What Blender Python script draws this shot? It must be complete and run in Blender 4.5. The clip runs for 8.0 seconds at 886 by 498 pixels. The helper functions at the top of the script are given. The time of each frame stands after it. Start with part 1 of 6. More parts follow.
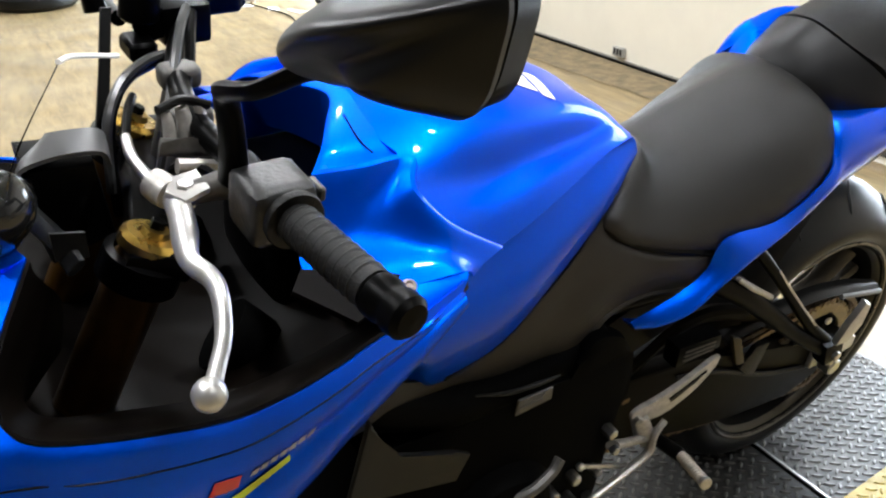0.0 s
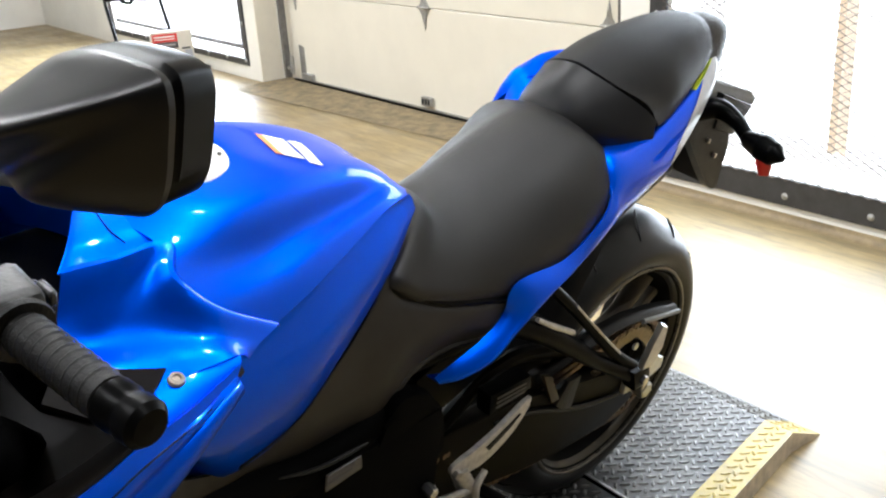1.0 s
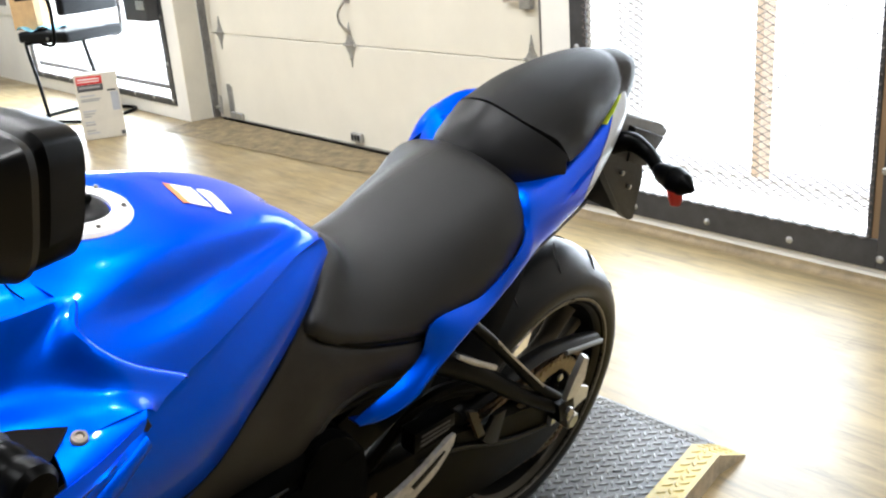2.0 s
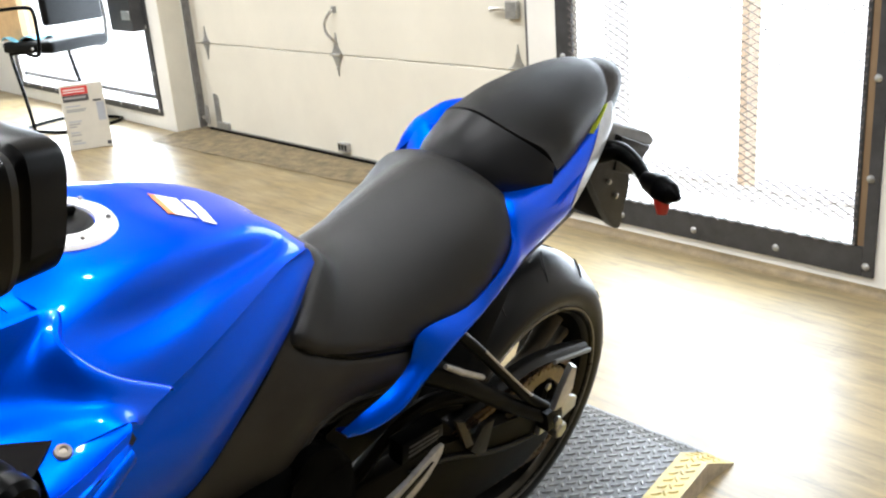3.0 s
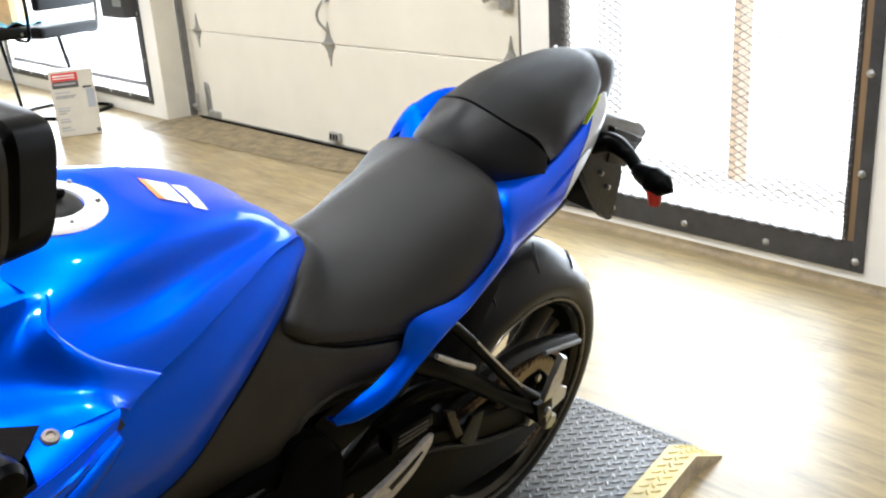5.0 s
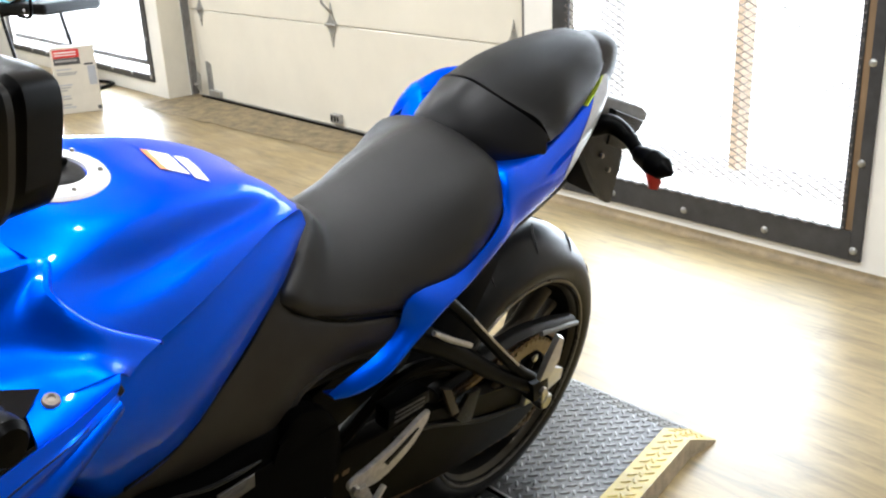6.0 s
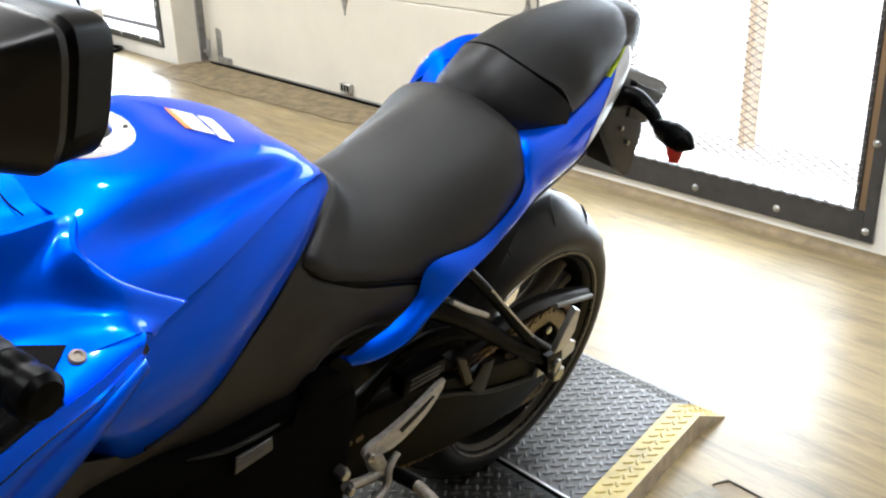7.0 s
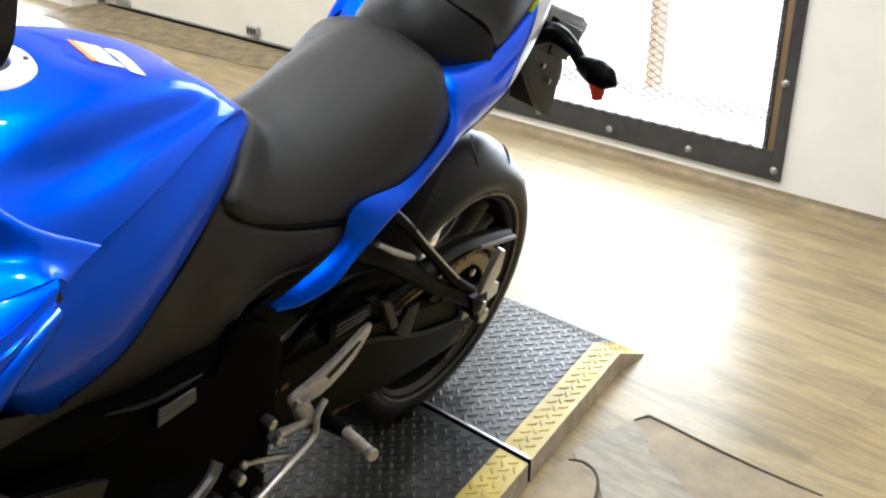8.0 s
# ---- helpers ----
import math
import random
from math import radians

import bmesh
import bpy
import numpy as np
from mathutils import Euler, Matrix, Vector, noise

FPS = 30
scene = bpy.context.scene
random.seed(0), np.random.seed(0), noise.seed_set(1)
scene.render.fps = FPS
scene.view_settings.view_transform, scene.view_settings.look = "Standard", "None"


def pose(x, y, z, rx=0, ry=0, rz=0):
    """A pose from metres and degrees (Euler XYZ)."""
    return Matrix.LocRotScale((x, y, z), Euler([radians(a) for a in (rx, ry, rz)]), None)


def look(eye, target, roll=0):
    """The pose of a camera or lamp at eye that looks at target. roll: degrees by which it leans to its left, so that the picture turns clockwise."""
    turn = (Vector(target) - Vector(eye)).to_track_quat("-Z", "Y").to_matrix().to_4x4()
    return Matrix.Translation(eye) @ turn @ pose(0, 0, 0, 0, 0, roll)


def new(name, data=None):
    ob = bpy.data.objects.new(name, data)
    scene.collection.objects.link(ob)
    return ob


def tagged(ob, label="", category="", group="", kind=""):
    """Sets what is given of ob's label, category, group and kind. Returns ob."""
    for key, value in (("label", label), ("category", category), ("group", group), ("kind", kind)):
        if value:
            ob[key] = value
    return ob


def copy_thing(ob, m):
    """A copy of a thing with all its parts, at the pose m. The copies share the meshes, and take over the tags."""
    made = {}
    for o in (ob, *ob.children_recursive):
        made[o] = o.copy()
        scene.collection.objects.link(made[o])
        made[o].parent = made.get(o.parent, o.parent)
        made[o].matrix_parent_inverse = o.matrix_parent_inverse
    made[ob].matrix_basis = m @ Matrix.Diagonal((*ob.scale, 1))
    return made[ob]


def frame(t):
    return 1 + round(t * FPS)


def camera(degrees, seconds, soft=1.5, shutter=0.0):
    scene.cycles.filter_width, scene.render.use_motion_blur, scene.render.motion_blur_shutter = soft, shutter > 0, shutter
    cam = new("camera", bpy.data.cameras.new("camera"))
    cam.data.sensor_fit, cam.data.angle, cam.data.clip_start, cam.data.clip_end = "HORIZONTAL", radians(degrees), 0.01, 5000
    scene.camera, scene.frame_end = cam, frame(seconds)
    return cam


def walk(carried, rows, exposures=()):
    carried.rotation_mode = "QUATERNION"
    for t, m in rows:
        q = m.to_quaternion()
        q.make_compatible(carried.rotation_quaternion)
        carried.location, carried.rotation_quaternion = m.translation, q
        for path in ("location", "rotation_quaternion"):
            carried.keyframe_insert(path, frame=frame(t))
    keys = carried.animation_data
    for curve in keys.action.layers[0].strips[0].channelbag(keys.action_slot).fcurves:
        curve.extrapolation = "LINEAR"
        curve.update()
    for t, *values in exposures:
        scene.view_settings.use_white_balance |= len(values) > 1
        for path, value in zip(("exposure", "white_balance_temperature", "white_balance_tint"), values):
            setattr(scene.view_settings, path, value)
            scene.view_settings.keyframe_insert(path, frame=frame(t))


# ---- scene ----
cam = camera(49.6, 8.0, soft=2.2)
PATH = [
    (0, (0.218, 0.123, 1.233), (-1.433, 0.907, 0.422), -1.0),
    (0.5, (0.225, 0.168, 1.237), (-1.354, 1.134, 0.479), -2.9),
    (1, (0.229, 0.196, 1.236), (-1.286, 1.284, 0.514), -3.8),
    (1.5, (0.241, 0.212, 1.242), (-1.231, 1.38, 0.556), -4.0),
    (2, (0.253, 0.219, 1.247), (-1.198, 1.422, 0.579), -4.4),
    (3.5, (0.249, 0.222, 1.247), (-1.185, 1.455, 0.597), -4.2),
    (4, (0.246, 0.223, 1.244), (-1.186, 1.458, 0.592), -3.9),
    (4.5, (0.243, 0.225, 1.242), (-1.18, 1.466, 0.581), -3.9),
    (6, (0.253, 0.215, 1.233), (-1.16, 1.447, 0.535), -2.6),
    (6.5, (0.246, 0.224, 1.224), (-1.14, 1.465, 0.49), -2.8),
    (7, (0.233, 0.2, 1.223), (-1.17, 1.413, 0.475), -1.4),
    (7.5, (0.22, 0.183, 1.215), (-1.119, 1.431, 0.409), -1.6),
    (8, (0.197, 0.204, 1.2), (-1.047, 1.52, 0.35), -0.2),
]
walk(cam, [(t, look(eye, target, roll)) for t, eye, target, roll in PATH], [(0.0, 0.46, 6150, 10), (1.0, 0.44, 6150, 10), (2.0, 0.38, 6150, 10), (8.0, 0.38, 6150, 10)])

# ---- world, sun and large lights ----
world = bpy.data.worlds.new("sky")
scene.world = world
world.use_nodes = True
wn = world.node_tree
sky = wn.nodes.new("ShaderNodeTexSky")
sky.sky_type = "NISHITA"
sky.sun_disc = False
sky.sun_elevation = radians(38)
sky.sun_rotation = radians(200)
wn.links.new(sky.outputs["Color"], wn.nodes["Background"].inputs["Color"])
wn.nodes["Background"].inputs["Strength"].default_value = 0.15
SUN = 1.2
sun = new("sun", bpy.data.lights.new("sun", "SUN"))
sun.data.energy, sun.data.angle, sun.data.color = SUN, radians(20), (1.0, 0.96, 0.9)
sun.matrix_world = look((-4, -6, 9), (-3.2, 3, 0))

WIN_LIGHT, LAMP_LIGHT = 76.0, 38.0


def window_light(x0, x1, z0, z1, watts):
    lamp = new("window_daylight", bpy.data.lights.new("window_daylight", "AREA"))
    lamp.data.shape, lamp.data.size, lamp.data.size_y = "RECTANGLE", x1 - x0, z1 - z0
    lamp.data.energy, lamp.data.color = watts, (0.84, 0.93, 1.0)
    lamp.matrix_world = look(((x0 + x1) / 2, 3.29, (z0 + z1) / 2), ((x0 + x1) / 2, 0, (z0 + z1) / 2))


# ---- materials ----
def mat(name, color, rough=0.5, metal=0.0, noise_scale=0.0, amount=0.15, bump=0.0, bump_scale=200.0, coat=0.0, spec=0.5, tint=None, coords="Object", stretch=(1, 1, 1)):
    m = bpy.data.materials.new(name)
    m.use_nodes = True
    nt = m.node_tree
    b = nt.nodes["Principled BSDF"]
    b.inputs["Base Color"].default_value = (*color, 1)
    b.inputs["Roughness"].default_value = rough
    b.inputs["Metallic"].default_value = metal
    b.inputs["Coat Weight"].default_value = coat
    b.inputs["Coat Roughness"].default_value = 0.05
    b.inputs["Specular IOR Level"].default_value = spec
    if tint:
        b.inputs["Specular Tint"].default_value = (*tint, 1)
    tc = nt.nodes.new("ShaderNodeTexCoord")
    mp = nt.nodes.new("ShaderNodeMapping")
    mp.inputs["Scale"].default_value = stretch
    nt.links.new(tc.outputs[coords], mp.inputs["Vector"])
    if noise_scale:
        big = nt.nodes.new("ShaderNodeTexNoise")
        big.inputs["Scale"].default_value = noise_scale
        big.inputs["Detail"].default_value = 8
        big.inputs["Roughness"].default_value = 0.65
        nt.links.new(mp.outputs[0], big.inputs["Vector"])
        ramp = nt.nodes.new("ShaderNodeValToRGB")
        ramp.color_ramp.elements[0].position, ramp.color_ramp.elements[1].position = 0.3, 0.7
        ramp.color_ramp.elements[0].color = (*[c * (1 - amount) for c in color], 1)
        ramp.color_ramp.elements[1].color = (*[min(1, c * (1 + amount)) for c in color], 1)
        nt.links.new(big.outputs["Fac"], ramp.inputs["Fac"])
        nt.links.new(ramp.outputs["Color"], b.inputs["Base Color"])
        rr = nt.nodes.new("ShaderNodeMapRange")
        rr.inputs["To Min"].default_value = max(0.02, rough - 0.08)
        rr.inputs["To Max"].default_value = min(1, rough + 0.08)
        nt.links.new(big.outputs["Fac"], rr.inputs["Value"])
        nt.links.new(rr.outputs[0], b.inputs["Roughness"])
    if bump:
        fine = nt.nodes.new("ShaderNodeTexNoise")
        fine.inputs["Scale"].default_value = bump_scale
        fine.inputs["Detail"].default_value = 4
        nt.links.new(mp.outputs[0], fine.inputs["Vector"])
        bp = nt.nodes.new("ShaderNodeBump")
        bp.inputs["Strength"].default_value = bump
        bp.inputs["Distance"].default_value = 0.002
        nt.links.new(fine.outputs["Fac"], bp.inputs["Height"])
        nt.links.new(bp.outputs[0], b.inputs["Normal"])
    return m


def glow(name, color, strength):
    m = bpy.data.materials.new(name)
    m.use_nodes = True
    b = m.node_tree.nodes["Principled BSDF"]
    b.inputs["Base Color"].default_value = (*color, 1)
    b.inputs["Emission Color"].default_value = (*color, 1)
    b.inputs["Emission Strength"].default_value = strength
    return m


def clear(name, tint=(1, 1, 1), rough=0.02):
    m = bpy.data.materials.new(name)
    m.use_nodes = True
    b = m.node_tree.nodes["Principled BSDF"]
    b.inputs["Base Color"].default_value = (*tint, 1)
    b.inputs["Transmission Weight"].default_value = 1.0
    b.inputs["Roughness"].default_value = rough
    b.inputs["IOR"].default_value = 1.35
    return m


def wood_vinyl():
    """Printed plank vinyl: long planks along x with streaky grain and worn gloss."""
    m = mat("wood_vinyl", (0.44, 0.37, 0.26), rough=0.32, spec=0.5)
    nt = m.node_tree
    b = nt.nodes["Principled BSDF"]
    tc = nt.nodes.new("ShaderNodeTexCoord")
    brick = nt.nodes.new("ShaderNodeTexBrick")
    brick.inputs["Scale"].default_value = 1.0
    brick.inputs["Brick Width"].default_value = 0.92
    brick.inputs["Row Height"].default_value = 0.10
    brick.inputs["Mortar Size"].default_value = 0.0018
    brick.inputs["Mortar Smooth"].default_value = 0.6
    brick.inputs["Color1"].default_value = (0.31, 0.235, 0.115, 1)
    brick.inputs["Color2"].default_value = (0.17, 0.125, 0.060, 1)
    brick.inputs["Mortar"].default_value = (0.13, 0.10, 0.06, 1)
    brick.offset, brick.offset_frequency = 0.37, 3
    nt.links.new(tc.outputs["Object"], brick.inputs["Vector"])
    mp = nt.nodes.new("ShaderNodeMapping")
    mp.inputs["Scale"].default_value = (2.0, 13, 1)
    nt.links.new(tc.outputs["Object"], mp.inputs["Vector"])
    grain = nt.nodes.new("ShaderNodeTexNoise")
    grain.inputs["Scale"].default_value = 1.6
    grain.inputs["Detail"].default_value = 9
    grain.inputs["Roughness"].default_value = 0.74
    grain.inputs["Distortion"].default_value = 0.6
    nt.links.new(mp.outputs[0], grain.inputs["Vector"])
    ramp = nt.nodes.new("ShaderNodeValToRGB")
    e = ramp.color_ramp.elements
    e[0].position, e[0].color = 0.38, (0.135, 0.105, 0.058, 1)
    e[1].position, e[1].color = 0.62, (0.37, 0.275, 0.135, 1)
    nt.links.new(grain.outputs["Fac"], ramp.inputs["Fac"])
    mix = nt.nodes.new("ShaderNodeMix")
    mix.data_type = "RGBA"
    mix.inputs[0].default_value = 0.62
    nt.links.new(brick.outputs["Color"], mix.inputs[6])
    nt.links.new(ramp.outputs["Color"], mix.inputs[7])
    stain = nt.nodes.new("ShaderNodeTexNoise")
    stain.inputs["Scale"].default_value = 2.3
    stain.inputs["Detail"].default_value = 6
    nt.links.new(tc.outputs["Object"], stain.inputs["Vector"])
    rr = nt.nodes.new("ShaderNodeMapRange")
    rr.inputs["From Min"].default_value, rr.inputs["From Max"].default_value = 0.35, 0.7
    rr.inputs["To Min"].default_value, rr.inputs["To Max"].default_value = 0.30, 0.52
    nt.links.new(stain.outputs["Fac"], rr.inputs["Value"])
    nt.links.new(rr.outputs[0], b.inputs["Roughness"])
    nt.links.new(mix.outputs[2], b.inputs["Base Color"])
    bp = nt.nodes.new("ShaderNodeBump")
    bp.inputs["Strength"].default_value, bp.inputs["Distance"].default_value = 0.06, 0.002
    nt.links.new(stain.outputs["Fac"], bp.inputs["Height"])
    nt.links.new(bp.outputs[0], b.inputs["Normal"])
    return m


BLUE = mat("blue_metallic_paint", (0.0006, 0.088, 0.80), rough=0.43, metal=0.88, noise_scale=500, amount=0.05, coat=0.85, spec=0.12, tint=(0.05, 0.4, 1.0))
BLUE.node_tree.nodes["Principled BSDF"].inputs["Coat IOR"].default_value = 1.27
BLUE.node_tree.nodes["Principled BSDF"].inputs["Coat Roughness"].default_value = 0.04
BLACK = mat("textured_black_plastic", (0.019, 0.0170, 0.0150), rough=0.5, noise_scale=40, amount=0.3, bump=0.25, bump_scale=900, spec=0.24)
# Matt near-black: the shade low on the machine is put into this colour.
ENGINEBLACK = mat("shaded_engine_black", (0.0010, 0.0010, 0.0010), rough=0.62, noise_scale=20, amount=0.3, bump=0.15, bump_scale=500, spec=0.02)
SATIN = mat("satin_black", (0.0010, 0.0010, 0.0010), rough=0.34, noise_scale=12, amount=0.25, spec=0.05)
GREYPL = mat("dark_grey_plastic", (0.006, 0.006, 0.006), rough=0.42, noise_scale=25, amount=0.2, bump=0.2, bump_scale=700, spec=0.2)
VINYL = mat("black_seat_vinyl", (0.0068, 0.0066, 0.0065), rough=0.42, noise_scale=9, amount=0.2, bump=0.35, bump_scale=1300, spec=0.33)
PILLION = mat("pillion_vinyl", (0.0045, 0.0045, 0.0046), rough=0.48, noise_scale=9, amount=0.2, bump=0.4, bump_scale=1300, spec=0.2)
TRACK = mat("weathered_track_steel", (0.17, 0.165, 0.16), rough=0.5, metal=0.6, noise_scale=30, amount=0.3)
SILVER = mat("silver_decal", (0.42, 0.43, 0.45), rough=0.35, metal=0.3, noise_scale=60, amount=0.08)
VINYL2 = mat("smooth_seat_vinyl", (0.0045, 0.0045, 0.0048), rough=0.45, noise_scale=9, amount=0.2, bump=0.1, bump_scale=900, spec=0.2)
RIMBLACK = mat("black_rim_paint", (0.0015, 0.0014, 0.0013), rough=0.55, noise_scale=20, amount=0.2, spec=0.05)
RUBBER = mat("tyre_rubber", (0.0030, 0.0030, 0.0030), rough=0.37, noise_scale=14, amount=0.35, bump=0.2, bump_scale=300, spec=0.26)
GRIP = mat("grip_rubber", (0.006, 0.0058, 0.0056), rough=0.5, noise_scale=60, amount=0.4, bump=0.5, bump_scale=500, spec=0.24)
STEEL = mat("bare_steel", (0.5, 0.49, 0.47), rough=0.3, metal=1.0, noise_scale=60, amount=0.25)
ALLOY = mat("brushed_alloy", (0.46, 0.44, 0.41), rough=0.46, metal=0.55, noise_scale=90, amount=0.25, bump=0.1, bump_scale=600)
DULL = mat("dull_cast_metal", (0.09, 0.085, 0.08), rough=0.5, metal=0.6, noise_scale=60, amount=0.35, bump=0.3)
GOLD = mat("gold_anodised", (0.55, 0.36, 0.08), rough=0.28, metal=1.0, noise_scale=50, amount=0.15)
BRONZE = mat("dull_bronze_swingarm", (0.0024, 0.0018, 0.0009), rough=0.42, metal=0.1, noise_scale=20, amount=0.3, spec=0.05)
RED = mat("red_plastic", (0.55, 0.03, 0.02), rough=0.35, noise_scale=30, amount=0.1)
WHITEVINYL = mat("white_decal", (0.8, 0.79, 0.77), rough=0.4, noise_scale=60, amount=0.06)
ORANGEVINYL = mat("orange_decal", (0.8, 0.24, 0.08), rough=0.4, noise_scale=60, amount=0.1)
GREENVINYL = mat("yellow_green_decal", (0.55, 0.68, 0.03), rough=0.35, noise_scale=60, amount=0.1)
GREYVINYL = mat("grey_decal", (0.38, 0.40, 0.45), rough=0.4, noise_scale=60, amount=0.1)
REDVINYL = mat("red_decal", (0.6, 0.03, 0.03), rough=0.4, noise_scale=60, amount=0.1)
RUST = mat("oily_chain", (0.13, 0.085, 0.05), rough=0.45, metal=0.8, noise_scale=200, amount=0.4)
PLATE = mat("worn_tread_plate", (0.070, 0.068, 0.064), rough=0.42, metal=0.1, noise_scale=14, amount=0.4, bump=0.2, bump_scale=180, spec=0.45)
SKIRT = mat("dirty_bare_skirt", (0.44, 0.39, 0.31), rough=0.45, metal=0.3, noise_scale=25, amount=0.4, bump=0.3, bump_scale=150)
# Darker copy of PLATE: the motorcycle's shadow is put into the colour.
DECKPLATE = mat("shaded_platform_plate", (0.024, 0.0235, 0.022), rough=0.55, metal=0.1, noise_scale=14, amount=0.4, bump=0.2, bump_scale=180, spec=0.22)
YELLOW = mat("yellow_safety_paint", (0.42, 0.31, 0.05), rough=0.42, noise_scale=11, amount=0.28, bump=0.15, bump_scale=120)
WALL = mat("white_wall_paint", (0.78, 0.76, 0.71), rough=0.55, noise_scale=3, amount=0.05, bump=0.15, bump_scale=120)
CREAM = mat("cream_door_paint", (0.72, 0.68, 0.58), rough=0.45, noise_scale=2.5, amount=0.05, bump=0.2, bump_scale=260)
REVEAL = mat("beige_reveal_paint", (0.70, 0.66, 0.56), rough=0.55, noise_scale=4, amount=0.08, bump=0.15, bump_scale=120)
CEIL = mat("offwhite_ceiling_paint", (0.42, 0.42, 0.42), rough=0.7, noise_scale=3, amount=0.08)
DARKWALL = mat("dark_grey_wall_paint", (0.09, 0.088, 0.085), rough=0.6, noise_scale=3, amount=0.08, bump=0.15, bump_scale=120)
COVE = mat("shaded_floor_tan", (0.24, 0.18, 0.10), rough=0.5, noise_scale=14, amount=0.35)
BARE = mat("bare_stained_concrete", (0.19, 0.145, 0.08), rough=0.7, noise_scale=13, amount=0.6, bump=0.8, bump_scale=60)
FLAP = mat("greyed_loose_vinyl", (0.27, 0.232, 0.170), rough=0.5, spec=0.3, noise_scale=5, amount=0.35, bump=0.15, bump_scale=30, stretch=(2, 9, 1))
SUBFLOOR = mat("exposed_underlay", (0.27, 0.205, 0.12), rough=0.6, noise_scale=9, amount=0.3, bump=0.4, bump_scale=80)
TORNEDGE = mat("dark_torn_edge", (0.05, 0.037, 0.022), rough=0.7, noise_scale=60, amount=0.4)
FLOOR = wood_vinyl()
FRAME = mat("black_painted_steel", (0.045, 0.045, 0.047), rough=0.5, metal=0.2, noise_scale=14, amount=0.3, bump=0.2)
MESH = mat("dark_expanded_metal", (0.12, 0.10, 0.085), rough=0.5, metal=0.4, noise_scale=30, amount=0.3)
WOODTRIM = mat("brown_wood_trim", (0.20, 0.13, 0.07), rough=0.6, noise_scale=12, amount=0.35, stretch=(1, 1, 0.1))
# Both timbers are paled: the daylight's glare is put into their colours.
ORANGEWOOD = mat("orange_timber_post", (0.85, 0.66, 0.46), rough=0.6, noise_scale=8, amount=0.12, stretch=(1, 1, 0.15))
PALEWOOD = mat("glare_paled_timber", (0.93, 0.86, 0.76), rough=0.6, noise_scale=8, amount=0.08, stretch=(0.15, 1, 1))
GALV = mat("galvanised_steel", (0.42, 0.42, 0.41), rough=0.42, metal=0.8, noise_scale=40, amount=0.2)
SNOW = glow("overexposed_daylight", (1.0, 1.0, 1.0), 1.15)
LAMPGLOW = glow("lamp_diffuser", (1.0, 0.98, 0.94), 18.0)
CARD = mat("white_carton", (0.60, 0.57, 0.50), rough=0.6, noise_scale=12, amount=0.06)
BROWNCARD = mat("brown_cardboard", (0.50, 0.33, 0.16), rough=0.7, noise_scale=20, amount=0.12)
BLUECLOTH = mat("blue_cloth", (0.16, 0.42, 0.55), rough=0.8, noise_scale=30, amount=0.2, bump=0.5)
BLACKFAB = mat("black_upholstery", (0.004, 0.004, 0.004), rough=0.6, noise_scale=30, amount=0.3, bump=0.4, spec=0.1)
PRINT = mat("grey_print", (0.33, 0.33, 0.33), rough=0.6, noise_scale=80, amount=0.1)
DARKPRINT = mat("dark_print", (0.06, 0.06, 0.065), rough=0.5, noise_scale=80, amount=0.2)
PAPER = mat("white_paper", (0.78, 0.77, 0.75), rough=0.7, noise_scale=20, amount=0.05)
SCREEN = clear("clear_windscreen", (0.97, 0.98, 0.99))
PEG = mat("worn_peg_alloy", (0.26, 0.225, 0.185), rough=0.5, metal=0.4, noise_scale=60, amount=0.3)
TRIM = mat("dark_cockpit_trim", (0.0026, 0.0017, 0.0011), rough=0.5, noise_scale=8, amount=0.2, spec=0.05)
SWITCH = mat("switch_plastic", (0.014, 0.014, 0.0135), rough=0.42, noise_scale=140, amount=0.5, bump=0.3, spec=0.4)
LEVER = mat("polished_alloy", (0.62, 0.61, 0.59), rough=0.36, metal=0.8, noise_scale=35, amount=0.18, bump=0.05, bump_scale=300)
MIRRORSHELL = mat("mirror_shell_plastic", (0.003, 0.0029, 0.0029), rough=0.34, noise_scale=20, amount=0.2, bump=0.05, bump_scale=700, spec=0.27)
GLOSSBLACK = mat("gloss_black", (0.01, 0.01, 0.01), rough=0.12, noise_scale=20, amount=0.2, coat=0.5)
HOOD = mat("light_grey_plastic", (0.16, 0.16, 0.16), rough=0.5, noise_scale=25, amount=0.2, bump=0.15)
HOSE = mat("rubber_hose", (0.03, 0.03, 0.03), rough=0.3, noise_scale=40, amount=0.3)
DASHFACE = mat("grey_hood_plastic", (0.045, 0.045, 0.046), rough=0.45, noise_scale=15, amount=0.2)
GROOVE = mat("tread_groove", (0.004, 0.004, 0.004), rough=0.8)
STRIPE = mat("dull_gold_stripe", (0.024, 0.019, 0.010), rough=0.4, metal=0.5, noise_scale=40, amount=0.2)
# Paler than the rim: the window's highlight on the lip is in this colour.
RIMLIP = mat("highlit_rim_lip", (0.11, 0.10, 0.085), rough=0.3, metal=0.7, noise_scale=40, amount=0.3)
SPOKE = mat("bronze_grey_spoke", (0.045, 0.039, 0.030), rough=0.45, metal=0.3, noise_scale=30, amount=0.3, spec=0.3)
FORKGOLD = mat("dark_gold_fork", (0.16, 0.075, 0.012), rough=0.3, metal=0.8, noise_scale=30, amount=0.25)
STEELGOLD = mat("dull_gold_sprocket", (0.17, 0.13, 0.07), rough=0.38, metal=0.8, noise_scale=90, amount=0.3)
MIRRORGLASS = mat("mirror_glass", (0.9, 0.9, 0.9), rough=0.02, metal=1.0)
DARKGLASS = mat("dark_glass", (0.02, 0.022, 0.025), rough=0.06, noise_scale=3, amount=0.1)


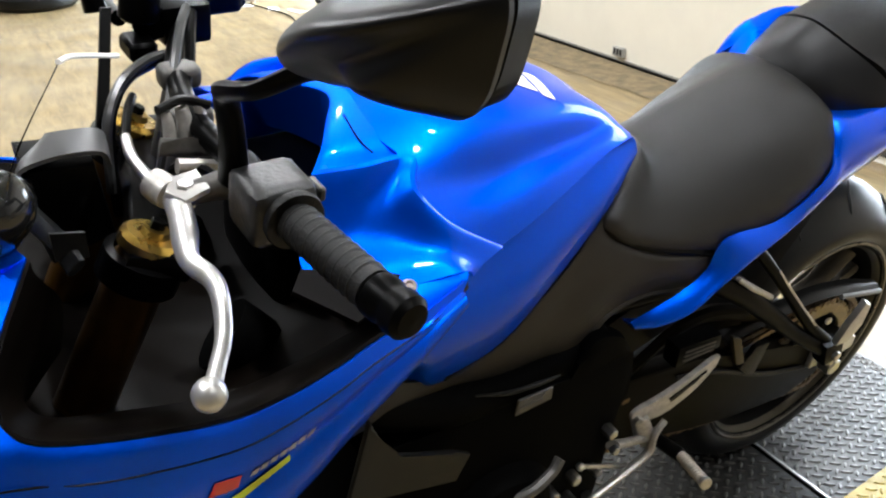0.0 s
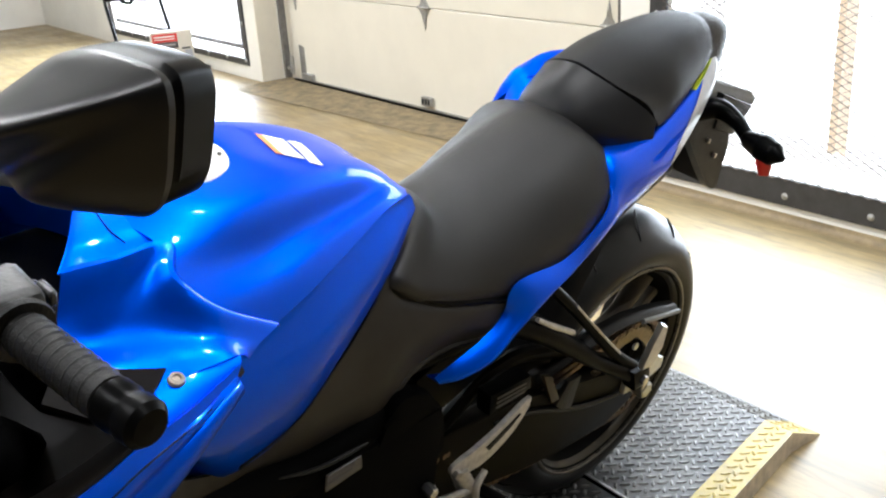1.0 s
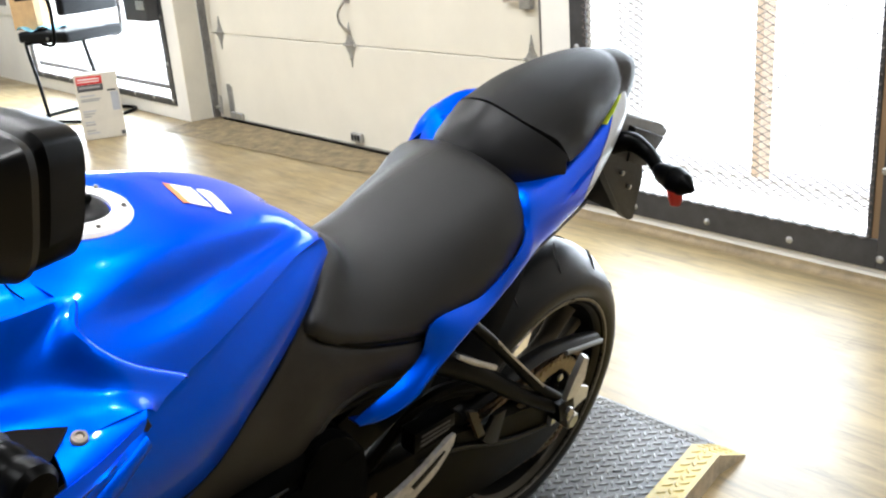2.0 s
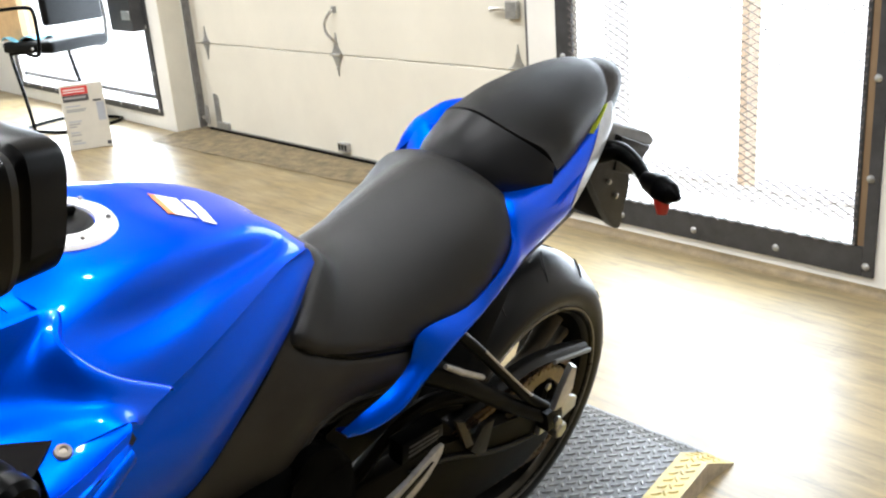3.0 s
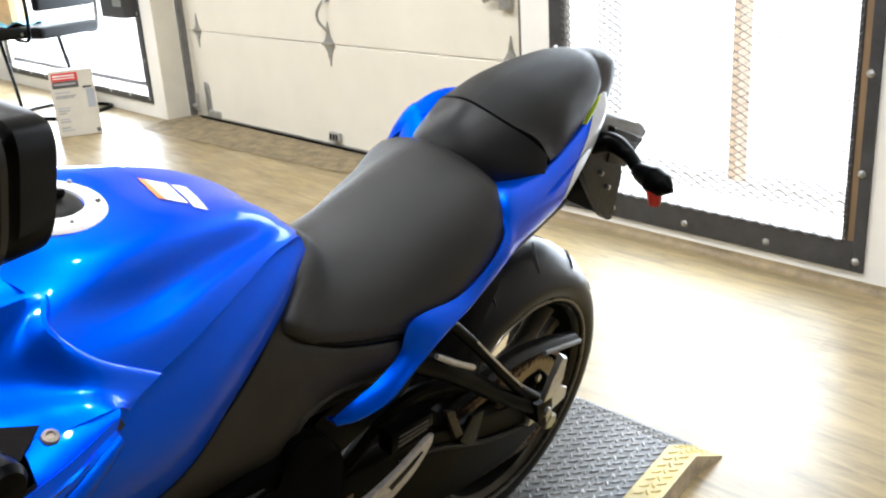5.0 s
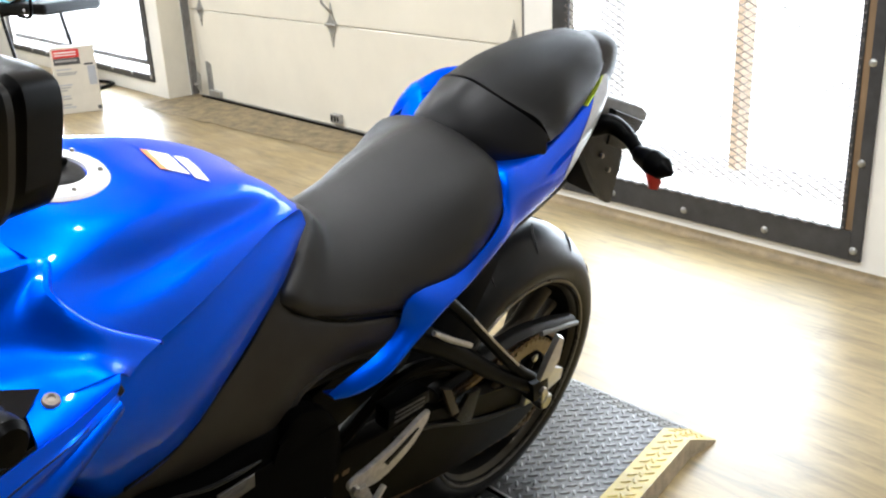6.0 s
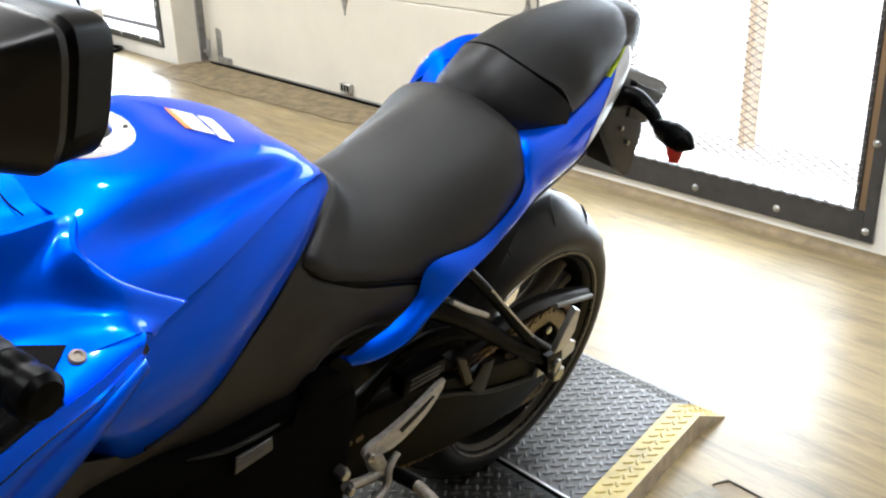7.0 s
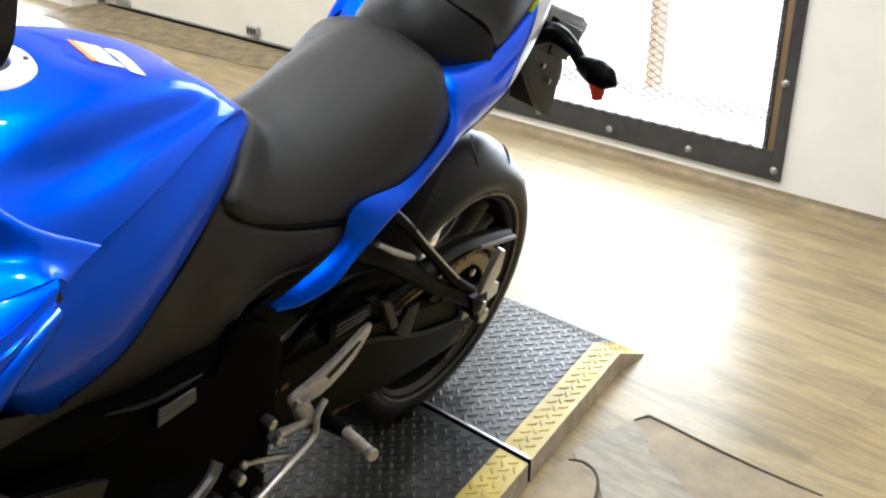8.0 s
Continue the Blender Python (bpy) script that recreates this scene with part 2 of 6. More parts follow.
# ---- mesh helpers ----
def finish(name, bm, material, parent=None, label="", smooth=True, angle=38, matrix=None):
    bmesh.ops.recalc_face_normals(bm, faces=bm.faces)
    me = bpy.data.meshes.new(name)
    bm.to_mesh(me)
    bm.free()
    for one in (material if isinstance(material, (list, tuple)) else [material]):
        me.materials.append(one)
    if smooth:
        me.polygons.foreach_set("use_smooth", [True] * len(me.polygons))
        me.set_sharp_from_angle(angle=radians(angle))
    ob = new(name, me)
    if matrix is not None:
        ob.matrix_world = matrix
    if parent is not None:
        ob.parent = parent
    if label:
        ob["label"] = label
    return ob


def part(name, bm, material, parent, label="", **kw):
    """One mesh object under a thing or a part."""
    return finish(name, bm, material, parent, label, **kw)


def empty(name, matrix, label, category, group="", kind=""):
    ob = new(name)
    ob.empty_display_size = 0.1
    ob.matrix_world = matrix
    return tagged(ob, label, category, group, kind)


def box(x0, x1, y0, y1, z0, z1, bevel=0.0, seg=1, bm=None):
    bm = bm or bmesh.new()
    vs = [bm.verts.new((x, y, z)) for z in (z0, z1) for y in (y0, y1) for x in (x0, x1)]
    fs = [bm.faces.new([vs[i] for i in f]) for f in ((0, 2, 3, 1), (4, 5, 7, 6), (0, 1, 5, 4), (2, 6, 7, 3), (0, 4, 6, 2), (1, 3, 7, 5))]
    if bevel:
        es = list({e for f in fs for e in f.edges})
        bmesh.ops.bevel(bm, geom=es, offset=bevel, segments=seg, affect="EDGES", profile=0.6)
    return bm


def catmull(points, n, closed=False):
    """n points along a smooth curve through the given ones."""
    p = [np.array(q, float) for q in points]
    m = len(p)
    out = []
    for k in range(n):
        u = k / n * m if closed else k / (n - 1) * (m - 1)
        i = min(int(u), m - 1 if closed else m - 2)
        f = u - i
        if closed:
            a, b, c, d = p[(i - 1) % m], p[i % m], p[(i + 1) % m], p[(i + 2) % m]
        else:
            b, c = p[i], p[i + 1]
            a = p[i - 1] if i else 2 * b - c
            d = p[i + 2] if i + 2 < m else 2 * c - b
        out.append(0.5 * (2 * b + (c - a) * f + (2 * a - 5 * b + 4 * c - d) * f * f + (3 * b - a - 3 * c + d) * f ** 3))
    return out


def grid(rows, bm=None, wrap=False, cap=False):
    bm = bm or bmesh.new()
    vs = [[bm.verts.new(tuple(q)) for q in row] for row in rows]
    for r0, r1 in zip(vs, vs[1:]):
        k = len(r0)
        for j in range(k if wrap else k - 1):
            quad = [r0[j], r0[(j + 1) % k], r1[(j + 1) % k], r1[j]]
            if len({v.co.to_tuple(6) for v in quad}) > 2:
                try:
                    bm.faces.new(quad)
                except ValueError:
                    pass
    if cap:
        for r in (vs[0], vs[-1]):
            try:
                bm.faces.new(r)
            except ValueError:
                pass
    return bm


def loft(sections, nu=24, nv=16):
    """A smooth surface through rows of points."""
    rows = [catmull(s, nv) for s in sections]
    cols = [catmull([r[j] for r in rows], nu) for j in range(nv)]
    return [[cols[j][i] for j in range(nv)] for i in range(nu)]


def B(a, b, h):
    """Motorcycle coordinates: a behind the rear axle, b to the machine's left, h above its stand."""
    return (b, a, h)


def shell(rows, thick, bm=None, flip=False):
    """A sheet with thickness: an offset copy joined at the rim."""
    rows = [[Vector(q) for q in r] for r in rows]
    n, k = len(rows), len(rows[0])
    inner = []
    for i in range(n):
        line = []
        for j in range(k):
            du = rows[min(i + 1, n - 1)][j] - rows[max(i - 1, 0)][j]
            dv = rows[i][min(j + 1, k - 1)] - rows[i][max(j - 1, 0)]
            nrm = du.cross(dv)
            nrm = nrm.normalized() if nrm.length > 1e-9 else Vector((0, 0, 1))
            line.append(rows[i][j] + nrm * (thick if flip else -thick))
        inner.append(line)
    bm = grid(rows, bm)
    grid(inner, bm)
    ring = lambda g: [g[0][j] for j in range(k)] + [g[i][k - 1] for i in range(1, n)] + [g[n - 1][j] for j in range(k - 2, -1, -1)] + [g[i][0] for i in range(n - 2, 0, -1)]
    a, b = ring(rows), ring(inner)
    grid([a + [a[0]], b + [b[0]]], bm)
    bmesh.ops.remove_doubles(bm, verts=bm.verts, dist=1e-5)
    return bm


def tube(points, radius, n=10, steps=None, bm=None, closed=False, squash=1.0):
    """A round bar along a smooth curve; radius a number, or one for each point."""
    steps = steps or 6 * len(points)
    path = [Vector(q) for q in catmull(points, steps, closed)]
    rad = [radius] * steps if not isinstance(radius, (list, tuple)) else [float(np.interp(i / (steps - 1) * (len(radius) - 1), range(len(radius)), radius)) for i in range(steps)]
    rows, up = [], None
    for i, q in enumerate(path):
        d = (path[(i + 1) % steps] - path[i - 1]) if closed else (path[min(i + 1, steps - 1)] - path[max(i - 1, 0)])
        d.normalize()
        if up is None:
            up = d.orthogonal().normalized()
        up = (up - d * up.dot(d)).normalized()
        side = d.cross(up)
        rows.append([q + (up * math.cos(t) + side * math.sin(t) * squash) * rad[i] for t in [2 * math.pi * j / n for j in range(n)]])
    if closed:
        rows.append(rows[0])
        bm = grid(rows, bm, wrap=True)
        bmesh.ops.remove_doubles(bm, verts=bm.verts, dist=1e-6)
        return bm
    return grid(rows, bm, wrap=True, cap=True)


def lathe(profile, centre, axis, n=48, bm=None, closed=False):
    """Turns (r, s) pairs about an axis."""
    axis = Vector(axis).normalized()
    u = axis.orthogonal().normalized()
    v = axis.cross(u)
    c = Vector(centre)
    rows = [[c + axis * s + (u * math.cos(t) + v * math.sin(t)) * r for t in [2 * math.pi * j / n for j in range(n)]] for r, s in profile]
    if closed:
        rows.append(rows[0])
    bm = grid(rows, bm, wrap=True)
    bmesh.ops.remove_doubles(bm, verts=bm.verts, dist=1e-6)
    return bm


def rod(p, q, r, n=14, bevel=0.15, bm=None):
    p, q = Vector(p), Vector(q)
    length = (q - p).length
    e = min(r * bevel, length * 0.2)
    return lathe([(1e-5, 0), (r - e, 0), (r, e), (r, length - e), (r - e, length), (1e-5, length)], p, q - p, n, bm)


def slab(outline, thick, normal=None, bevel=0.0, bm=None):
    """A flat plate from its outline."""
    bm = bm or bmesh.new()
    pts = [Vector(q) for q in outline]
    if normal is None:
        normal = Vector((0, 0, 0))
        for i in range(len(pts)):
            normal += pts[i].cross(pts[(i + 1) % len(pts)])
    nrm = Vector(normal).normalized() * thick / 2
    lo = [bm.verts.new(q - nrm) for q in pts]
    hi = [bm.verts.new(q + nrm) for q in pts]
    fs = [bm.faces.new(hi), bm.faces.new(lo[::-1])]
    k = len(pts)
    fs += [bm.faces.new([lo[i], lo[(i + 1) % k], hi[(i + 1) % k], hi[i]]) for i in range(k)]
    if bevel:
        bmesh.ops.bevel(bm, geom=list({e for f in fs[:2] for e in f.edges}), offset=bevel, segments=2, affect="EDGES", profile=0.6)
    return bm


def structure(name, bm, material, label, category, **kw):
    return tagged(finish(name, bm, material, **kw), label, category, kind="structure")


# ---- the room ----
WALL_Y, DOOR_Y = 3.10, 3.285
X_W, X_E, Y_S, TOP = -11.0, 5.0, -7.0, 3.3
WIN_R = (-2.250, -1.087, 0.161, 2.124)
WIN_L = (-8.70, -6.013, 0.139, 2.124)
DOOR = (-5.79, -2.491, 2.64)

structure("floor", box(X_W, X_E, Y_S, 3.45, -0.08, 0.0), FLOOR, "worn glossy wood-look sheet vinyl floor", "floor", smooth=False)
structure("ceiling", box(X_W, X_E, Y_S, 3.5, TOP, TOP + 0.1), CEIL, "plain off-white painted ceiling", "ceiling", smooth=False)


def back_wall():
    bm = bmesh.new()
    y0, y1 = WALL_Y, 3.45
    cuts = [(X_W, WIN_L[0], None), (WIN_L[0], WIN_L[1], WIN_L), (WIN_L[1], DOOR[0], None), (DOOR[0], DOOR[1], "door"), (DOOR[1], WIN_R[0], None), (WIN_R[0], WIN_R[1], WIN_R), (WIN_R[1], X_E, None)]
    for x0, x1, hole in cuts:
        if hole is None:
            box(x0, x1, y0, y1, 0, TOP, bm=bm)
        elif hole == "door":
            box(x0, x1, y0, y1, DOOR[2], TOP, bm=bm)
        else:
            box(x0, x1, y0, y1, 0, hole[2], bm=bm)
            box(x0, x1, y0, y1, hole[3], TOP, bm=bm)
    return bm


structure("wall_north", back_wall(), WALL, "white painted wall with garage door and caged windows", "wall", smooth=False)
structure("wall_west", box(X_W - 0.15, X_W, Y_S, 3.45, 0, TOP), WALL, "white painted side wall", "wall", smooth=False)
structure("wall_east", box(X_E, X_E + 0.15, Y_S, 3.45, 0, TOP), DARKWALL, "plain dark grey painted wall", "wall", smooth=False)
structure("wall_south", box(X_W - 0.15, X_E + 0.15, Y_S - 0.15, Y_S, 0, TOP), DARKWALL, "plain dark grey painted wall", "wall", smooth=False)


def cove(x0, x1):
    prof = [(0.0, 0.030), (-0.004, 0.030), (-0.006, 0.020), (-0.010, 0.010), (-0.020, 0.004), (-0.032, 0.0)]
    return grid([[(x, WALL_Y + y, z) for y, z in prof] for x in (x0, x1)])


# Added strip: its tan stands for the floor in shade below the wall.
structure("baseboard", cove(DOOR[1], X_E), COVE, "tan strip along the wall foot, standing in for shaded floor", "baseboard")
structure("trim", box(DOOR[0] - 0.004, DOOR[0] + 0.004, WALL_Y - 0.003, DOOR_Y - 0.03, 0.0, DOOR[2]), REVEAL, "beige painted reveal beside the garage door", "trim", smooth=False)

# bare strip of concrete in front of the garage door
bm = bmesh.new()
edge = [(-5.70 + 0.1066 * i, 2.84 + 0.0065 * i + 0.008 * math.sin(i * 1.7) + 0.006 * math.sin(i * 4.1)) for i in range(31)]
top = [bm.verts.new((x, y, 0.004)) for x, y in edge] + [bm.verts.new((-2.50, DOOR_Y + 0.02, 0.004)), bm.verts.new((-5.78, DOOR_Y + 0.02, 0.004)), bm.verts.new((-5.78, 3.06, 0.004))]
bm.faces.new(top)
structure("pavement", bm, BARE, "bare stained concrete threshold before the garage door", "threshold", smooth=False)


def garage_door():
    d = empty("garage_door", pose(0, DOOR_Y, 0), "closed cream sectional garage door with galvanised hardware", "garage door", kind="structure")
    step = 0.572
    for i in range(5):
        z0 = 0.012 + i * step
        p = part("door_section", box(-5.775, -2.505, 0.0, 0.045, z0, min(z0 + step - 0.004, 2.62), 0.004), CREAM, d)
    part("bottom_seal", box(-5.665, -2.527, -0.012, 0.03, 0.001, 0.016, 0.003), SATIN, d, "black rubber bottom seal")
    part("bottom_seal_plate", box(-5.565, -2.557, -0.008, 0.0, 0.018, 0.027), GALV, d)
    # roller tracks
    for x, s in ((-5.665, 1), (-2.597, -1)):
        bm = box(x - 0.012, x + 0.012, -0.075, -0.070, 0.03, 2.5)
        box(x - 0.012, x - 0.009, -0.07, -0.03, 0.03, 2.5, bm=bm)
        box(x + 0.009, x + 0.012, -0.07, -0.03, 0.03, 2.5, bm=bm)
        part("roller_track", bm, TRACK, d, "galvanised vertical roller track")
    # bottom corner bracket and foot
    part("corner_bracket", slab([(-5.565, -0.004, 0.03), (-5.500, -0.004, 0.03), (-5.500, -0.004, 0.235), (-5.530, -0.004, 0.25), (-5.565, -0.004, 0.25)], 0.004, (0, -1, 0)), GALV, d)
    part("corner_foot", box(-5.525, -5.385, -0.03, -0.004, 0.028, 0.07, 0.003), GALV, d)
    part("track_clip", slab([(-5.635, -0.05, 0.07), (-5.585, -0.05, 0.05), (-5.575, -0.05, 0.17), (-5.615, -0.05, 0.19)], 0.005, (0, -1, 0)), GALV, d)
    part("anchor_bolt", rod((-5.620, -0.05, 0.10), (-5.620, -0.075, 0.10), 0.012, 6), STEEL, d)

    def hinge(x, z, scale=1.0):
        w, h = 0.05 * scale, 0.12 * scale
        pts = [(x, z + h), (x + w * 0.35, z + h * 0.35), (x + w, z), (x + w * 0.35, z - h * 0.4), (x, z - h), (x - w * 0.35, z - h * 0.4), (x - w, z), (x - w * 0.35, z + h * 0.35)]
        hg = part("hinge", slab([(px, -0.004, pz) for px, pz in pts], 0.005, (0, -1, 0)), GALV, d, "galvanised hinge plate")
        part("hinge_pin", rod((x - w, -0.012, z), (x + w, -0.012, z), 0.008 * scale, 10), STEEL, hg)
        for k in (-0.6, 0.6):
            part("bolt", rod((x, -0.006, z + k * h), (x, -0.014, z + k * h), 0.007 * scale, 6), STEEL, hg)

    hinge(-4.095, 0.584)
    hinge(-5.550, 0.587, 0.9)
    hinge(-2.727, 0.590, 0.9)
    hd = part("lift_handle", tube([(-4.085, -0.008, 0.822), (-4.095, -0.03, 0.804), (-4.120, -0.045, 0.757), (-4.115, -0.045, 0.707), (-4.090, -0.035, 0.677), (-4.082, -0.008, 0.647)], 0.008, 8), STEEL, d, "bent steel lift handle")
    part("handle_plate", slab([(-4.105, -0.003, 0.842), (-4.065, -0.003, 0.842), (-4.065, -0.003, 0.807), (-4.105, -0.003, 0.807)], 0.004, (0, -1, 0)), GALV, hd)
    lk = part("slide_lock", box(-2.772, -2.702, -0.03, -0.002, 0.810, 0.885, 0.004), GALV, d, "galvanised slide lock")
    part("lock_bar", tube([(-2.772, -0.02, 0.850), (-2.817, -0.028, 0.853), (-2.857, -0.03, 0.850)], [0.008, 0.008, 0.014], 8), STEEL, lk)
    bk = part("door_stop", box(-4.150, -4.060, -0.03, -0.002, 0.045, 0.095, 0.003), GALV, d, "small galvanised bracket")
    for k in range(3):
        part("slot", box(-4.135 + 0.028 * k, -4.122 + 0.028 * k, -0.0325, -0.0305, 0.058, 0.085), SATIN, bk)
    return d


garage_door()


def expanded_mesh(x0, x1, z0, z1, y, w, dx=0.052, dz=0.0135):
    """Diamond net of flat strands, each strand a thin tilted strip."""
    verts, faces = [], []
    rows = int((z1 - z0) / dz)
    cols = int((x1 - x0) / (dx / 2))
    ex = (x1 - x0) / cols
    for r in range(rows + 1):
        for c in range(cols):
            za = z0 + (r + (1.0 if (c + r) % 2 else 0.0)) * dz
            zb = z0 + (r + (0.0 if (c + r) % 2 else 1.0)) * dz
            if max(za, zb) > z1:
                continue
            xa, xb = x0 + c * ex, x0 + (c + 1) * ex
            k = len(verts)
            run = math.hypot(xb - xa, zb - za)
            nx, nz = -(zb - za) / run * w / 2, (xb - xa) / run * w / 2
            for px, pz in ((xa, za), (xb, zb)):
                verts += [(px - nx, y - 0.0008, pz - nz), (px - nx, y + 0.0008, pz - nz), (px + nx, y + 0.0018, pz + nz), (px + nx, y + 0.0002, pz + nz)]
            faces += [(k, k + 1, k + 5, k + 4), (k + 1, k + 2, k + 6, k + 5), (k + 2, k + 3, k + 7, k + 6), (k + 3, k, k + 4, k + 7)]
    bm = bmesh.new()
    vs = [bm.verts.new(v) for v in verts]
    for f in faces:
        bm.faces.new([vs[i] for i in f])
    return bm


def caged_window(number, win, bolts_x, bolts_z, lined=True):
    x0, x1, z0, z1 = win
    w = empty("window_%d" % number, pose(0, WALL_Y, 0), "bright window behind a black steel frame with expanded mesh", "window", kind="structure")
    fx0, fx1, fz0, fz1 = (x0 - 0.08, x1 + 0.072, z0 - 0.100, z1 + 0.08) if lined else (x0 - 0.05, x1 + 0.05, z0 - 0.045, z1 + 0.05)
    bars = [(fx0, x0 + 0.004, fz0, fz1), ((x1 + 0.034) if lined else (x1 - 0.004), fx1, fz0, fz1), (x0 + 0.004, x1 + (0.034 if lined else -0.004), fz0, z0), (x0 + 0.004, x1 - 0.004, z1, fz1)]
    for b in bars:
        part("window_frame", box(b[0], b[1], -0.012, -0.001, b[2], b[3], 0.0015), FRAME, w, "flat black steel bar")
    mesh = part("wire_mesh", expanded_mesh(x0 - 0.01, x1 + 0.01, z0 - 0.006, z1, -0.018, 0.0025 if lined else 0.0014), MESH, w, "expanded metal mesh", smooth=False)
    mesh["kind"] = "stuff"
    # worn timber lining in the opening, white sill
    part("lining", box(x0 + 0.001, x0 + 0.02, 0.003, 0.16, z0 + 0.004, z1), WALL, w)
    if lined:
        part("lining", box(x1 + 0.012, x1 + 0.0335, -0.009, -0.001, z0 + 0.001, z1), WOODTRIM, w, "worn brown timber strip")
        part("lining", box(x1 - 0.004, x1 + 0.0118, -0.014, -0.001, z0 + 0.001, z1, 0.0015), FRAME, w, "flat black steel bar")
    else:
        for q in ((x1 - 0.085, x1 - 0.06, z0 + 0.09, z1), (x0, x1 - 0.06, z0 + 0.055, z0 + 0.09)):
            part("inner_frame", box(q[0], q[1], 0.02, 0.05, q[2], q[3], 0.002), FRAME, w, "inner black sash frame")
    part("window_sill", box(x0, x1, 0.003, 0.30, z0 - 0.02, z0 + 0.003, 0.002), WALL, w, "white sill")
    part("pane", box(x0 + 0.02, x1 - 0.002, 0.20, 0.206, z0 + 0.004, z1), CLEARPANE, w, smooth=False).visible_shadow = False
    for bx in bolts_x:
        part("bolt", lathe([(1e-4, 0.0), (0.007, 0.0005), (0.0105, 0.003), (0.0135, 0.008)], (bx, -0.02, fz0 + 0.035), (0, 1, 0), 12), GALV, w)
    for bz in bolts_z:
        for bx in (fx0 + 0.035, fx1 - 0.03):
            part("bolt", lathe([(1e-4, 0.0), (0.007, 0.0005), (0.0105, 0.003), (0.0135, 0.008)], (bx, -0.02, bz), (0, 1, 0), 12), GALV, w)
    return w


CLEARPANE = clear("window_pane", (1, 1, 1), 0.0)
caged_window(1, WIN_R, (-1.041, -1.355, -1.684, -2.013, -2.29), (0.386, 0.698, 1.013))
caged_window(2, WIN_L, (-6.0, -6.3, -6.62, -6.94, -7.26, -7.58, -7.9, -8.22, -8.54), (0.386, 0.698, 1.013), False)
structure("backdrop", box(-40.0, 20.0, 12.0, 12.1, -8.0, 14.0), SNOW, "glaring overexposed daylight outside", "backdrop", smooth=False)
structure("ground", box(-60, 60, 3.46, 60, -2.8, -2.5), PAPER, "snowy bright ground outside", "ground", smooth=False)
for nm, wn_ in (("window_r", WIN_R), ("window_l", WIN_L)):
    window_light(*wn_, WIN_LIGHT * (1.0 if nm == "window_r" else 4.6))
post = tagged(finish("timber_post", box(-4.53, -4.452, 8.0, 8.2, -2.5, 5.0, 0.004), ORANGEWOOD), "orange-brown timber post outside the window", "post")

rail = tagged(finish("timber_rail", box(-9.0, 1.0, 7.96, 7.995, -1.47, -1.33, 0.004), PALEWOOD), "orange-brown timber rail outside behind the window", "rail")
# ceiling lamps, seen only as small highlights on the paint
lamp_base = None
for i, (x, y) in enumerate(((-0.3, -1.0), (-1.9, -1.0), (-0.3, 1.3), (-2.3, 1.3), (-4.0, 1.3), (-5.6, 1.3), (-7.2, 1.3), (-4.0, -1.0), (-6.0, -1.0), (1.4, 1.3))):
    if lamp_base is None:
        lamp_base = empty("ceiling_lamp", pose(x, y, TOP), "round ceiling lamp with a warm white diffuser", "lamp", "ceiling lamps")
        part("housing", lathe([(0.001, -0.001), (0.085, -0.001), (0.09, -0.03), (0.078, -0.034)], (0, 0, 0), (0, 0, 1), 24), CEIL, lamp_base)
        part("diffuser", lathe([(0.0005, -0.036), (0.076, -0.034), (0.077, -0.028)], (0, 0, 0), (0, 0, 1), 24), LAMPGLOW, lamp_base)
    else:
        copy_thing(lamp_base, pose(x, y, TOP))
    spot = new("lamp_light", bpy.data.lights.new("lamp_light", "AREA"))
    spot.data.shape, spot.data.size, spot.data.energy, spot.data.color = "DISK", 0.15, LAMP_LIGHT, (1.0, 0.985, 0.955)
    spot.matrix_world = look((x, y, TOP - 0.045), (x, y, 0))

# ---- tread-plate platform ----
SEAM_Y, BEND_Y, TIP_Y, PLATE_Z = 1.403, 1.848, 1.955, 0.052


def edge_x(y):
    return -0.706 - 0.215 * (min(y, BEND_Y) - SEAM_Y)


def plate_z(y):
    return PLATE_Z if y <= BEND_Y else PLATE_Z - (PLATE_Z - 0.004) * (y - BEND_Y) / (TIP_Y - BEND_Y)


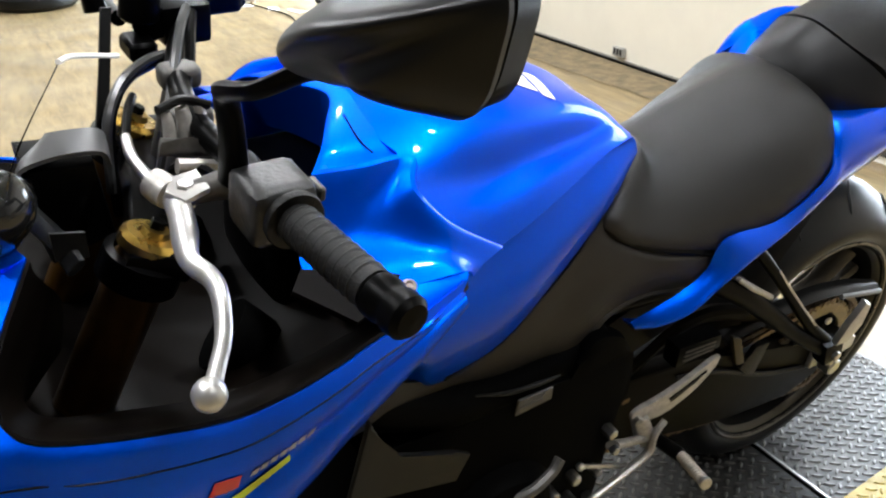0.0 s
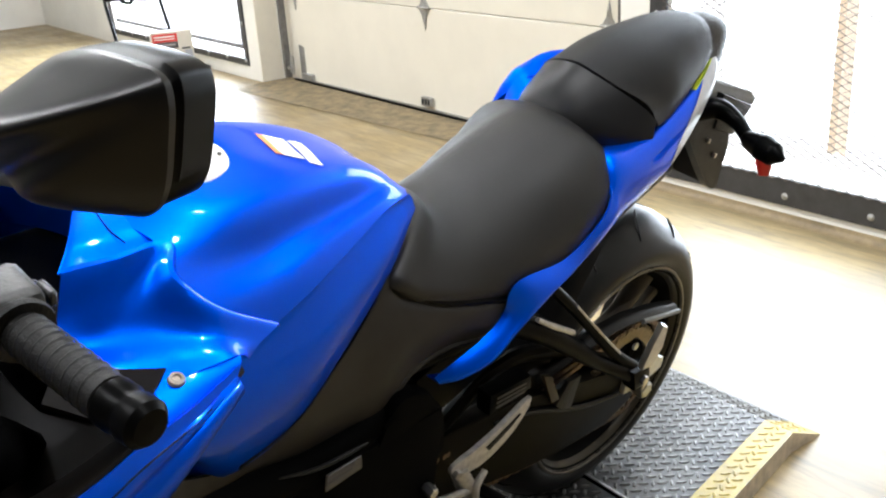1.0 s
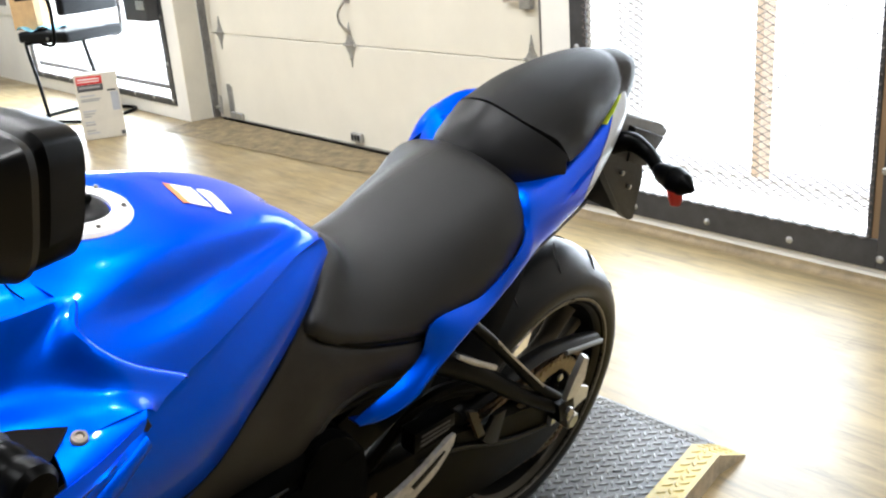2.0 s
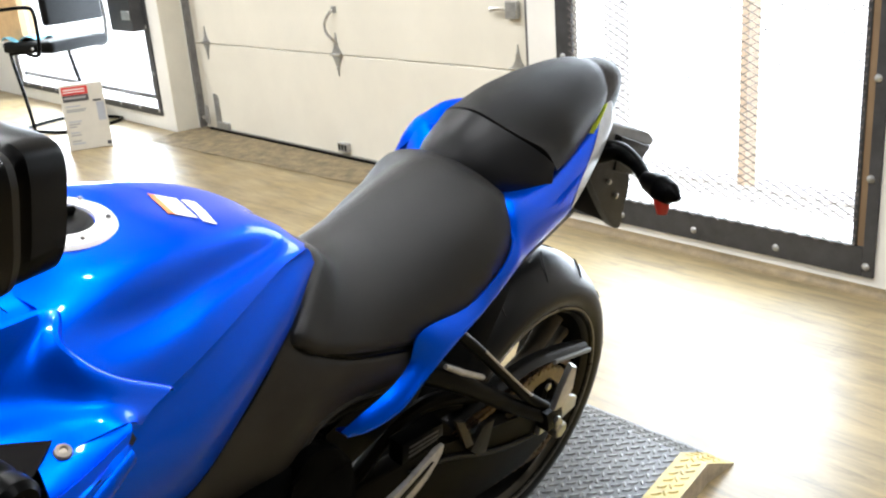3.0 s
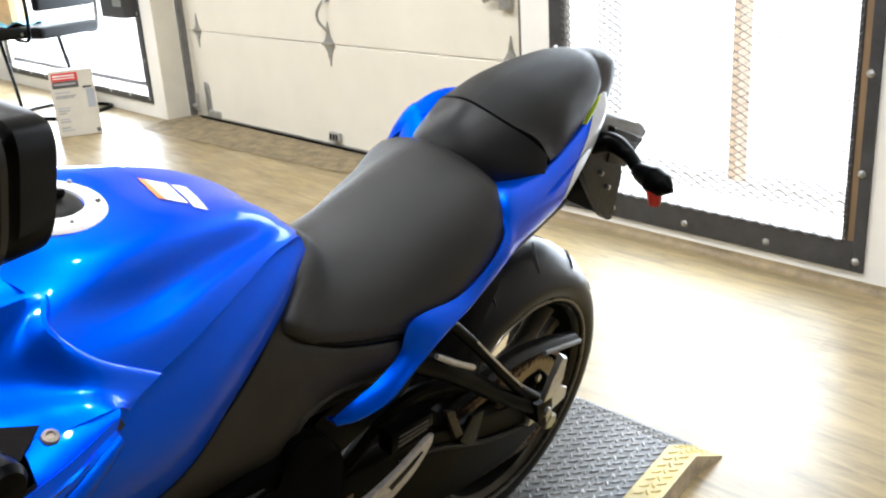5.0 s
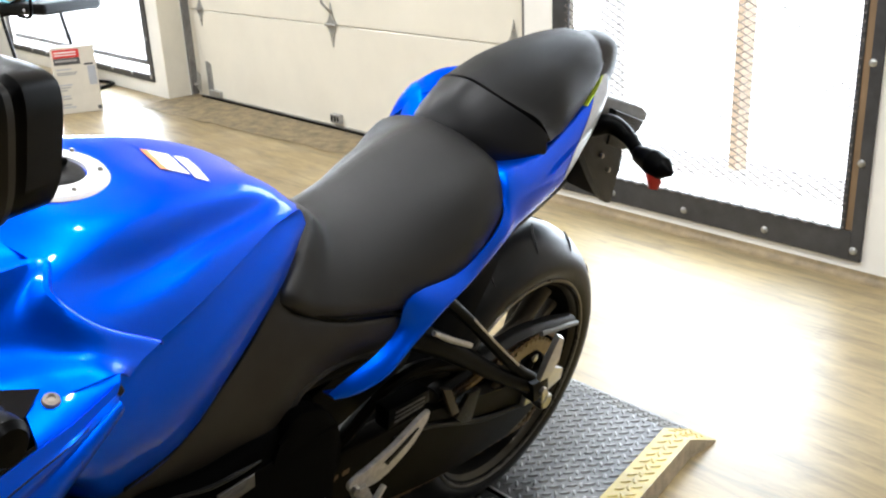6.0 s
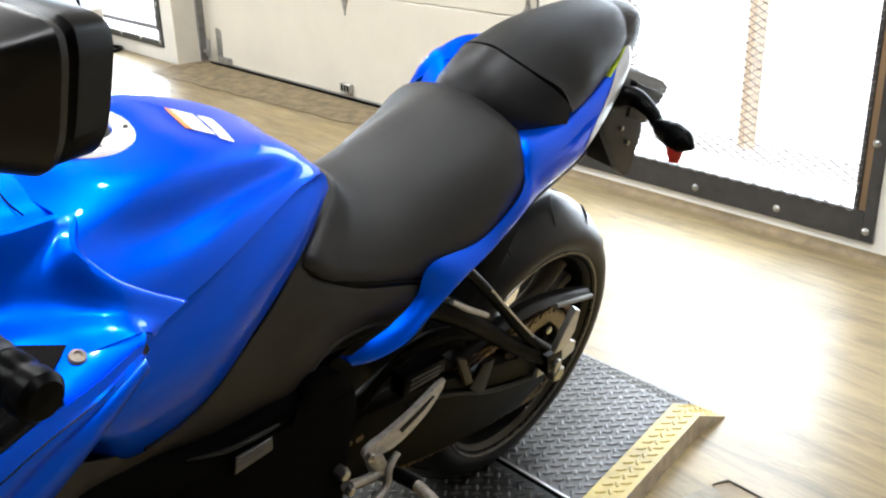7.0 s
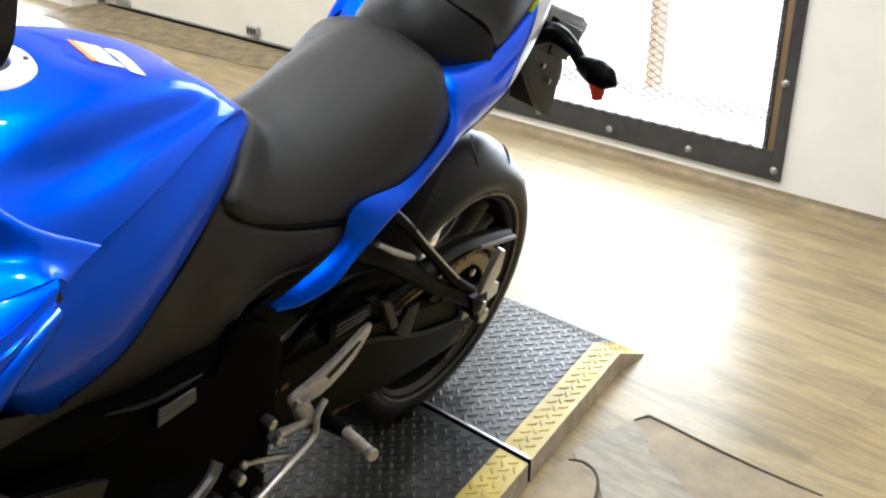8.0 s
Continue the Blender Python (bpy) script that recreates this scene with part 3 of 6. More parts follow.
def tread_panel(ob, y0, y1, ys, far_x, steel, lug):
    """Folded plate with a painted edge stripe; raised lugs are a part of their own."""
    for name, u0, u1, material in (("deck", 0.0, 1.0, steel), ("edge_stripe", None, None, YELLOW)):
        rows = []
        for y in ys:
            xo, z = edge_x(y), plate_z(y)
            stripe = 0.072
            rows.append([(xo - stripe, y, z), (far_x, y, z)] if name == "deck" else [(xo, y, z), (xo - stripe, y, z)])
        part(name, grid(rows), material, ob, "worn yellow painted edge stripe" if name == "edge_stripe" else "", smooth=False)
    part("skirt", grid([[(edge_x(y), y, plate_z(y)), (edge_x(y), y, 0.0)] for y in ys]), SKIRT, ob, smooth=False)
    for y, nm in ((ys[0], "end_skirt"), (ys[-1], "end_skirt")):
        part(nm, grid([[(edge_x(y), y, plate_z(y)), (far_x, y, plate_z(y))], [(edge_x(y), y, 0.0), (far_x, y, 0.0)]]), SATIN, ob, smooth=False)
    for stripe in (False, True):
        bm = bmesh.new()
        s = 0.030
        for i in range(int(2 * (y1 - y0) / s) - 1):
            y = y0 + (0.5 * i + 0.6) * s
            for j in range(int((edge_x(y) - far_x) / s)):
                x = edge_x(y0) - 0.006 - (j + 0.5 * (i % 2)) * s - 0.215 * (y - y0) * (y0 > 1)
                if x > edge_x(y) - 0.012 or ((edge_x(y) - x) < 0.072) != stripe or abs((edge_x(y) - x) - 0.072) < 0.006:
                    continue
                t = radians(54 if i % 2 else -45)
                dx, dy = math.cos(t), math.sin(t)
                L_, W_, H_ = 0.0118, 0.0036, 0.0022 if stripe else 0.0030
                z, slope = plate_z(y), (0 if y < BEND_Y - 0.005 else (plate_z(y + 0.01) - plate_z(y)) / 0.01)
                f = lambda u, v, hgt: bm.verts.new((x + dx * u - dy * v, y + dy * u + dx * v, z + slope * (dy * u + dx * v) + hgt))
                foot = [f(L_ * u, W_ * v, 0) for u, v in ((-1, 0), (-0.55, -0.85), (0, -1), (0.55, -0.85), (1, 0), (0.55, 0.85), (0, 1), (-0.55, 0.85))]
                top = [f(L_ * u * 0.8, W_ * v * 0.42, H_) for u, v in ((-1, 0), (-0.55, -0.85), (0, -1), (0.55, -0.85), (1, 0), (0.55, 0.85), (0, 1), (-0.55, 0.85))]
                for k in range(8):
                    bm.faces.new((foot[k], foot[(k + 1) % 8], top[(k + 1) % 8], top[k]))
                bm.faces.new(top)
        lugs = part("tread_lug_field", bm, YELLOW if stripe else lug, ob, "raised tread lugs", smooth=False)
        lugs["kind"] = "stuff"


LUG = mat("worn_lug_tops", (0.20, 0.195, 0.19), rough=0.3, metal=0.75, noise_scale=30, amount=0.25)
# Darker copy of LUG with the same shadow in its colour.
DECKLUG = mat("shaded_lug_tops", (0.15, 0.145, 0.137), rough=0.3, metal=0.75, noise_scale=30, amount=0.35)
ramp = empty("ramp_plate", pose(0, 0, 0), "grey tread-plate ramp section with yellow painted edge on the floor", "ramp")
tread_panel(ramp, SEAM_Y, TIP_Y, [SEAM_Y, BEND_Y - 0.012, BEND_Y, BEND_Y + 0.012, TIP_Y], -1.75, PLATE, LUG)
part("seam_edge", slab([(edge_x(SEAM_Y) - 0.004, SEAM_Y - 0.002, PLATE_Z + 0.0005), (-1.75, SEAM_Y - 0.002, PLATE_Z + 0.0005), (-1.75, SEAM_Y + 0.0035, PLATE_Z + 0.0005), (edge_x(SEAM_Y) - 0.004, SEAM_Y + 0.0035, PLATE_Z + 0.0005)], 0.003, (0, 0, 1), 0.0012), LEVER, ramp, "bright worn steel edge")
deck = empty("platform_plate", pose(0, 0, 0), "tread-plate platform section carrying the motorcycle, darkened for the bike's shadow", "platform")
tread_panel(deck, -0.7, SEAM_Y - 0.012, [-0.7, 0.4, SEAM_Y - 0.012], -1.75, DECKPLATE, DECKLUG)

# ---- the motorcycle ----
BIKE = pose(-1.07, 1.385, 0.055, 0, 14, 8)
bike = empty("motorcycle", BIKE, "blue and black sport touring motorcycle leaning on the tread plate", "motorcycle")


def bpart(name, bm, material, parent=None, label="", **kw):
    return part(name, bm, material, parent or bike, label, **kw)


def mirrored(sections):
    """Half sections from the centre outwards, doubled to both sides."""
    return [[(-p[0], p[1], p[2]) for p in reversed(s)][:-1] + list(s) for s in sections]


# fuel tank: upper body from the tail tip forward to the knee crease
TANK = [
    [B(-0.578, 0, 0.838), B(-0.584, 0.028, 0.847), B(-0.596, 0.052, 0.859), B(-0.612, 0.072, 0.872), B(-0.628, 0.088, 0.881), B(-0.637, 0.10, 0.884)],
    [B(-0.63, 0, 0.887), B(-0.633, 0.036, 0.892), B(-0.642, 0.062, 0.894), B(-0.652, 0.082, 0.894), B(-0.66, 0.098, 0.891), B(-0.665, 0.11, 0.886)],
    [B(-0.70, 0, 0.925), B(-0.70, 0.05, 0.925), B(-0.70, 0.080, 0.917), B(-0.70, 0.094, 0.898), B(-0.70, 0.113, 0.895), B(-0.70, 0.124, 0.887)],
    [B(-0.82, 0, 0.953), B(-0.81, 0.07, 0.950), B(-0.80, 0.103, 0.935), B(-0.80, 0.117, 0.903), B(-0.798, 0.145, 0.895), B(-0.79, 0.159, 0.875)],
    [B(-0.94, 0, 0.962), B(-0.92, 0.08, 0.957), B(-0.89, 0.119, 0.940), B(-0.885, 0.134, 0.903), B(-0.866, 0.164, 0.889), B(-0.845, 0.176, 0.864)],
    [B(-0.985, 0, 0.954), B(-0.99, 0.06, 0.949), B(-0.972, 0.117, 0.9365), B(-0.984, 0.149, 0.920), B(-0.957, 0.177, 0.887), B(-0.90, 0.189, 0.853)],
]
rows = loft(mirrored(TANK), 40, 41)
tank = bpart("fuel_tank", shell(rows, 0.004), BLUE, label="glossy metallic blue fuel tank")
# lower flank below the crease
FLANK = [
    [B(-0.632, 0.102, 0.884), B(-0.628, 0.100, 0.876), B(-0.626, 0.102, 0.868), B(-0.626, 0.104, 0.862), B(-0.63, 0.09, 0.858)],
    [B(-0.700, 0.124, 0.887), B(-0.697, 0.113, 0.876), B(-0.693, 0.137, 0.845), B(-0.690, 0.135, 0.806), B(-0.690, 0.115, 0.800)],
    [B(-0.790, 0.159, 0.875), B(-0.785, 0.143, 0.859), B(-0.790, 0.171, 0.800), B(-0.791, 0.160, 0.726), B(-0.790, 0.135, 0.715)],
    [B(-0.845, 0.177, 0.864), B(-0.845, 0.160, 0.846), B(-0.845, 0.187, 0.775), B(-0.845, 0.170, 0.691), B(-0.845, 0.145, 0.678)],
    [B(-0.900, 0.190, 0.855), B(-0.900, 0.173, 0.836), B(-0.900, 0.197, 0.765), B(-0.897, 0.176, 0.678), B(-0.900, 0.150, 0.664)],
    [B(-0.967, 0.214, 0.843), B(-0.967, 0.192, 0.826), B(-0.965, 0.207, 0.765), B(-0.950, 0.182, 0.684), B(-0.960, 0.155, 0.668)],
    [B(-1.02, 0.222, 0.822), B(-1.02, 0.208, 0.805), B(-1.02, 0.205, 0.770), B(-0.99, 0.190, 0.735), B(-1.02, 0.16, 0.72)],
]
FLANK = [[(r[0][0] - 0.004, r[0][1], r[0][2] - 0.0015)] + r[1:] for r in FLANK]
for s in (1, -1):
    bpart("tank_side_panel", shell([[(p[0] * s, p[1], p[2]) for p in r] for r in loft(FLANK, 40, 20)], 0.003, flip=s < 0), BLUE, tank)
# shoulder wing ahead of the knee crease
WING = [
    [B(-1.052, 0.096, 0.920), B(-1.060, 0.103, 0.931), B(-1.075, 0.117, 0.892), B(-1.090, 0.134, 0.879), B(-1.105, 0.168, 0.880), B(-1.105, 0.188, 0.868)],
    [B(-1.015, 0.110, 0.927), B(-1.022, 0.119, 0.939), B(-1.045, 0.130, 0.902), B(-1.055, 0.144, 0.878), B(-1.055, 0.178, 0.874), B(-1.050, 0.198, 0.864)],
    [B(-0.962, 0.114, 0.926), B(-0.970, 0.121, 0.939), B(-1.014, 0.135, 0.905), B(-1.028, 0.152, 0.880), B(-1.024, 0.190, 0.872), B(-1.017, 0.212, 0.862)],
    [B(-0.972, 0.146, 0.912), B(-0.981, 0.151, 0.924), B(-0.999, 0.154, 0.896), B(-1.005, 0.166, 0.880), B(-0.998, 0.198, 0.873), B(-0.990, 0.217, 0.865)],
    [B(-0.945, 0.173, 0.884), B(-0.954, 0.180, 0.894), B(-0.962, 0.189, 0.881), B(-0.964, 0.196, 0.874), B(-0.963, 0.208, 0.870), B(-0.96, 0.220, 0.866)],
    [B(-0.885, 0.186, 0.848), B(-0.893, 0.191, 0.856), B(-0.910, 0.197, 0.855), B(-0.92, 0.200, 0.854), B(-0.93, 0.204, 0.852), B(-0.94, 0.208, 0.850)],
]
for s in (1, -1):
    wing = bpart("tank_shoulder", shell([[(p[0] * s, p[1], p[2]) for p in r] for r in loft(WING, 34, 26)], 0.003, flip=s < 0), BLUE, tank)
# front of the tank, down to the steering head
NOSE = [
    [B(-0.945, 0, 0.955), B(-0.955, 0.05, 0.952), B(-0.955, 0.09, 0.942), B(-0.95, 0.110, 0.930)],
    [B(-0.990, 0, 0.9565), B(-1.015, 0.048, 0.952), B(-1.038, 0.085, 0.945), B(-1.054, 0.101, 0.932)],
    [B(-0.995, 0, 0.945), B(-1.018, 0.047, 0.940), B(-1.040, 0.083, 0.933), B(-1.055, 0.099, 0.922)],
    [B(-0.985, 0, 0.88), B(-1.0, 0.05, 0.88), B(-1.02, 0.08, 0.88), B(-1.04, 0.095, 0.885)],
]
bpart("tank_nose", shell(loft(mirrored(NOSE), 16, 25), 0.003), BLUE, tank)
bpart("panel_joint", tube([B(-1.000, 0.045, 0.9545), B(-1.003, 0.08, 0.9475), B(-0.999, 0.103, 0.9425)], 0.0009, 6, 16), SATIN, tank)
bpart("air_box", box(-0.085, 0.085, -1.08, -0.93, 0.70, 0.875, 0.02, 2), SATIN, label="black air box under the tank")
# filler cap with white ring
cap_c, cap_n = Vector(B(-0.896, 0.005, 0.9585)), Vector((0, 0.07, 1)).normalized()
bpart("cap_ring", lathe([(0.040, 0.0), (0.040, 0.006), (0.044, 0.007), (0.060, 0.0045), (0.063, 0.0)], cap_c, cap_n, 40), WHITEVINYL, tank, "white vinyl ring round the filler cap")
cap = bpart("filler_cap", lathe([(1e-4, 0.007), (0.030, 0.007), (0.036, 0.005), (0.040, 0.0)], cap_c, cap_n, 32), GREYPL, tank, "black filler cap")
bpart("key_cover", tube([cap_c + cap_n * 0.009 + Vector((0, -0.02, 0)), cap_c + cap_n * 0.011, cap_c + cap_n * 0.009 + Vector((0, 0.02, 0))], [0.008, 0.013, 0.009], 12, squash=0.5), SATIN, cap)
for k in range(6):
    t = k * math.pi / 3
    bpart("cap_bolt", lathe([(1e-4, 0.0085), (0.002, 0.008), (0.003, 0.005)], cap_c + Vector((math.cos(t) * 0.052, math.sin(t) * 0.052, 0)), cap_n, 10), STEEL, cap)


def decal(points, material, name="decal", label="", lift=0.0016):
    bm = bmesh.new()
    n = 6
    (a0, b0), (a1, b1), (a2, b2), (a3, b3) = points
    g = []
    for i in range(n + 1):
        u = i / n
        line = []
        for j in range(3):
            v = j / 2
            a = (a0 * (1 - u) + a1 * u) * (1 - v) + (a3 * (1 - u) + a2 * u) * v
            b = (b0 * (1 - u) + b1 * u) * (1 - v) + (b3 * (1 - u) + b2 * u) * v
            line.append((b, a, tank_skin(a, b) + lift))
        g.append(line)
    return bpart(name, shell(g, 0.0006), material, tank, label)


def tank_skin(a, b):
    """Height by inverse-distance over the nearest skin points."""
    near = sorted(((p[1] - a) ** 2 + (p[0] - b) ** 2, p[2]) for r in rows for p in r)[:4]
    ws = [1 / (d + 1e-7) for d, _ in near]
    return sum(w * h for w, (_, h) in zip(ws, near)) / sum(ws)


# rider seat: a lip against the tank, a low saddle, a crown that rises to the rear, flanks that tuck under
SEAT = [
    [B(-0.592, 0, 0.812), B(-0.600, 0.035, 0.816), B(-0.610, 0.060, 0.818), B(-0.620, 0.078, 0.812), B(-0.636, 0.094, 0.805), B(-0.660, 0.104, 0.790), B(-0.672, 0.110, 0.782), B(-0.668, 0.106, 0.776)],
    [B(-0.575, 0, 0.832), B(-0.584, 0.035, 0.839), B(-0.592, 0.060, 0.843), B(-0.600, 0.078, 0.835), B(-0.618, 0.094, 0.825), B(-0.648, 0.114, 0.808), B(-0.674, 0.132, 0.794), B(-0.672, 0.126, 0.784)],
    [B(-0.545, 0, 0.806), B(-0.550, 0.035, 0.811), B(-0.560, 0.065, 0.811), B(-0.576, 0.090, 0.802), B(-0.598, 0.114, 0.789), B(-0.625, 0.133, 0.772), B(-0.634, 0.138, 0.763), B(-0.632, 0.131, 0.754)],
    [B(-0.50, 0, 0.813), B(-0.502, 0.04, 0.814), B(-0.508, 0.075, 0.808), B(-0.520, 0.102, 0.792), B(-0.540, 0.127, 0.770), B(-0.568, 0.142, 0.750), B(-0.577, 0.144, 0.743), B(-0.576, 0.137, 0.733)],
    [B(-0.44, 0, 0.834), B(-0.44, 0.045, 0.832), B(-0.443, 0.083, 0.819), B(-0.452, 0.112, 0.797), B(-0.468, 0.137, 0.764), B(-0.500, 0.148, 0.733), B(-0.512, 0.146, 0.723), B(-0.510, 0.139, 0.713)],
    [B(-0.37, 0, 0.853), B(-0.37, 0.05, 0.850), B(-0.37, 0.09, 0.837), B(-0.374, 0.122, 0.811), B(-0.385, 0.145, 0.770), B(-0.42, 0.152, 0.728), B(-0.437, 0.148, 0.708), B(-0.435, 0.141, 0.699)],
    [B(-0.315, 0, 0.866), B(-0.312, 0.05, 0.863), B(-0.308, 0.09, 0.850), B(-0.305, 0.123, 0.825), B(-0.306, 0.146, 0.785), B(-0.325, 0.151, 0.738), B(-0.338, 0.146, 0.713), B(-0.336, 0.139, 0.704)],
    [B(-0.283, 0, 0.871), B(-0.278, 0.05, 0.867), B(-0.268, 0.09, 0.853), B(-0.258, 0.118, 0.827), B(-0.260, 0.137, 0.787), B(-0.275, 0.143, 0.751), B(-0.285, 0.140, 0.728), B(-0.283, 0.133, 0.719)],
    [B(-0.268, 0, 0.867), B(-0.262, 0.035, 0.863), B(-0.242, 0.068, 0.845), B(-0.228, 0.092, 0.825), B(-0.228, 0.110, 0.799), B(-0.236, 0.123, 0.772), B(-0.257, 0.134, 0.747), B(-0.256, 0.128, 0.738)],
    [B(-0.263, 0, 0.840), B(-0.256, 0.033, 0.836), B(-0.238, 0.062, 0.82), B(-0.224, 0.084, 0.80), B(-0.225, 0.10, 0.778), B(-0.233, 0.112, 0.755), B(-0.252, 0.122, 0.735), B(-0.252, 0.118, 0.73)],
]


def sag(p):
    """The worn far flank of the cushion sits a little lower than the near one."""
    if p[0] >= 0:
        return p
    k = float(np.interp(p[1], [-0.60, -0.55, -0.42, -0.30, -0.26], [0.0, 1.0, 1.0, 0.55, 0.1]))
    u = min(1.0, -p[0] / 0.10)
    k *= u * u * (3 - 2 * u)
    return (p[0] * (1 - 0.12 * k), p[1], p[2] - 0.060 * k)


seat = bpart("rider_seat", shell([[sag(p) for p in r] for r in loft(mirrored(SEAT), 56, 61)], 0.01), VINYL, label="black textured vinyl rider seat")
# Added black tube that draws the shadow of the gap below the seat.
seat_gap_shade = catmull([c[-2] for c in SEAT[1:]], 60)
bpart("seat_gap_shade", tube([(p[0] - 0.001, p[1], p[2] - 0.007) for p in seat_gap_shade[::4]], 0.0058, 8, 70), SATIN, seat, "black strip standing in for the gap shadow under the seat edge")

# pillion seat: smooth nose and textured top, parted by a welt
PNOSE = [
    [B(-0.264, 0, 0.846), B(-0.256, 0.035, 0.843), B(-0.232, 0.060, 0.838), B(-0.200, 0.080, 0.834), B(-0.166, 0.096, 0.831), B(-0.13, 0.104, 0.829)],
    [B(-0.260, 0, 0.873), B(-0.250, 0.035, 0.869), B(-0.227, 0.060, 0.861), B(-0.195, 0.081, 0.852), B(-0.160, 0.098, 0.846), B(-0.128, 0.107, 0.842)],
    [B(-0.233, 0, 0.901), B(-0.225, 0.032, 0.896), B(-0.206, 0.056, 0.886), B(-0.178, 0.079, 0.872), B(-0.150, 0.096, 0.862), B(-0.125, 0.105, 0.856)],
    [B(-0.195, 0, 0.9235), B(-0.190, 0.030, 0.9175), B(-0.176, 0.055, 0.907), B(-0.155, 0.078, 0.893), B(-0.137, 0.094, 0.8785), B(-0.122, 0.103, 0.862)],
]
PTOP = [
    [B(-0.195, 0, 0.925), B(-0.190, 0.030, 0.919), B(-0.176, 0.055, 0.908), B(-0.155, 0.078, 0.894), B(-0.137, 0.095, 0.880), B(-0.12, 0.105, 0.852)],
    [B(-0.10, 0, 0.948), B(-0.095, 0.042, 0.939), B(-0.085, 0.070, 0.920), B(-0.072, 0.085, 0.898), B(-0.062, 0.090, 0.877), B(-0.058, 0.088, 0.858)],
    [B(0.0, 0, 0.962), B(0.003, 0.034, 0.955), B(0.007, 0.054, 0.938), B(0.011, 0.066, 0.915), B(0.014, 0.071, 0.895), B(0.015, 0.070, 0.878)],
    [B(0.070, 0, 0.964), B(0.072, 0.022, 0.960), B(0.074, 0.037, 0.949), B(0.076, 0.048, 0.932), B(0.077, 0.054, 0.916), B(0.076, 0.054, 0.900)],
    [B(0.118, 0, 0.955), B(0.116, 0.014, 0.953), B(0.112, 0.026, 0.947), B(0.106, 0.037, 0.938), B(0.101, 0.044, 0.929), B(0.098, 0.046, 0.918)],
]
pillion = bpart("pillion_seat", shell(loft(mirrored(PTOP), 30, 41), 0.012), PILLION, label="black textured pillion seat")
bpart("seat_base", shell(loft([[(s_ * (r[-1][0] - 0.004), r[-1][1], r[-1][2] + 0.004), (s_ * (r[-1][0] - 0.009), r[-1][1], r[-1][2] - 0.012), (s_ * (r[-1][0] - 0.016), r[-1][1], r[-1][2] - 0.03)] for s_ in (1,) for r in PTOP], 24, 6), 0.003), SATIN, pillion, "black plastic seat base")
bpart("seat_nose", shell(loft(mirrored(PNOSE), 16, 41), 0.012), VINYL2, pillion, "smooth black front panel")
welt = catmull([(-p[0], p[1], p[2] + 0.002) for p in reversed(PTOP[0])][:-1] + [(p[0], p[1], p[2] + 0.002) for p in PTOP[0]], 40)
bpart("welt", tube(welt[6:-6], 0.0016, 6, 60), SATIN, pillion)

# tail cowl, both sides, with a black cap at the end
TAIL = [
    [B(-0.604, 0.150, 0.622), B(-0.601, 0.154, 0.620), B(-0.599, 0.156, 0.617), B(-0.596, 0.153, 0.614), B(-0.592, 0.129, 0.608)],
    [B(-0.574, 0.158, 0.642), B(-0.573, 0.165, 0.636), B(-0.573, 0.170, 0.628), B(-0.572, 0.170, 0.621), B(-0.568, 0.146, 0.615)],
    [B(-0.525, 0.160, 0.659), B(-0.525, 0.170, 0.652), B(-0.525, 0.177, 0.643), B(-0.525, 0.180, 0.635), B(-0.521, 0.156, 0.629)],
    [B(-0.491, 0.161, 0.684), B(-0.488, 0.172, 0.680), B(-0.485, 0.179, 0.674), B(-0.482, 0.183, 0.669), B(-0.478, 0.159, 0.663)],
    [B(-0.476, 0.162, 0.731), B(-0.457, 0.172, 0.722), B(-0.438, 0.179, 0.712), B(-0.419, 0.182, 0.702), B(-0.415, 0.158, 0.696)],
    [B(-0.368, 0.163, 0.733), B(-0.361, 0.168, 0.728), B(-0.354, 0.171, 0.723), B(-0.347, 0.170, 0.718), B(-0.343, 0.146, 0.712)],
    [B(-0.275, 0.155, 0.790), B(-0.268, 0.162, 0.773), B(-0.262, 0.160, 0.757), B(-0.25, 0.150, 0.743), B(-0.245, 0.125, 0.737)],
    [B(-0.255, 0.100, 0.836), B(-0.250, 0.130, 0.832), B(-0.235, 0.148, 0.802), B(-0.20, 0.143, 0.757), B(-0.20, 0.115, 0.747)],
    [B(-0.205, 0.090, 0.832), B(-0.195, 0.122, 0.836), B(-0.17, 0.140, 0.808), B(-0.13, 0.131, 0.764), B(-0.13, 0.105, 0.755)],
    [B(-0.13, 0.090, 0.830), B(-0.115, 0.112, 0.840), B(-0.10, 0.127, 0.812), B(-0.057, 0.118, 0.775), B(-0.05, 0.095, 0.768)],
    [B(0.015, 0.064, 0.858), B(0.02, 0.083, 0.864), B(0.025, 0.096, 0.842), B(0.04, 0.090, 0.806), B(0.04, 0.07, 0.80)],
    [B(0.095, 0.042, 0.886), B(0.103, 0.056, 0.890), B(0.118, 0.066, 0.875), B(0.125, 0.060, 0.846), B(0.125, 0.045, 0.84)],
    [B(0.135, 0.030, 0.916), B(0.142, 0.037, 0.910), B(0.148, 0.041, 0.897), B(0.152, 0.038, 0.874), B(0.152, 0.03, 0.868)],
]
tail_rows = loft(TAIL, 60, 18)


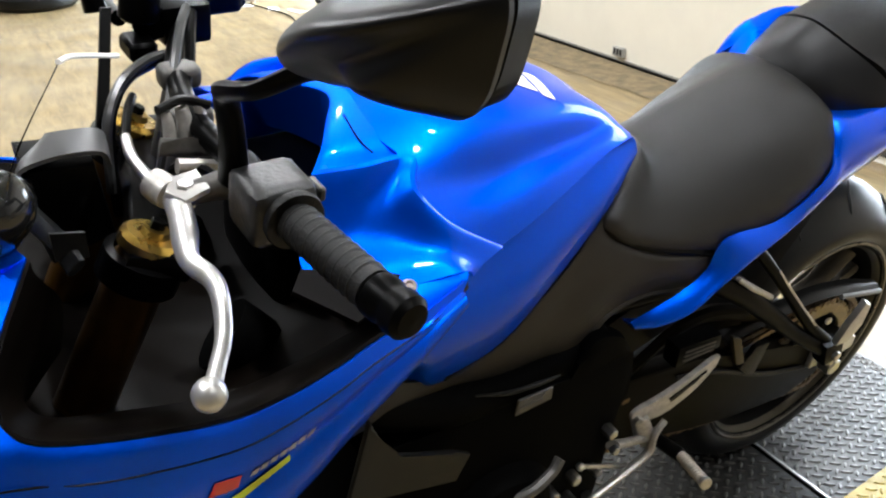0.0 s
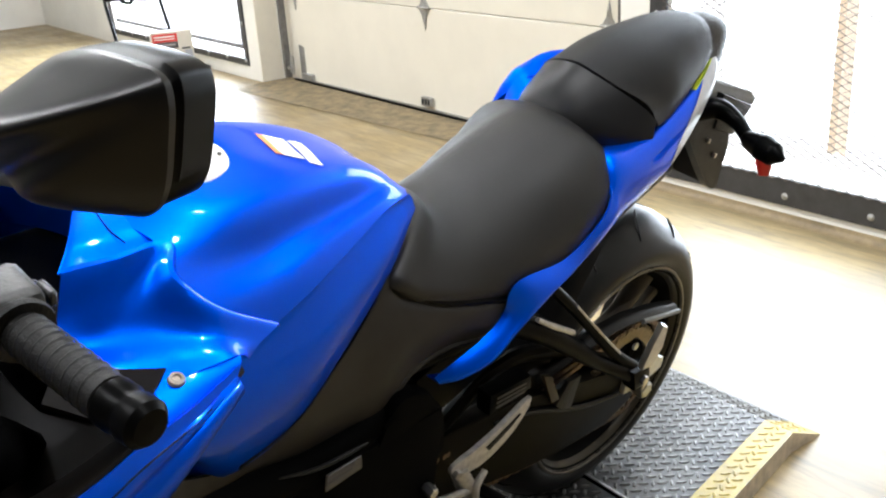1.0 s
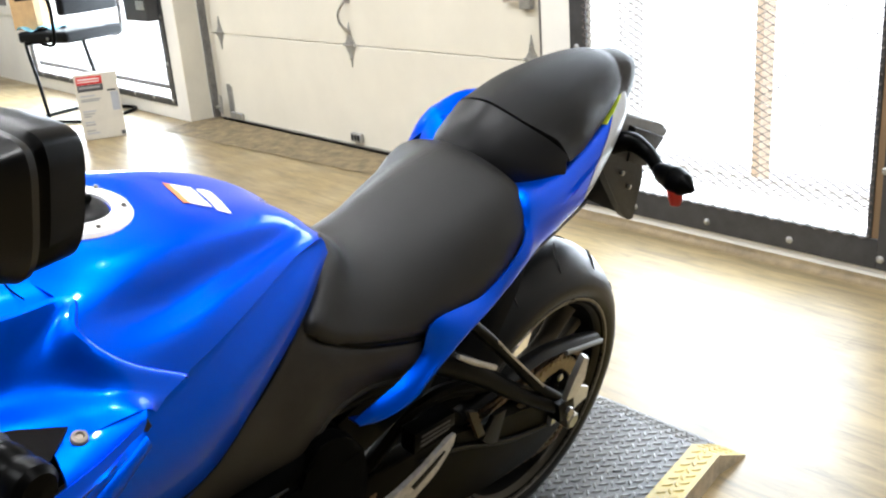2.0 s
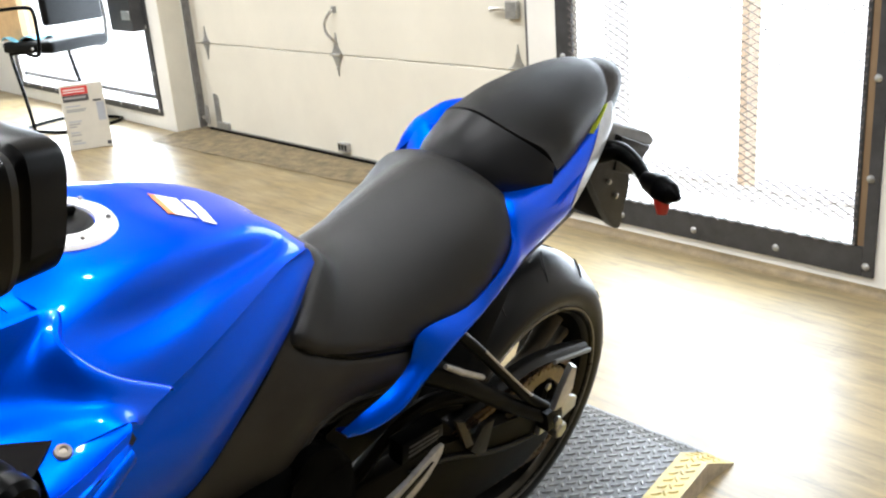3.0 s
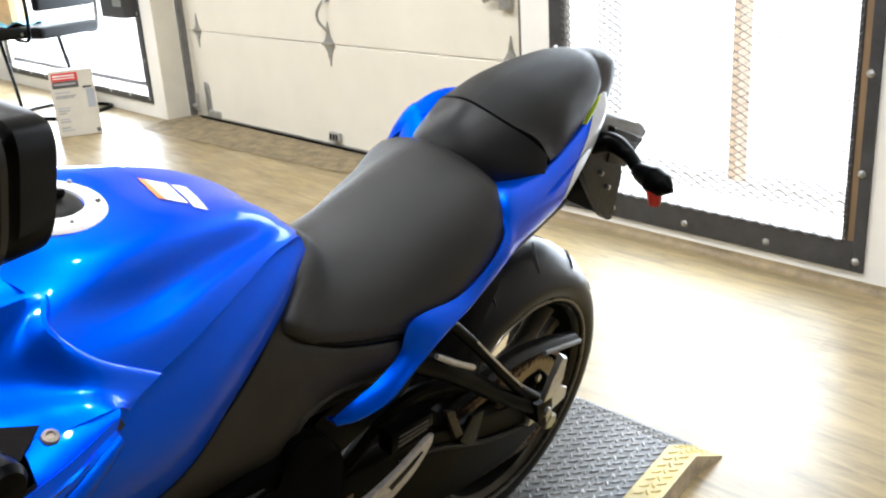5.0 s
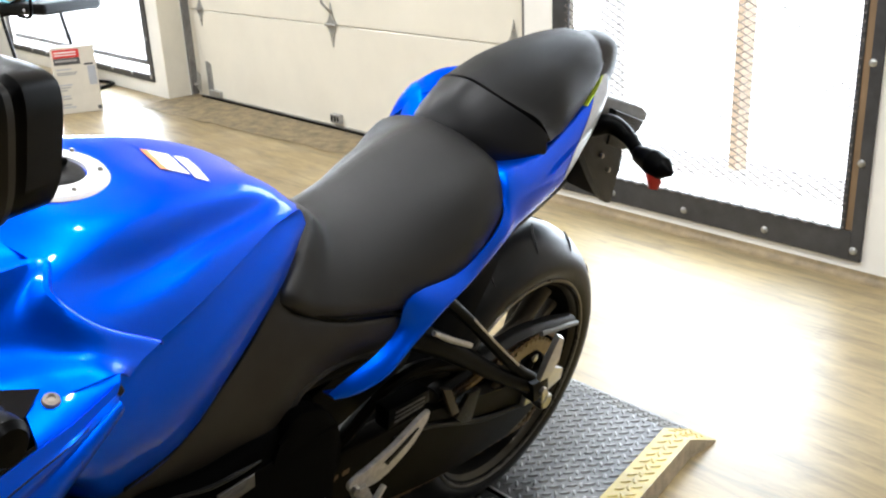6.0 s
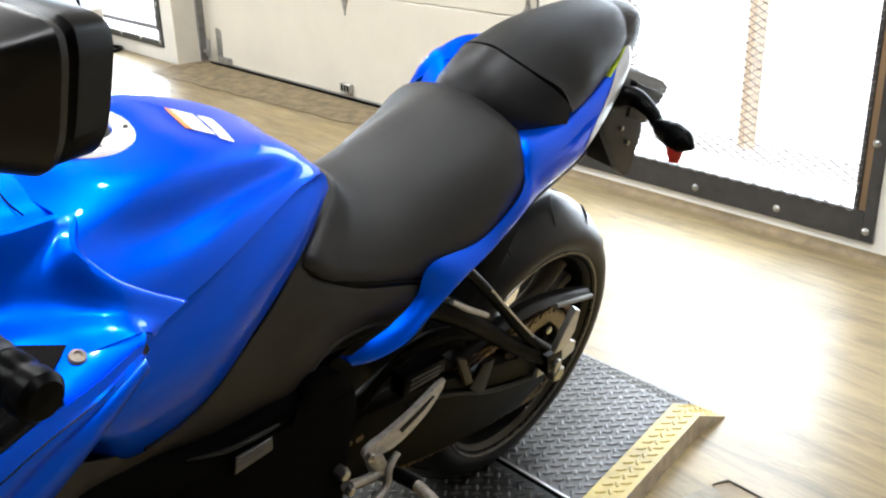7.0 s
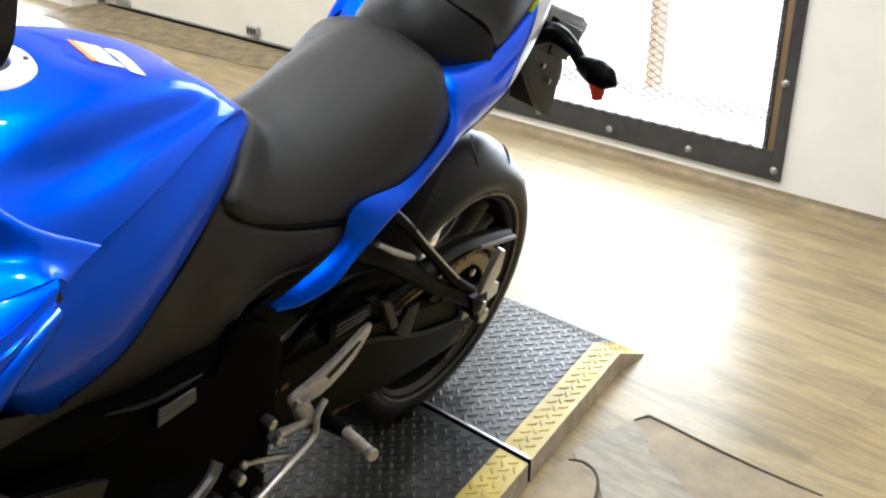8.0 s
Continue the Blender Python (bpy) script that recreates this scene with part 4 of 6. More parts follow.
def swell(p, s):
    """The far shoulder stands a little prouder beside the pillion seat."""
    if s > 0:
        return p
    high = max(0.0, min(1.0, (p[2] - 0.74) / 0.06))
    top = max(0.0, min(1.0, (p[2] - 0.79) / 0.05))
    k = float(np.interp(p[1], [-0.30, -0.26, -0.24, -0.20, -0.15, -0.10, 0.0, 0.12], [0.0, 0.028, 0.04, 0.054, 0.064, 0.058, 0.034, 0.0]))
    tuck = float(np.interp(p[1], [-0.36, -0.27], [1.0, 0.0]))
    return (-p[0] + 0.045 * tuck, p[1] + 0.052 * high * float(np.interp(p[1], [-0.24, -0.10], [1, 0])), p[2] + k * top - 0.05 * tuck)


for s in (1, -1):
    cowl = bpart("tail_cowl", shell([[swell(p, s) for p in r] for r in tail_rows], 0.003, flip=s < 0), BLUE, label="blue tail side panel")
    if s == 1:
        tail_cowl = cowl
# bridge of paint between the two seats
BRIDGE = [
    [B(-0.29, 0.12, 0.80), B(-0.285, 0.06, 0.80), B(-0.285, 0.0, 0.80), B(-0.265, -0.07, 0.80), B(-0.222, -0.125, 0.80)],
    [B(-0.262, 0.105, 0.840), B(-0.26, 0.06, 0.838), B(-0.26, 0.0, 0.838), B(-0.235, -0.06, 0.850), B(-0.205, -0.108, 0.870)],
    [B(-0.205, 0.095, 0.832), B(-0.20, 0.06, 0.828), B(-0.20, 0.0, 0.828), B(-0.19, -0.06, 0.856), B(-0.175, -0.098, 0.884)],
    [B(-0.13, 0.095, 0.832), B(-0.13, 0.06, 0.828), B(-0.13, 0.0, 0.828), B(-0.13, -0.06, 0.862), B(-0.13, -0.095, 0.897)],
]
bpart("tail_bridge", shell(loft(BRIDGE, 10, 20), 0.003), BLUE)
ENDCAP = [
    [B(0.060, 0, 0.950), B(0.075, 0.026, 0.940), B(0.092, 0.045, 0.922), B(0.100, 0.049, 0.895), B(0.100, 0.047, 0.868), B(0.10, 0.0, 0.855)],
    [B(0.108, 0, 0.963), B(0.115, 0.027, 0.953), B(0.121, 0.043, 0.931), B(0.124, 0.047, 0.900), B(0.124, 0.044, 0.873), B(0.12, 0.0, 0.855)],
    [B(0.160, 0, 0.960), B(0.160, 0.029, 0.950), B(0.157, 0.041, 0.926), B(0.155, 0.043, 0.896), B(0.152, 0.038, 0.870), B(0.15, 0.0, 0.855)],
    [B(0.202, 0, 0.943), B(0.197, 0.022, 0.935), B(0.187, 0.032, 0.913), B(0.181, 0.033, 0.887), B(0.176, 0.028, 0.866), B(0.17, 0.0, 0.858)],
    [B(0.226, 0, 0.912), B(0.222, 0.011, 0.907), B(0.213, 0.016, 0.892), B(0.206, 0.017, 0.875), B(0.2, 0.012, 0.866), B(0.195, 0.0, 0.863)],
]
bpart("tail_cap", shell(loft(mirrored(ENDCAP), 20, 31), 0.004), BLACK, label="black plastic tail end cap")
# silver and yellow-green graphic on the flank of the tail
graphic = [[tail_rows[i][min(13, j)] for j in range(max(4, 13 - (i - 43)), 14)] for i in range(44, 59)]
n_g = max(len(r) for r in graphic)
graphic = [catmull(r, n_g) if len(r) > 1 else [r[0]] * n_g for r in graphic]
bpart("graphic", shell([[Vector(p) + Vector((0.0034, 0.0004, 0.0030)) for p in r] for r in graphic], 0.0006), SILVER, tail_cowl, "silver-white tail graphic")
graphic = [[tail_rows[i][j] for j in range(1, 5)] for i in range(50, 59)]
bpart("graphic", shell([[Vector(p) + Vector((0.0040, 0.0006, 0.0038)) for p in r] for r in graphic], 0.0006), GREENVINYL, tail_cowl, "yellow-green tail graphic")

# under-tail, plate hanger, lamp hood and indicators
bpart("under_tail", shell(loft([[B(-0.45, -0.10, 0.60), B(-0.45, 0, 0.58), B(-0.45, 0.10, 0.60)], [B(-0.25, -0.11, 0.72), B(-0.25, 0, 0.70), B(-0.25, 0.11, 0.72)], [B(0.0, -0.09, 0.78), B(0.0, 0, 0.765), B(0.0, 0.09, 0.78)], [B(0.16, -0.045, 0.855), B(0.16, 0, 0.845), B(0.16, 0.045, 0.855)]], 20, 12), 0.006), SATIN)
HANG = catmull([(0.079, 0.806, 0), (0.119, 0.814, 0), (0.19, 0.795, 0), (0.262, 0.718, 0), (0.258, 0.656, 0), (0.264, 0.615, 0), (0.224, 0.630, 0), (0.143, 0.712, 0), (0.091, 0.773, 0)], 36, True)
hanger = bpart("plate_hanger", slab([B(q[0], 0.052, q[1]) for q in HANG], 0.016, (1, 0, 0), 0.004), GREYPL, label="black plastic plate hanger")
bpart("hanger_side", slab([B(q[0], -0.052, q[1]) for q in HANG], 0.016, (1, 0, 0), 0.004), GREYPL, hanger)
bpart("hanger_web", slab([B(0.238, -0.046, 0.735), B(0.238, 0.046, 0.735), B(0.252, 0.046, 0.62), B(0.252, -0.046, 0.62)], 0.006), BLACK, hanger)
bpart("lamp_hood", slab([B(0.111, 0, 0.827), B(0.118, 0, 0.860), B(0.146, 0, 0.863), B(0.318, 0, 0.801), B(0.350, 0, 0.783), B(0.345, 0, 0.768), B(0.257, 0, 0.772)], 0.10, (1, 0, 0), 0.008), HOOD, hanger, "grey plastic lamp hood")
bpart("lamp_box", slab([B(0.18, 0.03, 0.83), B(0.18, 0.03, 0.76), B(0.26, 0.03, 0.73), B(0.31, 0.03, 0.78)], 0.07, (1, 0, 0), 0.006), GREYPL, hanger)
bpart("mount_arm", tube([B(0.125, 0.04, 0.80), B(0.150, 0.075, 0.812), B(0.150, 0.115, 0.803), B(0.128, 0.152, 0.792)], [0.022, 0.019, 0.014, 0.012], 12), SATIN, hanger)
for k in (0.74, 0.70):
    bpart("screw", rod(B(0.17 + (0.74 - k), 0.060, k), B(0.17 + (0.74 - k), 0.066, k), 0.005, 8), STEEL, hanger)


def indicator(s):
    ind = bpart("indicator", tube([B(0.130, s * 0.148, 0.792), B(0.122, s * 0.164, 0.792), B(0.114, s * 0.190, 0.792), B(0.106, s * 0.214, 0.792), B(0.101, s * 0.234, 0.791)], [0.012, 0.018, 0.024, 0.020, 0.005], 16, 40), SATIN, label="black turn signal with red lens")
    bpart("lens", tube([B(0.110, s * 0.196, 0.780), B(0.109, s * 0.203, 0.763), B(0.108, s * 0.206, 0.750)], [0.015, 0.013, 0.009], 12), RED, ind, "red lens")


indicator(1)
indicator(-1)

# ---- rear wheel ----
AX = B(-0.02, 0.004, 0.311)
TY = [(0.222, -0.082), (0.230, -0.090), (0.243, -0.0935), (0.256, -0.092), (0.274, -0.080), (0.293, -0.058), (0.3065, -0.03), (0.311, 0.0)]
wheel = new("rear_wheel")
wheel.parent = bike
wheel.matrix_basis = Matrix.Translation(AX)
prof = TY + [(r, -s) for r, s in reversed(TY[:-1])] + [(0.215, 0.078), (0.215, -0.078)]
tyre = part("tyre", lathe(prof, (0, 0, 0), (1, 0, 0), 96, closed=True), RUBBER, wheel, "worn black sport tyre")
# tread grooves as thin dark slots standing in the crown
for k in range(14):
    t = k * 2 * math.pi / 14
    for s in (1, -1):
        pts = []
        for u in range(5):
            f = u / 4
            x = s * (0.012 + 0.06 * f)
            r = float(np.interp(abs(x), [0.0, 0.03, 0.058, 0.080], [0.3113, 0.3070, 0.2937, 0.2748]))
            ang = t + (0.1 if s < 0 else 0) + 0.28 * f - 0.10 * f * f
            pts.append(Vector((x, r * math.cos(ang), r * math.sin(ang))))
        part("tread_groove", tube(pts, [0.0010, 0.0030, 0.0036, 0.0030, 0.0010], 5, 12), GROOVE, tyre)
RIMP = [(0.226, 0.088), (0.221, 0.089), (0.214, 0.082), (0.208, 0.070), (0.200, 0.060), (0.196, 0.03), (0.196, -0.03), (0.200, -0.060), (0.208, -0.070), (0.214, -0.082), (0.221, -0.089), (0.226, -0.088), (0.215, -0.07), (0.215, 0.07)]
rim = part("rim", lathe(RIMP, (0, 0, 0), (1, 0, 0), 80, closed=True), RIMBLACK, wheel, "black cast rim")
part("rim_stripe", lathe([(0.2135, 0.0835), (0.2075, 0.0715), (0.2085, 0.0722), (0.2145, 0.0840)], (0, 0, 0), (1, 0, 0), 80, closed=True), STRIPE, rim, "dull gold rim stripe")
part("rim_lip", lathe([(0.2275, 0.0885), (0.2265, 0.0905), (0.2225, 0.0905), (0.2185, 0.0865), (0.2195, 0.0850)], (0, 0, 0), (1, 0, 0), 80, closed=True), RIMLIP, rim, "grey rim lip, paler for the window highlight")
part("hub", lathe([(0.012, 0.085), (0.045, 0.08), (0.055, 0.05), (0.045, 0.02), (0.045, -0.06), (0.02, -0.075), (0.012, -0.075)], (0, 0, 0), (1, 0, 0), 32), SATIN, wheel)
for k in range(3):
    for d in (-0.17, 0.17):
        t = k * 2 * math.pi / 3 + 0.66
        a0, a1 = t + d * 1.8, t + d * 1.1
        p = [(0.02, 0.05 * math.cos(a0), 0.05 * math.sin(a0)), (0.03, 0.11 * math.cos(t + d * 1.3), 0.11 * math.sin(t + d * 1.3)), (0.03, 0.20 * math.cos(a1), 0.20 * math.sin(a1))]
        part("spoke", tube(p, [0.024, 0.020, 0.026], 10, 14, squash=0.6), SPOKE, wheel)
# sprocket and chain
bm = bmesh.new()
ring = []
nt_ = 44
for k in range(nt_ * 4):
    t = 2 * math.pi * k / (nt_ * 4)
    r = 0.112 if k % 4 in (1, 2) else 0.105
    ring.append(Vector((0.098, r * math.cos(t), r * math.sin(t))))
inner = [Vector((0.098, 0.082 * math.cos(2 * math.pi * k / (nt_ * 4)), 0.082 * math.sin(2 * math.pi * k / (nt_ * 4)))) for k in range(nt_ * 4)]
off = Vector((0.006, 0, 0))
rows4 = [ring, inner, [p + off for p in inner], [p + off for p in ring], ring]
grid([r + [r[0]] for r in rows4], bm)
bmesh.ops.remove_doubles(bm, verts=bm.verts, dist=1e-6)
sprocket = part("sprocket", bm, STEELGOLD, wheel, "dull gold toothed rear sprocket", angle=30)
for k in range(5):
    t = 2 * math.pi * k / 5
    part("sprocket_arm", tube([(0.098, 0.04 * math.cos(t), 0.04 * math.sin(t)), (0.098, 0.085 * math.cos(t), 0.085 * math.sin(t))], [0.014, 0.011], 8), SATIN, sprocket)
    part("sprocket_nut", rod((0.10, 0.07 * math.cos(t), 0.07 * math.sin(t)), (0.112, 0.07 * math.cos(t), 0.07 * math.sin(t)), 0.008, 6), STEEL, sprocket)
chain_path = [B(-0.60, 0.101, 0.345 + 0.042), B(-0.30, 0.101, 0.311 + 0.085), B(0.0, 0.101, 0.311 + 0.112)] + [B(0.112 * math.sin(t), 0.101, 0.311 + 0.112 * math.cos(t)) for t in (0.5, 1.0, 1.57, 2.1, 2.6)] + [B(0.0, 0.101, 0.311 - 0.112), B(-0.30, 0.101, 0.311 - 0.075), B(-0.60, 0.101, 0.345 - 0.042)]
path = [Vector(p) for p in catmull(chain_path, 400)]
acc, links, last = 0.0, [], path[0]
for p in path:
    acc += (p - last).length
    if acc > 0.0079:
        links.append(((p + last) / 2, (p - last).normalized()))
        acc = 0.0
    last = p
bm = bmesh.new()
for k, (c, d) in enumerate(links):
    n_ = Vector((1, 0, 0)).cross(d).normalized()
    w = 0.0042 if k % 2 else 0.0058
    pts = [c + d * 0.0078 + n_ * 0.003, c + d * 0.0052 + n_ * 0.0058, c + n_ * 0.0042, c - d * 0.0052 + n_ * 0.0058, c - d * 0.0078 + n_ * 0.003, c - d * 0.0078 - n_ * 0.003, c - d * 0.0052 - n_ * 0.0058, c - n_ * 0.0042, c + d * 0.0052 - n_ * 0.0058, c + d * 0.0078 - n_ * 0.003]
    for s in (w, -w):
        slab([p + Vector((s, 0, 0)) for p in pts], 0.0016, (1, 0, 0), bm=bm)
ch = bpart("drive_chain", bm, RUST, label="oily rust-tinted drive chain", smooth=False)
ch["kind"] = "stuff"
# axle, adjuster and nut
bpart("axle", rod(B(0, -0.13, 0.311), B(0, 0.155, 0.311), 0.012, 14), STEEL, wheel, "steel axle").matrix_basis = Matrix.Translation((-AX[0], -AX[1], -AX[2]))
VBRACKET = mat("dull_brown_cast", (0.035, 0.024, 0.010), rough=0.45, metal=0.3, noise_scale=40, amount=0.3, spec=0.25)
# ---- swingarm, rear sets, frame and engine ----
arm = bpart("swingarm", slab([B(-0.60, 0.085, 0.40), B(-0.50, 0.09, 0.435), B(-0.36, 0.095, 0.425), B(-0.20, 0.10, 0.385), B(-0.06, 0.105, 0.345), B(0.05, 0.105, 0.345), B(0.065, 0.105, 0.31), B(0.05, 0.105, 0.28), B(0.02, 0.105, 0.245), B(-0.05, 0.105, 0.218), B(-0.20, 0.10, 0.228), B(-0.31, 0.10, 0.250), B(-0.46, 0.095, 0.285), B(-0.58, 0.085, 0.32)], 0.034, (1, 0, 0), 0.008), BRONZE, label="dark bronze-black swingarm")
bpart("swingarm_ridge", tube([B(-0.40, 0.114, 0.405), B(-0.31, 0.118, 0.385), B(-0.163, 0.122, 0.322), B(-0.04, 0.124, 0.290)], [0.003, 0.005, 0.005, 0.004], 8, 30), GREYPL, arm)
bpart("swingarm_brace", tube([B(-0.50, 0.085, 0.43), B(-0.40, 0.09, 0.50), B(-0.28, 0.095, 0.485), B(-0.12, 0.10, 0.40), B(-0.04, 0.10, 0.35)], [0.018, 0.02, 0.02, 0.018, 0.016], 10, squash=0.7), BRONZE, arm)
bpart("swingarm_rib", slab([B(-0.306, 0.122, 0.464), B(-0.28, 0.122, 0.451), B(-0.243, 0.122, 0.384), B(-0.264, 0.122, 0.385)], 0.010, (1, 0, 0), 0.003), VBRACKET, arm, "dull brown bracket")
bpart("swingarm_rib", slab([B(-0.225, 0.122, 0.412), B(-0.19, 0.122, 0.410), B(-0.200, 0.122, 0.341), B(-0.225, 0.122, 0.348), B(-0.25, 0.122, 0.372)], 0.010, (1, 0, 0), 0.003), GREYPL, arm)
bpart("swingarm_right", slab([B(-0.60, -0.085, 0.39), B(-0.36, -0.095, 0.43), B(-0.06, -0.105, 0.345), B(0.06, -0.105, 0.33), B(0.06, -0.105, 0.285), B(-0.25, -0.10, 0.285), B(-0.58, -0.085, 0.33)], 0.034, (1, 0, 0), 0.008), BRONZE, arm)
bpart("axle_block", slab([B(-0.03, 0.126, 0.338), B(0.055, 0.126, 0.342), B(0.092, 0.126, 0.322), B(0.094, 0.126, 0.296), B(0.03, 0.126, 0.284), B(-0.03, 0.126, 0.288)], 0.012, (1, 0, 0), 0.003), LEVER, arm, "bare alloy axle plate")
bpart("axle_nut", rod(B(0.008, 0.13, 0.296), B(0.008, 0.158, 0.295), 0.018, 6), STEEL, arm)
bpart("adjuster_bolt", tube([B(0.055, 0.105, 0.30), B(0.075, 0.105, 0.298), B(0.092, 0.105, 0.296)], 0.008, 8), STEEL, arm)
bpart("adjuster_nut", rod(B(0.07, 0.105, 0.298), B(0.08, 0.105, 0.297), 0.013, 6), STEEL, arm)
guard = bpart("chain_guard", shell(loft([[B(-0.30, 0.118, 0.440), B(-0.30, 0.108, 0.446), B(-0.30, 0.09, 0.446)], [B(-0.10, 0.120, 0.458), B(-0.10, 0.108, 0.466), B(-0.10, 0.09, 0.466)], [B(0.03, 0.120, 0.438), B(0.03, 0.108, 0.448), B(0.03, 0.09, 0.448)], [B(0.128, 0.117, 0.412), B(0.128, 0.108, 0.421), B(0.128, 0.095, 0.421)]], 20, 8), 0.004), GREYPL, label="dark grey plastic chain guard")
# Lighter grey tube stands in for the highlight along the guard's lower edge.
bpart("guard_highlight", tube([B(-0.01, 0.121, 0.444), B(0.05, 0.121, 0.430), B(0.128, 0.118, 0.410)], 0.005, 8, 20), HOOD, guard, "light grey highlight along the guard edge")
HUG = [(-0.335, 0.36, 0.035, 0.10), (-0.275, 0.49, 0.03, 0.10), (-0.235, 0.575, 0.02, 0.10), (-0.19, 0.645, 0.02, 0.095), (-0.12, 0.71, 0.02, 0.07), (-0.02, 0.765, 0.015, 0.06)]
bpart("rear_hugger", shell(loft([[B(a_ + d_, w_, h_ - 0.012), B(a_ + d_ * 0.3, w_ - 0.015, h_), B(a_, 0.05, h_ + 0.008), B(a_ - 0.006, 0.0, h_ + 0.012), B(a_, -0.05, h_ + 0.008), B(a_ + d_ * 0.3, 0.015 - w_, h_), B(a_ + d_, -w_, h_ - 0.012)] for a_, h_, d_, w_ in HUG], 26, 21), 0.005), GREYPL, label="black plastic inner fender over the tyre")
bpart("shock_body", tube([B(-0.47, 0.0, 0.62), B(-0.50, 0.0, 0.50), B(-0.53, 0.0, 0.36)], [0.035, 0.035, 0.03], 12), SATIN)
bpart("battery_tray", slab([B(-0.58, 0.05, 0.57), B(-0.34, 0.05, 0.66), B(-0.32, 0.05, 0.63), B(-0.38, 0.05, 0.53), B(-0.55, 0.05, 0.47)], 0.10, (1, 0, 0), 0.01), SATIN)
cu = bpart("control_unit", slab([B(-0.46, 0.128, 0.512), B(-0.365, 0.128, 0.505), B(-0.36, 0.128, 0.478), B(-0.455, 0.128, 0.470)], 0.03, (1, 0, 0), 0.005), SATIN, label="black control box with a worn label")
for k in range(3):
    bpart("print_bar", slab([B(-0.445, 0.1445, 0.503 - 0.009 * k), B(-0.378, 0.1445, 0.499 - 0.008 * k), B(-0.378, 0.1445, 0.496 - 0.008 * k), B(-0.445, 0.1445, 0.499 - 0.009 * k)], 0.001, (1, 0, 0)), DULL, cu)

# passenger foot peg on its two-armed bracket
peg_b = bpart("pillion_bracket", tube([B(-0.35, 0.128, 0.662), B(-0.290, 0.139, 0.603), B(-0.235, 0.150, 0.543), B(-0.165, 0.165, 0.468), B(-0.10, 0.175, 0.412)], [0.010, 0.0095, 0.009, 0.010, 0.013], 10, 40), SATIN, label="black pillion peg bracket")
bpart("bracket_arm", tube([B(-0.42, 0.120, 0.622), B(-0.345, 0.135, 0.575), B(-0.28, 0.145, 0.525), B(-0.20, 0.158, 0.463), B(-0.11, 0.175, 0.405)], [0.024, 0.021, 0.017, 0.014, 0.015], 10, 40), SATIN, peg_b)
# Bright tube draws the highlight on the bracket as a shape.
bpart("highlight_edge", tube([B(-0.285, 0.147, 0.605), B(-0.232, 0.158, 0.547), B(-0.165, 0.174, 0.476)], 0.0022, 6, 20), STEEL, peg_b, "bright highlight line along the bracket edge")
bpart("bracket_clamp", slab([B(-0.135, 0.18, 0.43), B(-0.085, 0.18, 0.425), B(-0.07, 0.18, 0.385), B(-0.115, 0.18, 0.38)], 0.03, (1, 0, 0), 0.006), SATIN, peg_b)
bpart("clamp_bolt", rod(B(-0.10, 0.19, 0.402), B(-0.10, 0.202, 0.402), 0.009, 6), STEEL, peg_b)
bpart("pillion_peg", slab([B(-0.128, 0.197, 0.440), B(-0.104, 0.202, 0.444), B(-0.104, 0.212, 0.49), B(-0.112, 0.215, 0.535), B(-0.121, 0.21, 0.540), B(-0.130, 0.205, 0.49)], 0.014, (1, -0.2, -0.15), 0.005), LEVER, peg_b, "folded bare alloy pillion peg")
bpart("seat_rail", tube([B(-0.60, 0.09, 0.60), B(-0.42, 0.11, 0.62), B(-0.25, 0.11, 0.70), B(-0.02, 0.09, 0.755)], 0.016, 10), SATIN)
bpart("rail_plate", tube([B(-0.390, 0.150, 0.626), B(-0.341, 0.150, 0.592), B(-0.287, 0.150, 0.558)], [0.004, 0.0055, 0.005], 8, 16), ALLOY, label="bare alloy plate edge")

# rider peg, heel guard and gear lever
hg = bpart("heel_guard", slab(catmull([B(-0.392, 0.165, 0.493), B(-0.415, 0.167, 0.492), B(-0.47, 0.17, 0.474), B(-0.525, 0.172, 0.463), B(-0.562, 0.172, 0.458), B(-0.565, 0.172, 0.442), B(-0.545, 0.172, 0.430), B(-0.51, 0.172, 0.424), B(-0.482, 0.17, 0.424), B(-0.435, 0.17, 0.447), B(-0.40, 0.167, 0.476)], 44, True), 0.008, (1, 0, 0), 0.003), ALLOY, label="bare alloy heel guard plate")
bpart("guard_slot", slab([B(-0.42, 0.1725, 0.478), B(-0.495, 0.1755, 0.455), B(-0.488, 0.1755, 0.446), B(-0.44, 0.1725, 0.462)], 0.003, (1, 0, 0)), SATIN, hg)
bpart("rearset_plate", tube([B(-0.545, 0.172, 0.435), B(-0.53, 0.178, 0.40), B(-0.515, 0.18, 0.375)], [0.014, 0.016, 0.014], 10, squash=0.5), ALLOY, hg)
bpart("rearset_arm", tube([B(-0.525, 0.178, 0.39), B(-0.56, 0.18, 0.40), B(-0.60, 0.182, 0.413)], [0.012, 0.011, 0.013], 10, squash=0.6), ALLOY, hg)
bpart("rearset_bolt", rod(B(-0.603, 0.185, 0.413), B(-0.603, 0.195, 0.413), 0.008, 6), STEEL, hg)
bpart("rearset_bolt", rod(B(-0.558, 0.175, 0.442), B(-0.558, 0.184, 0.442), 0.008, 6), STEEL, hg)
peg = bpart("foot_peg", tube([B(-0.506, 0.232, 0.396), B(-0.517, 0.264, 0.405), B(-0.528, 0.295, 0.414)], [0.0075, 0.008, 0.008], 14, 24), PEG, hg, "ribbed worn foot peg")
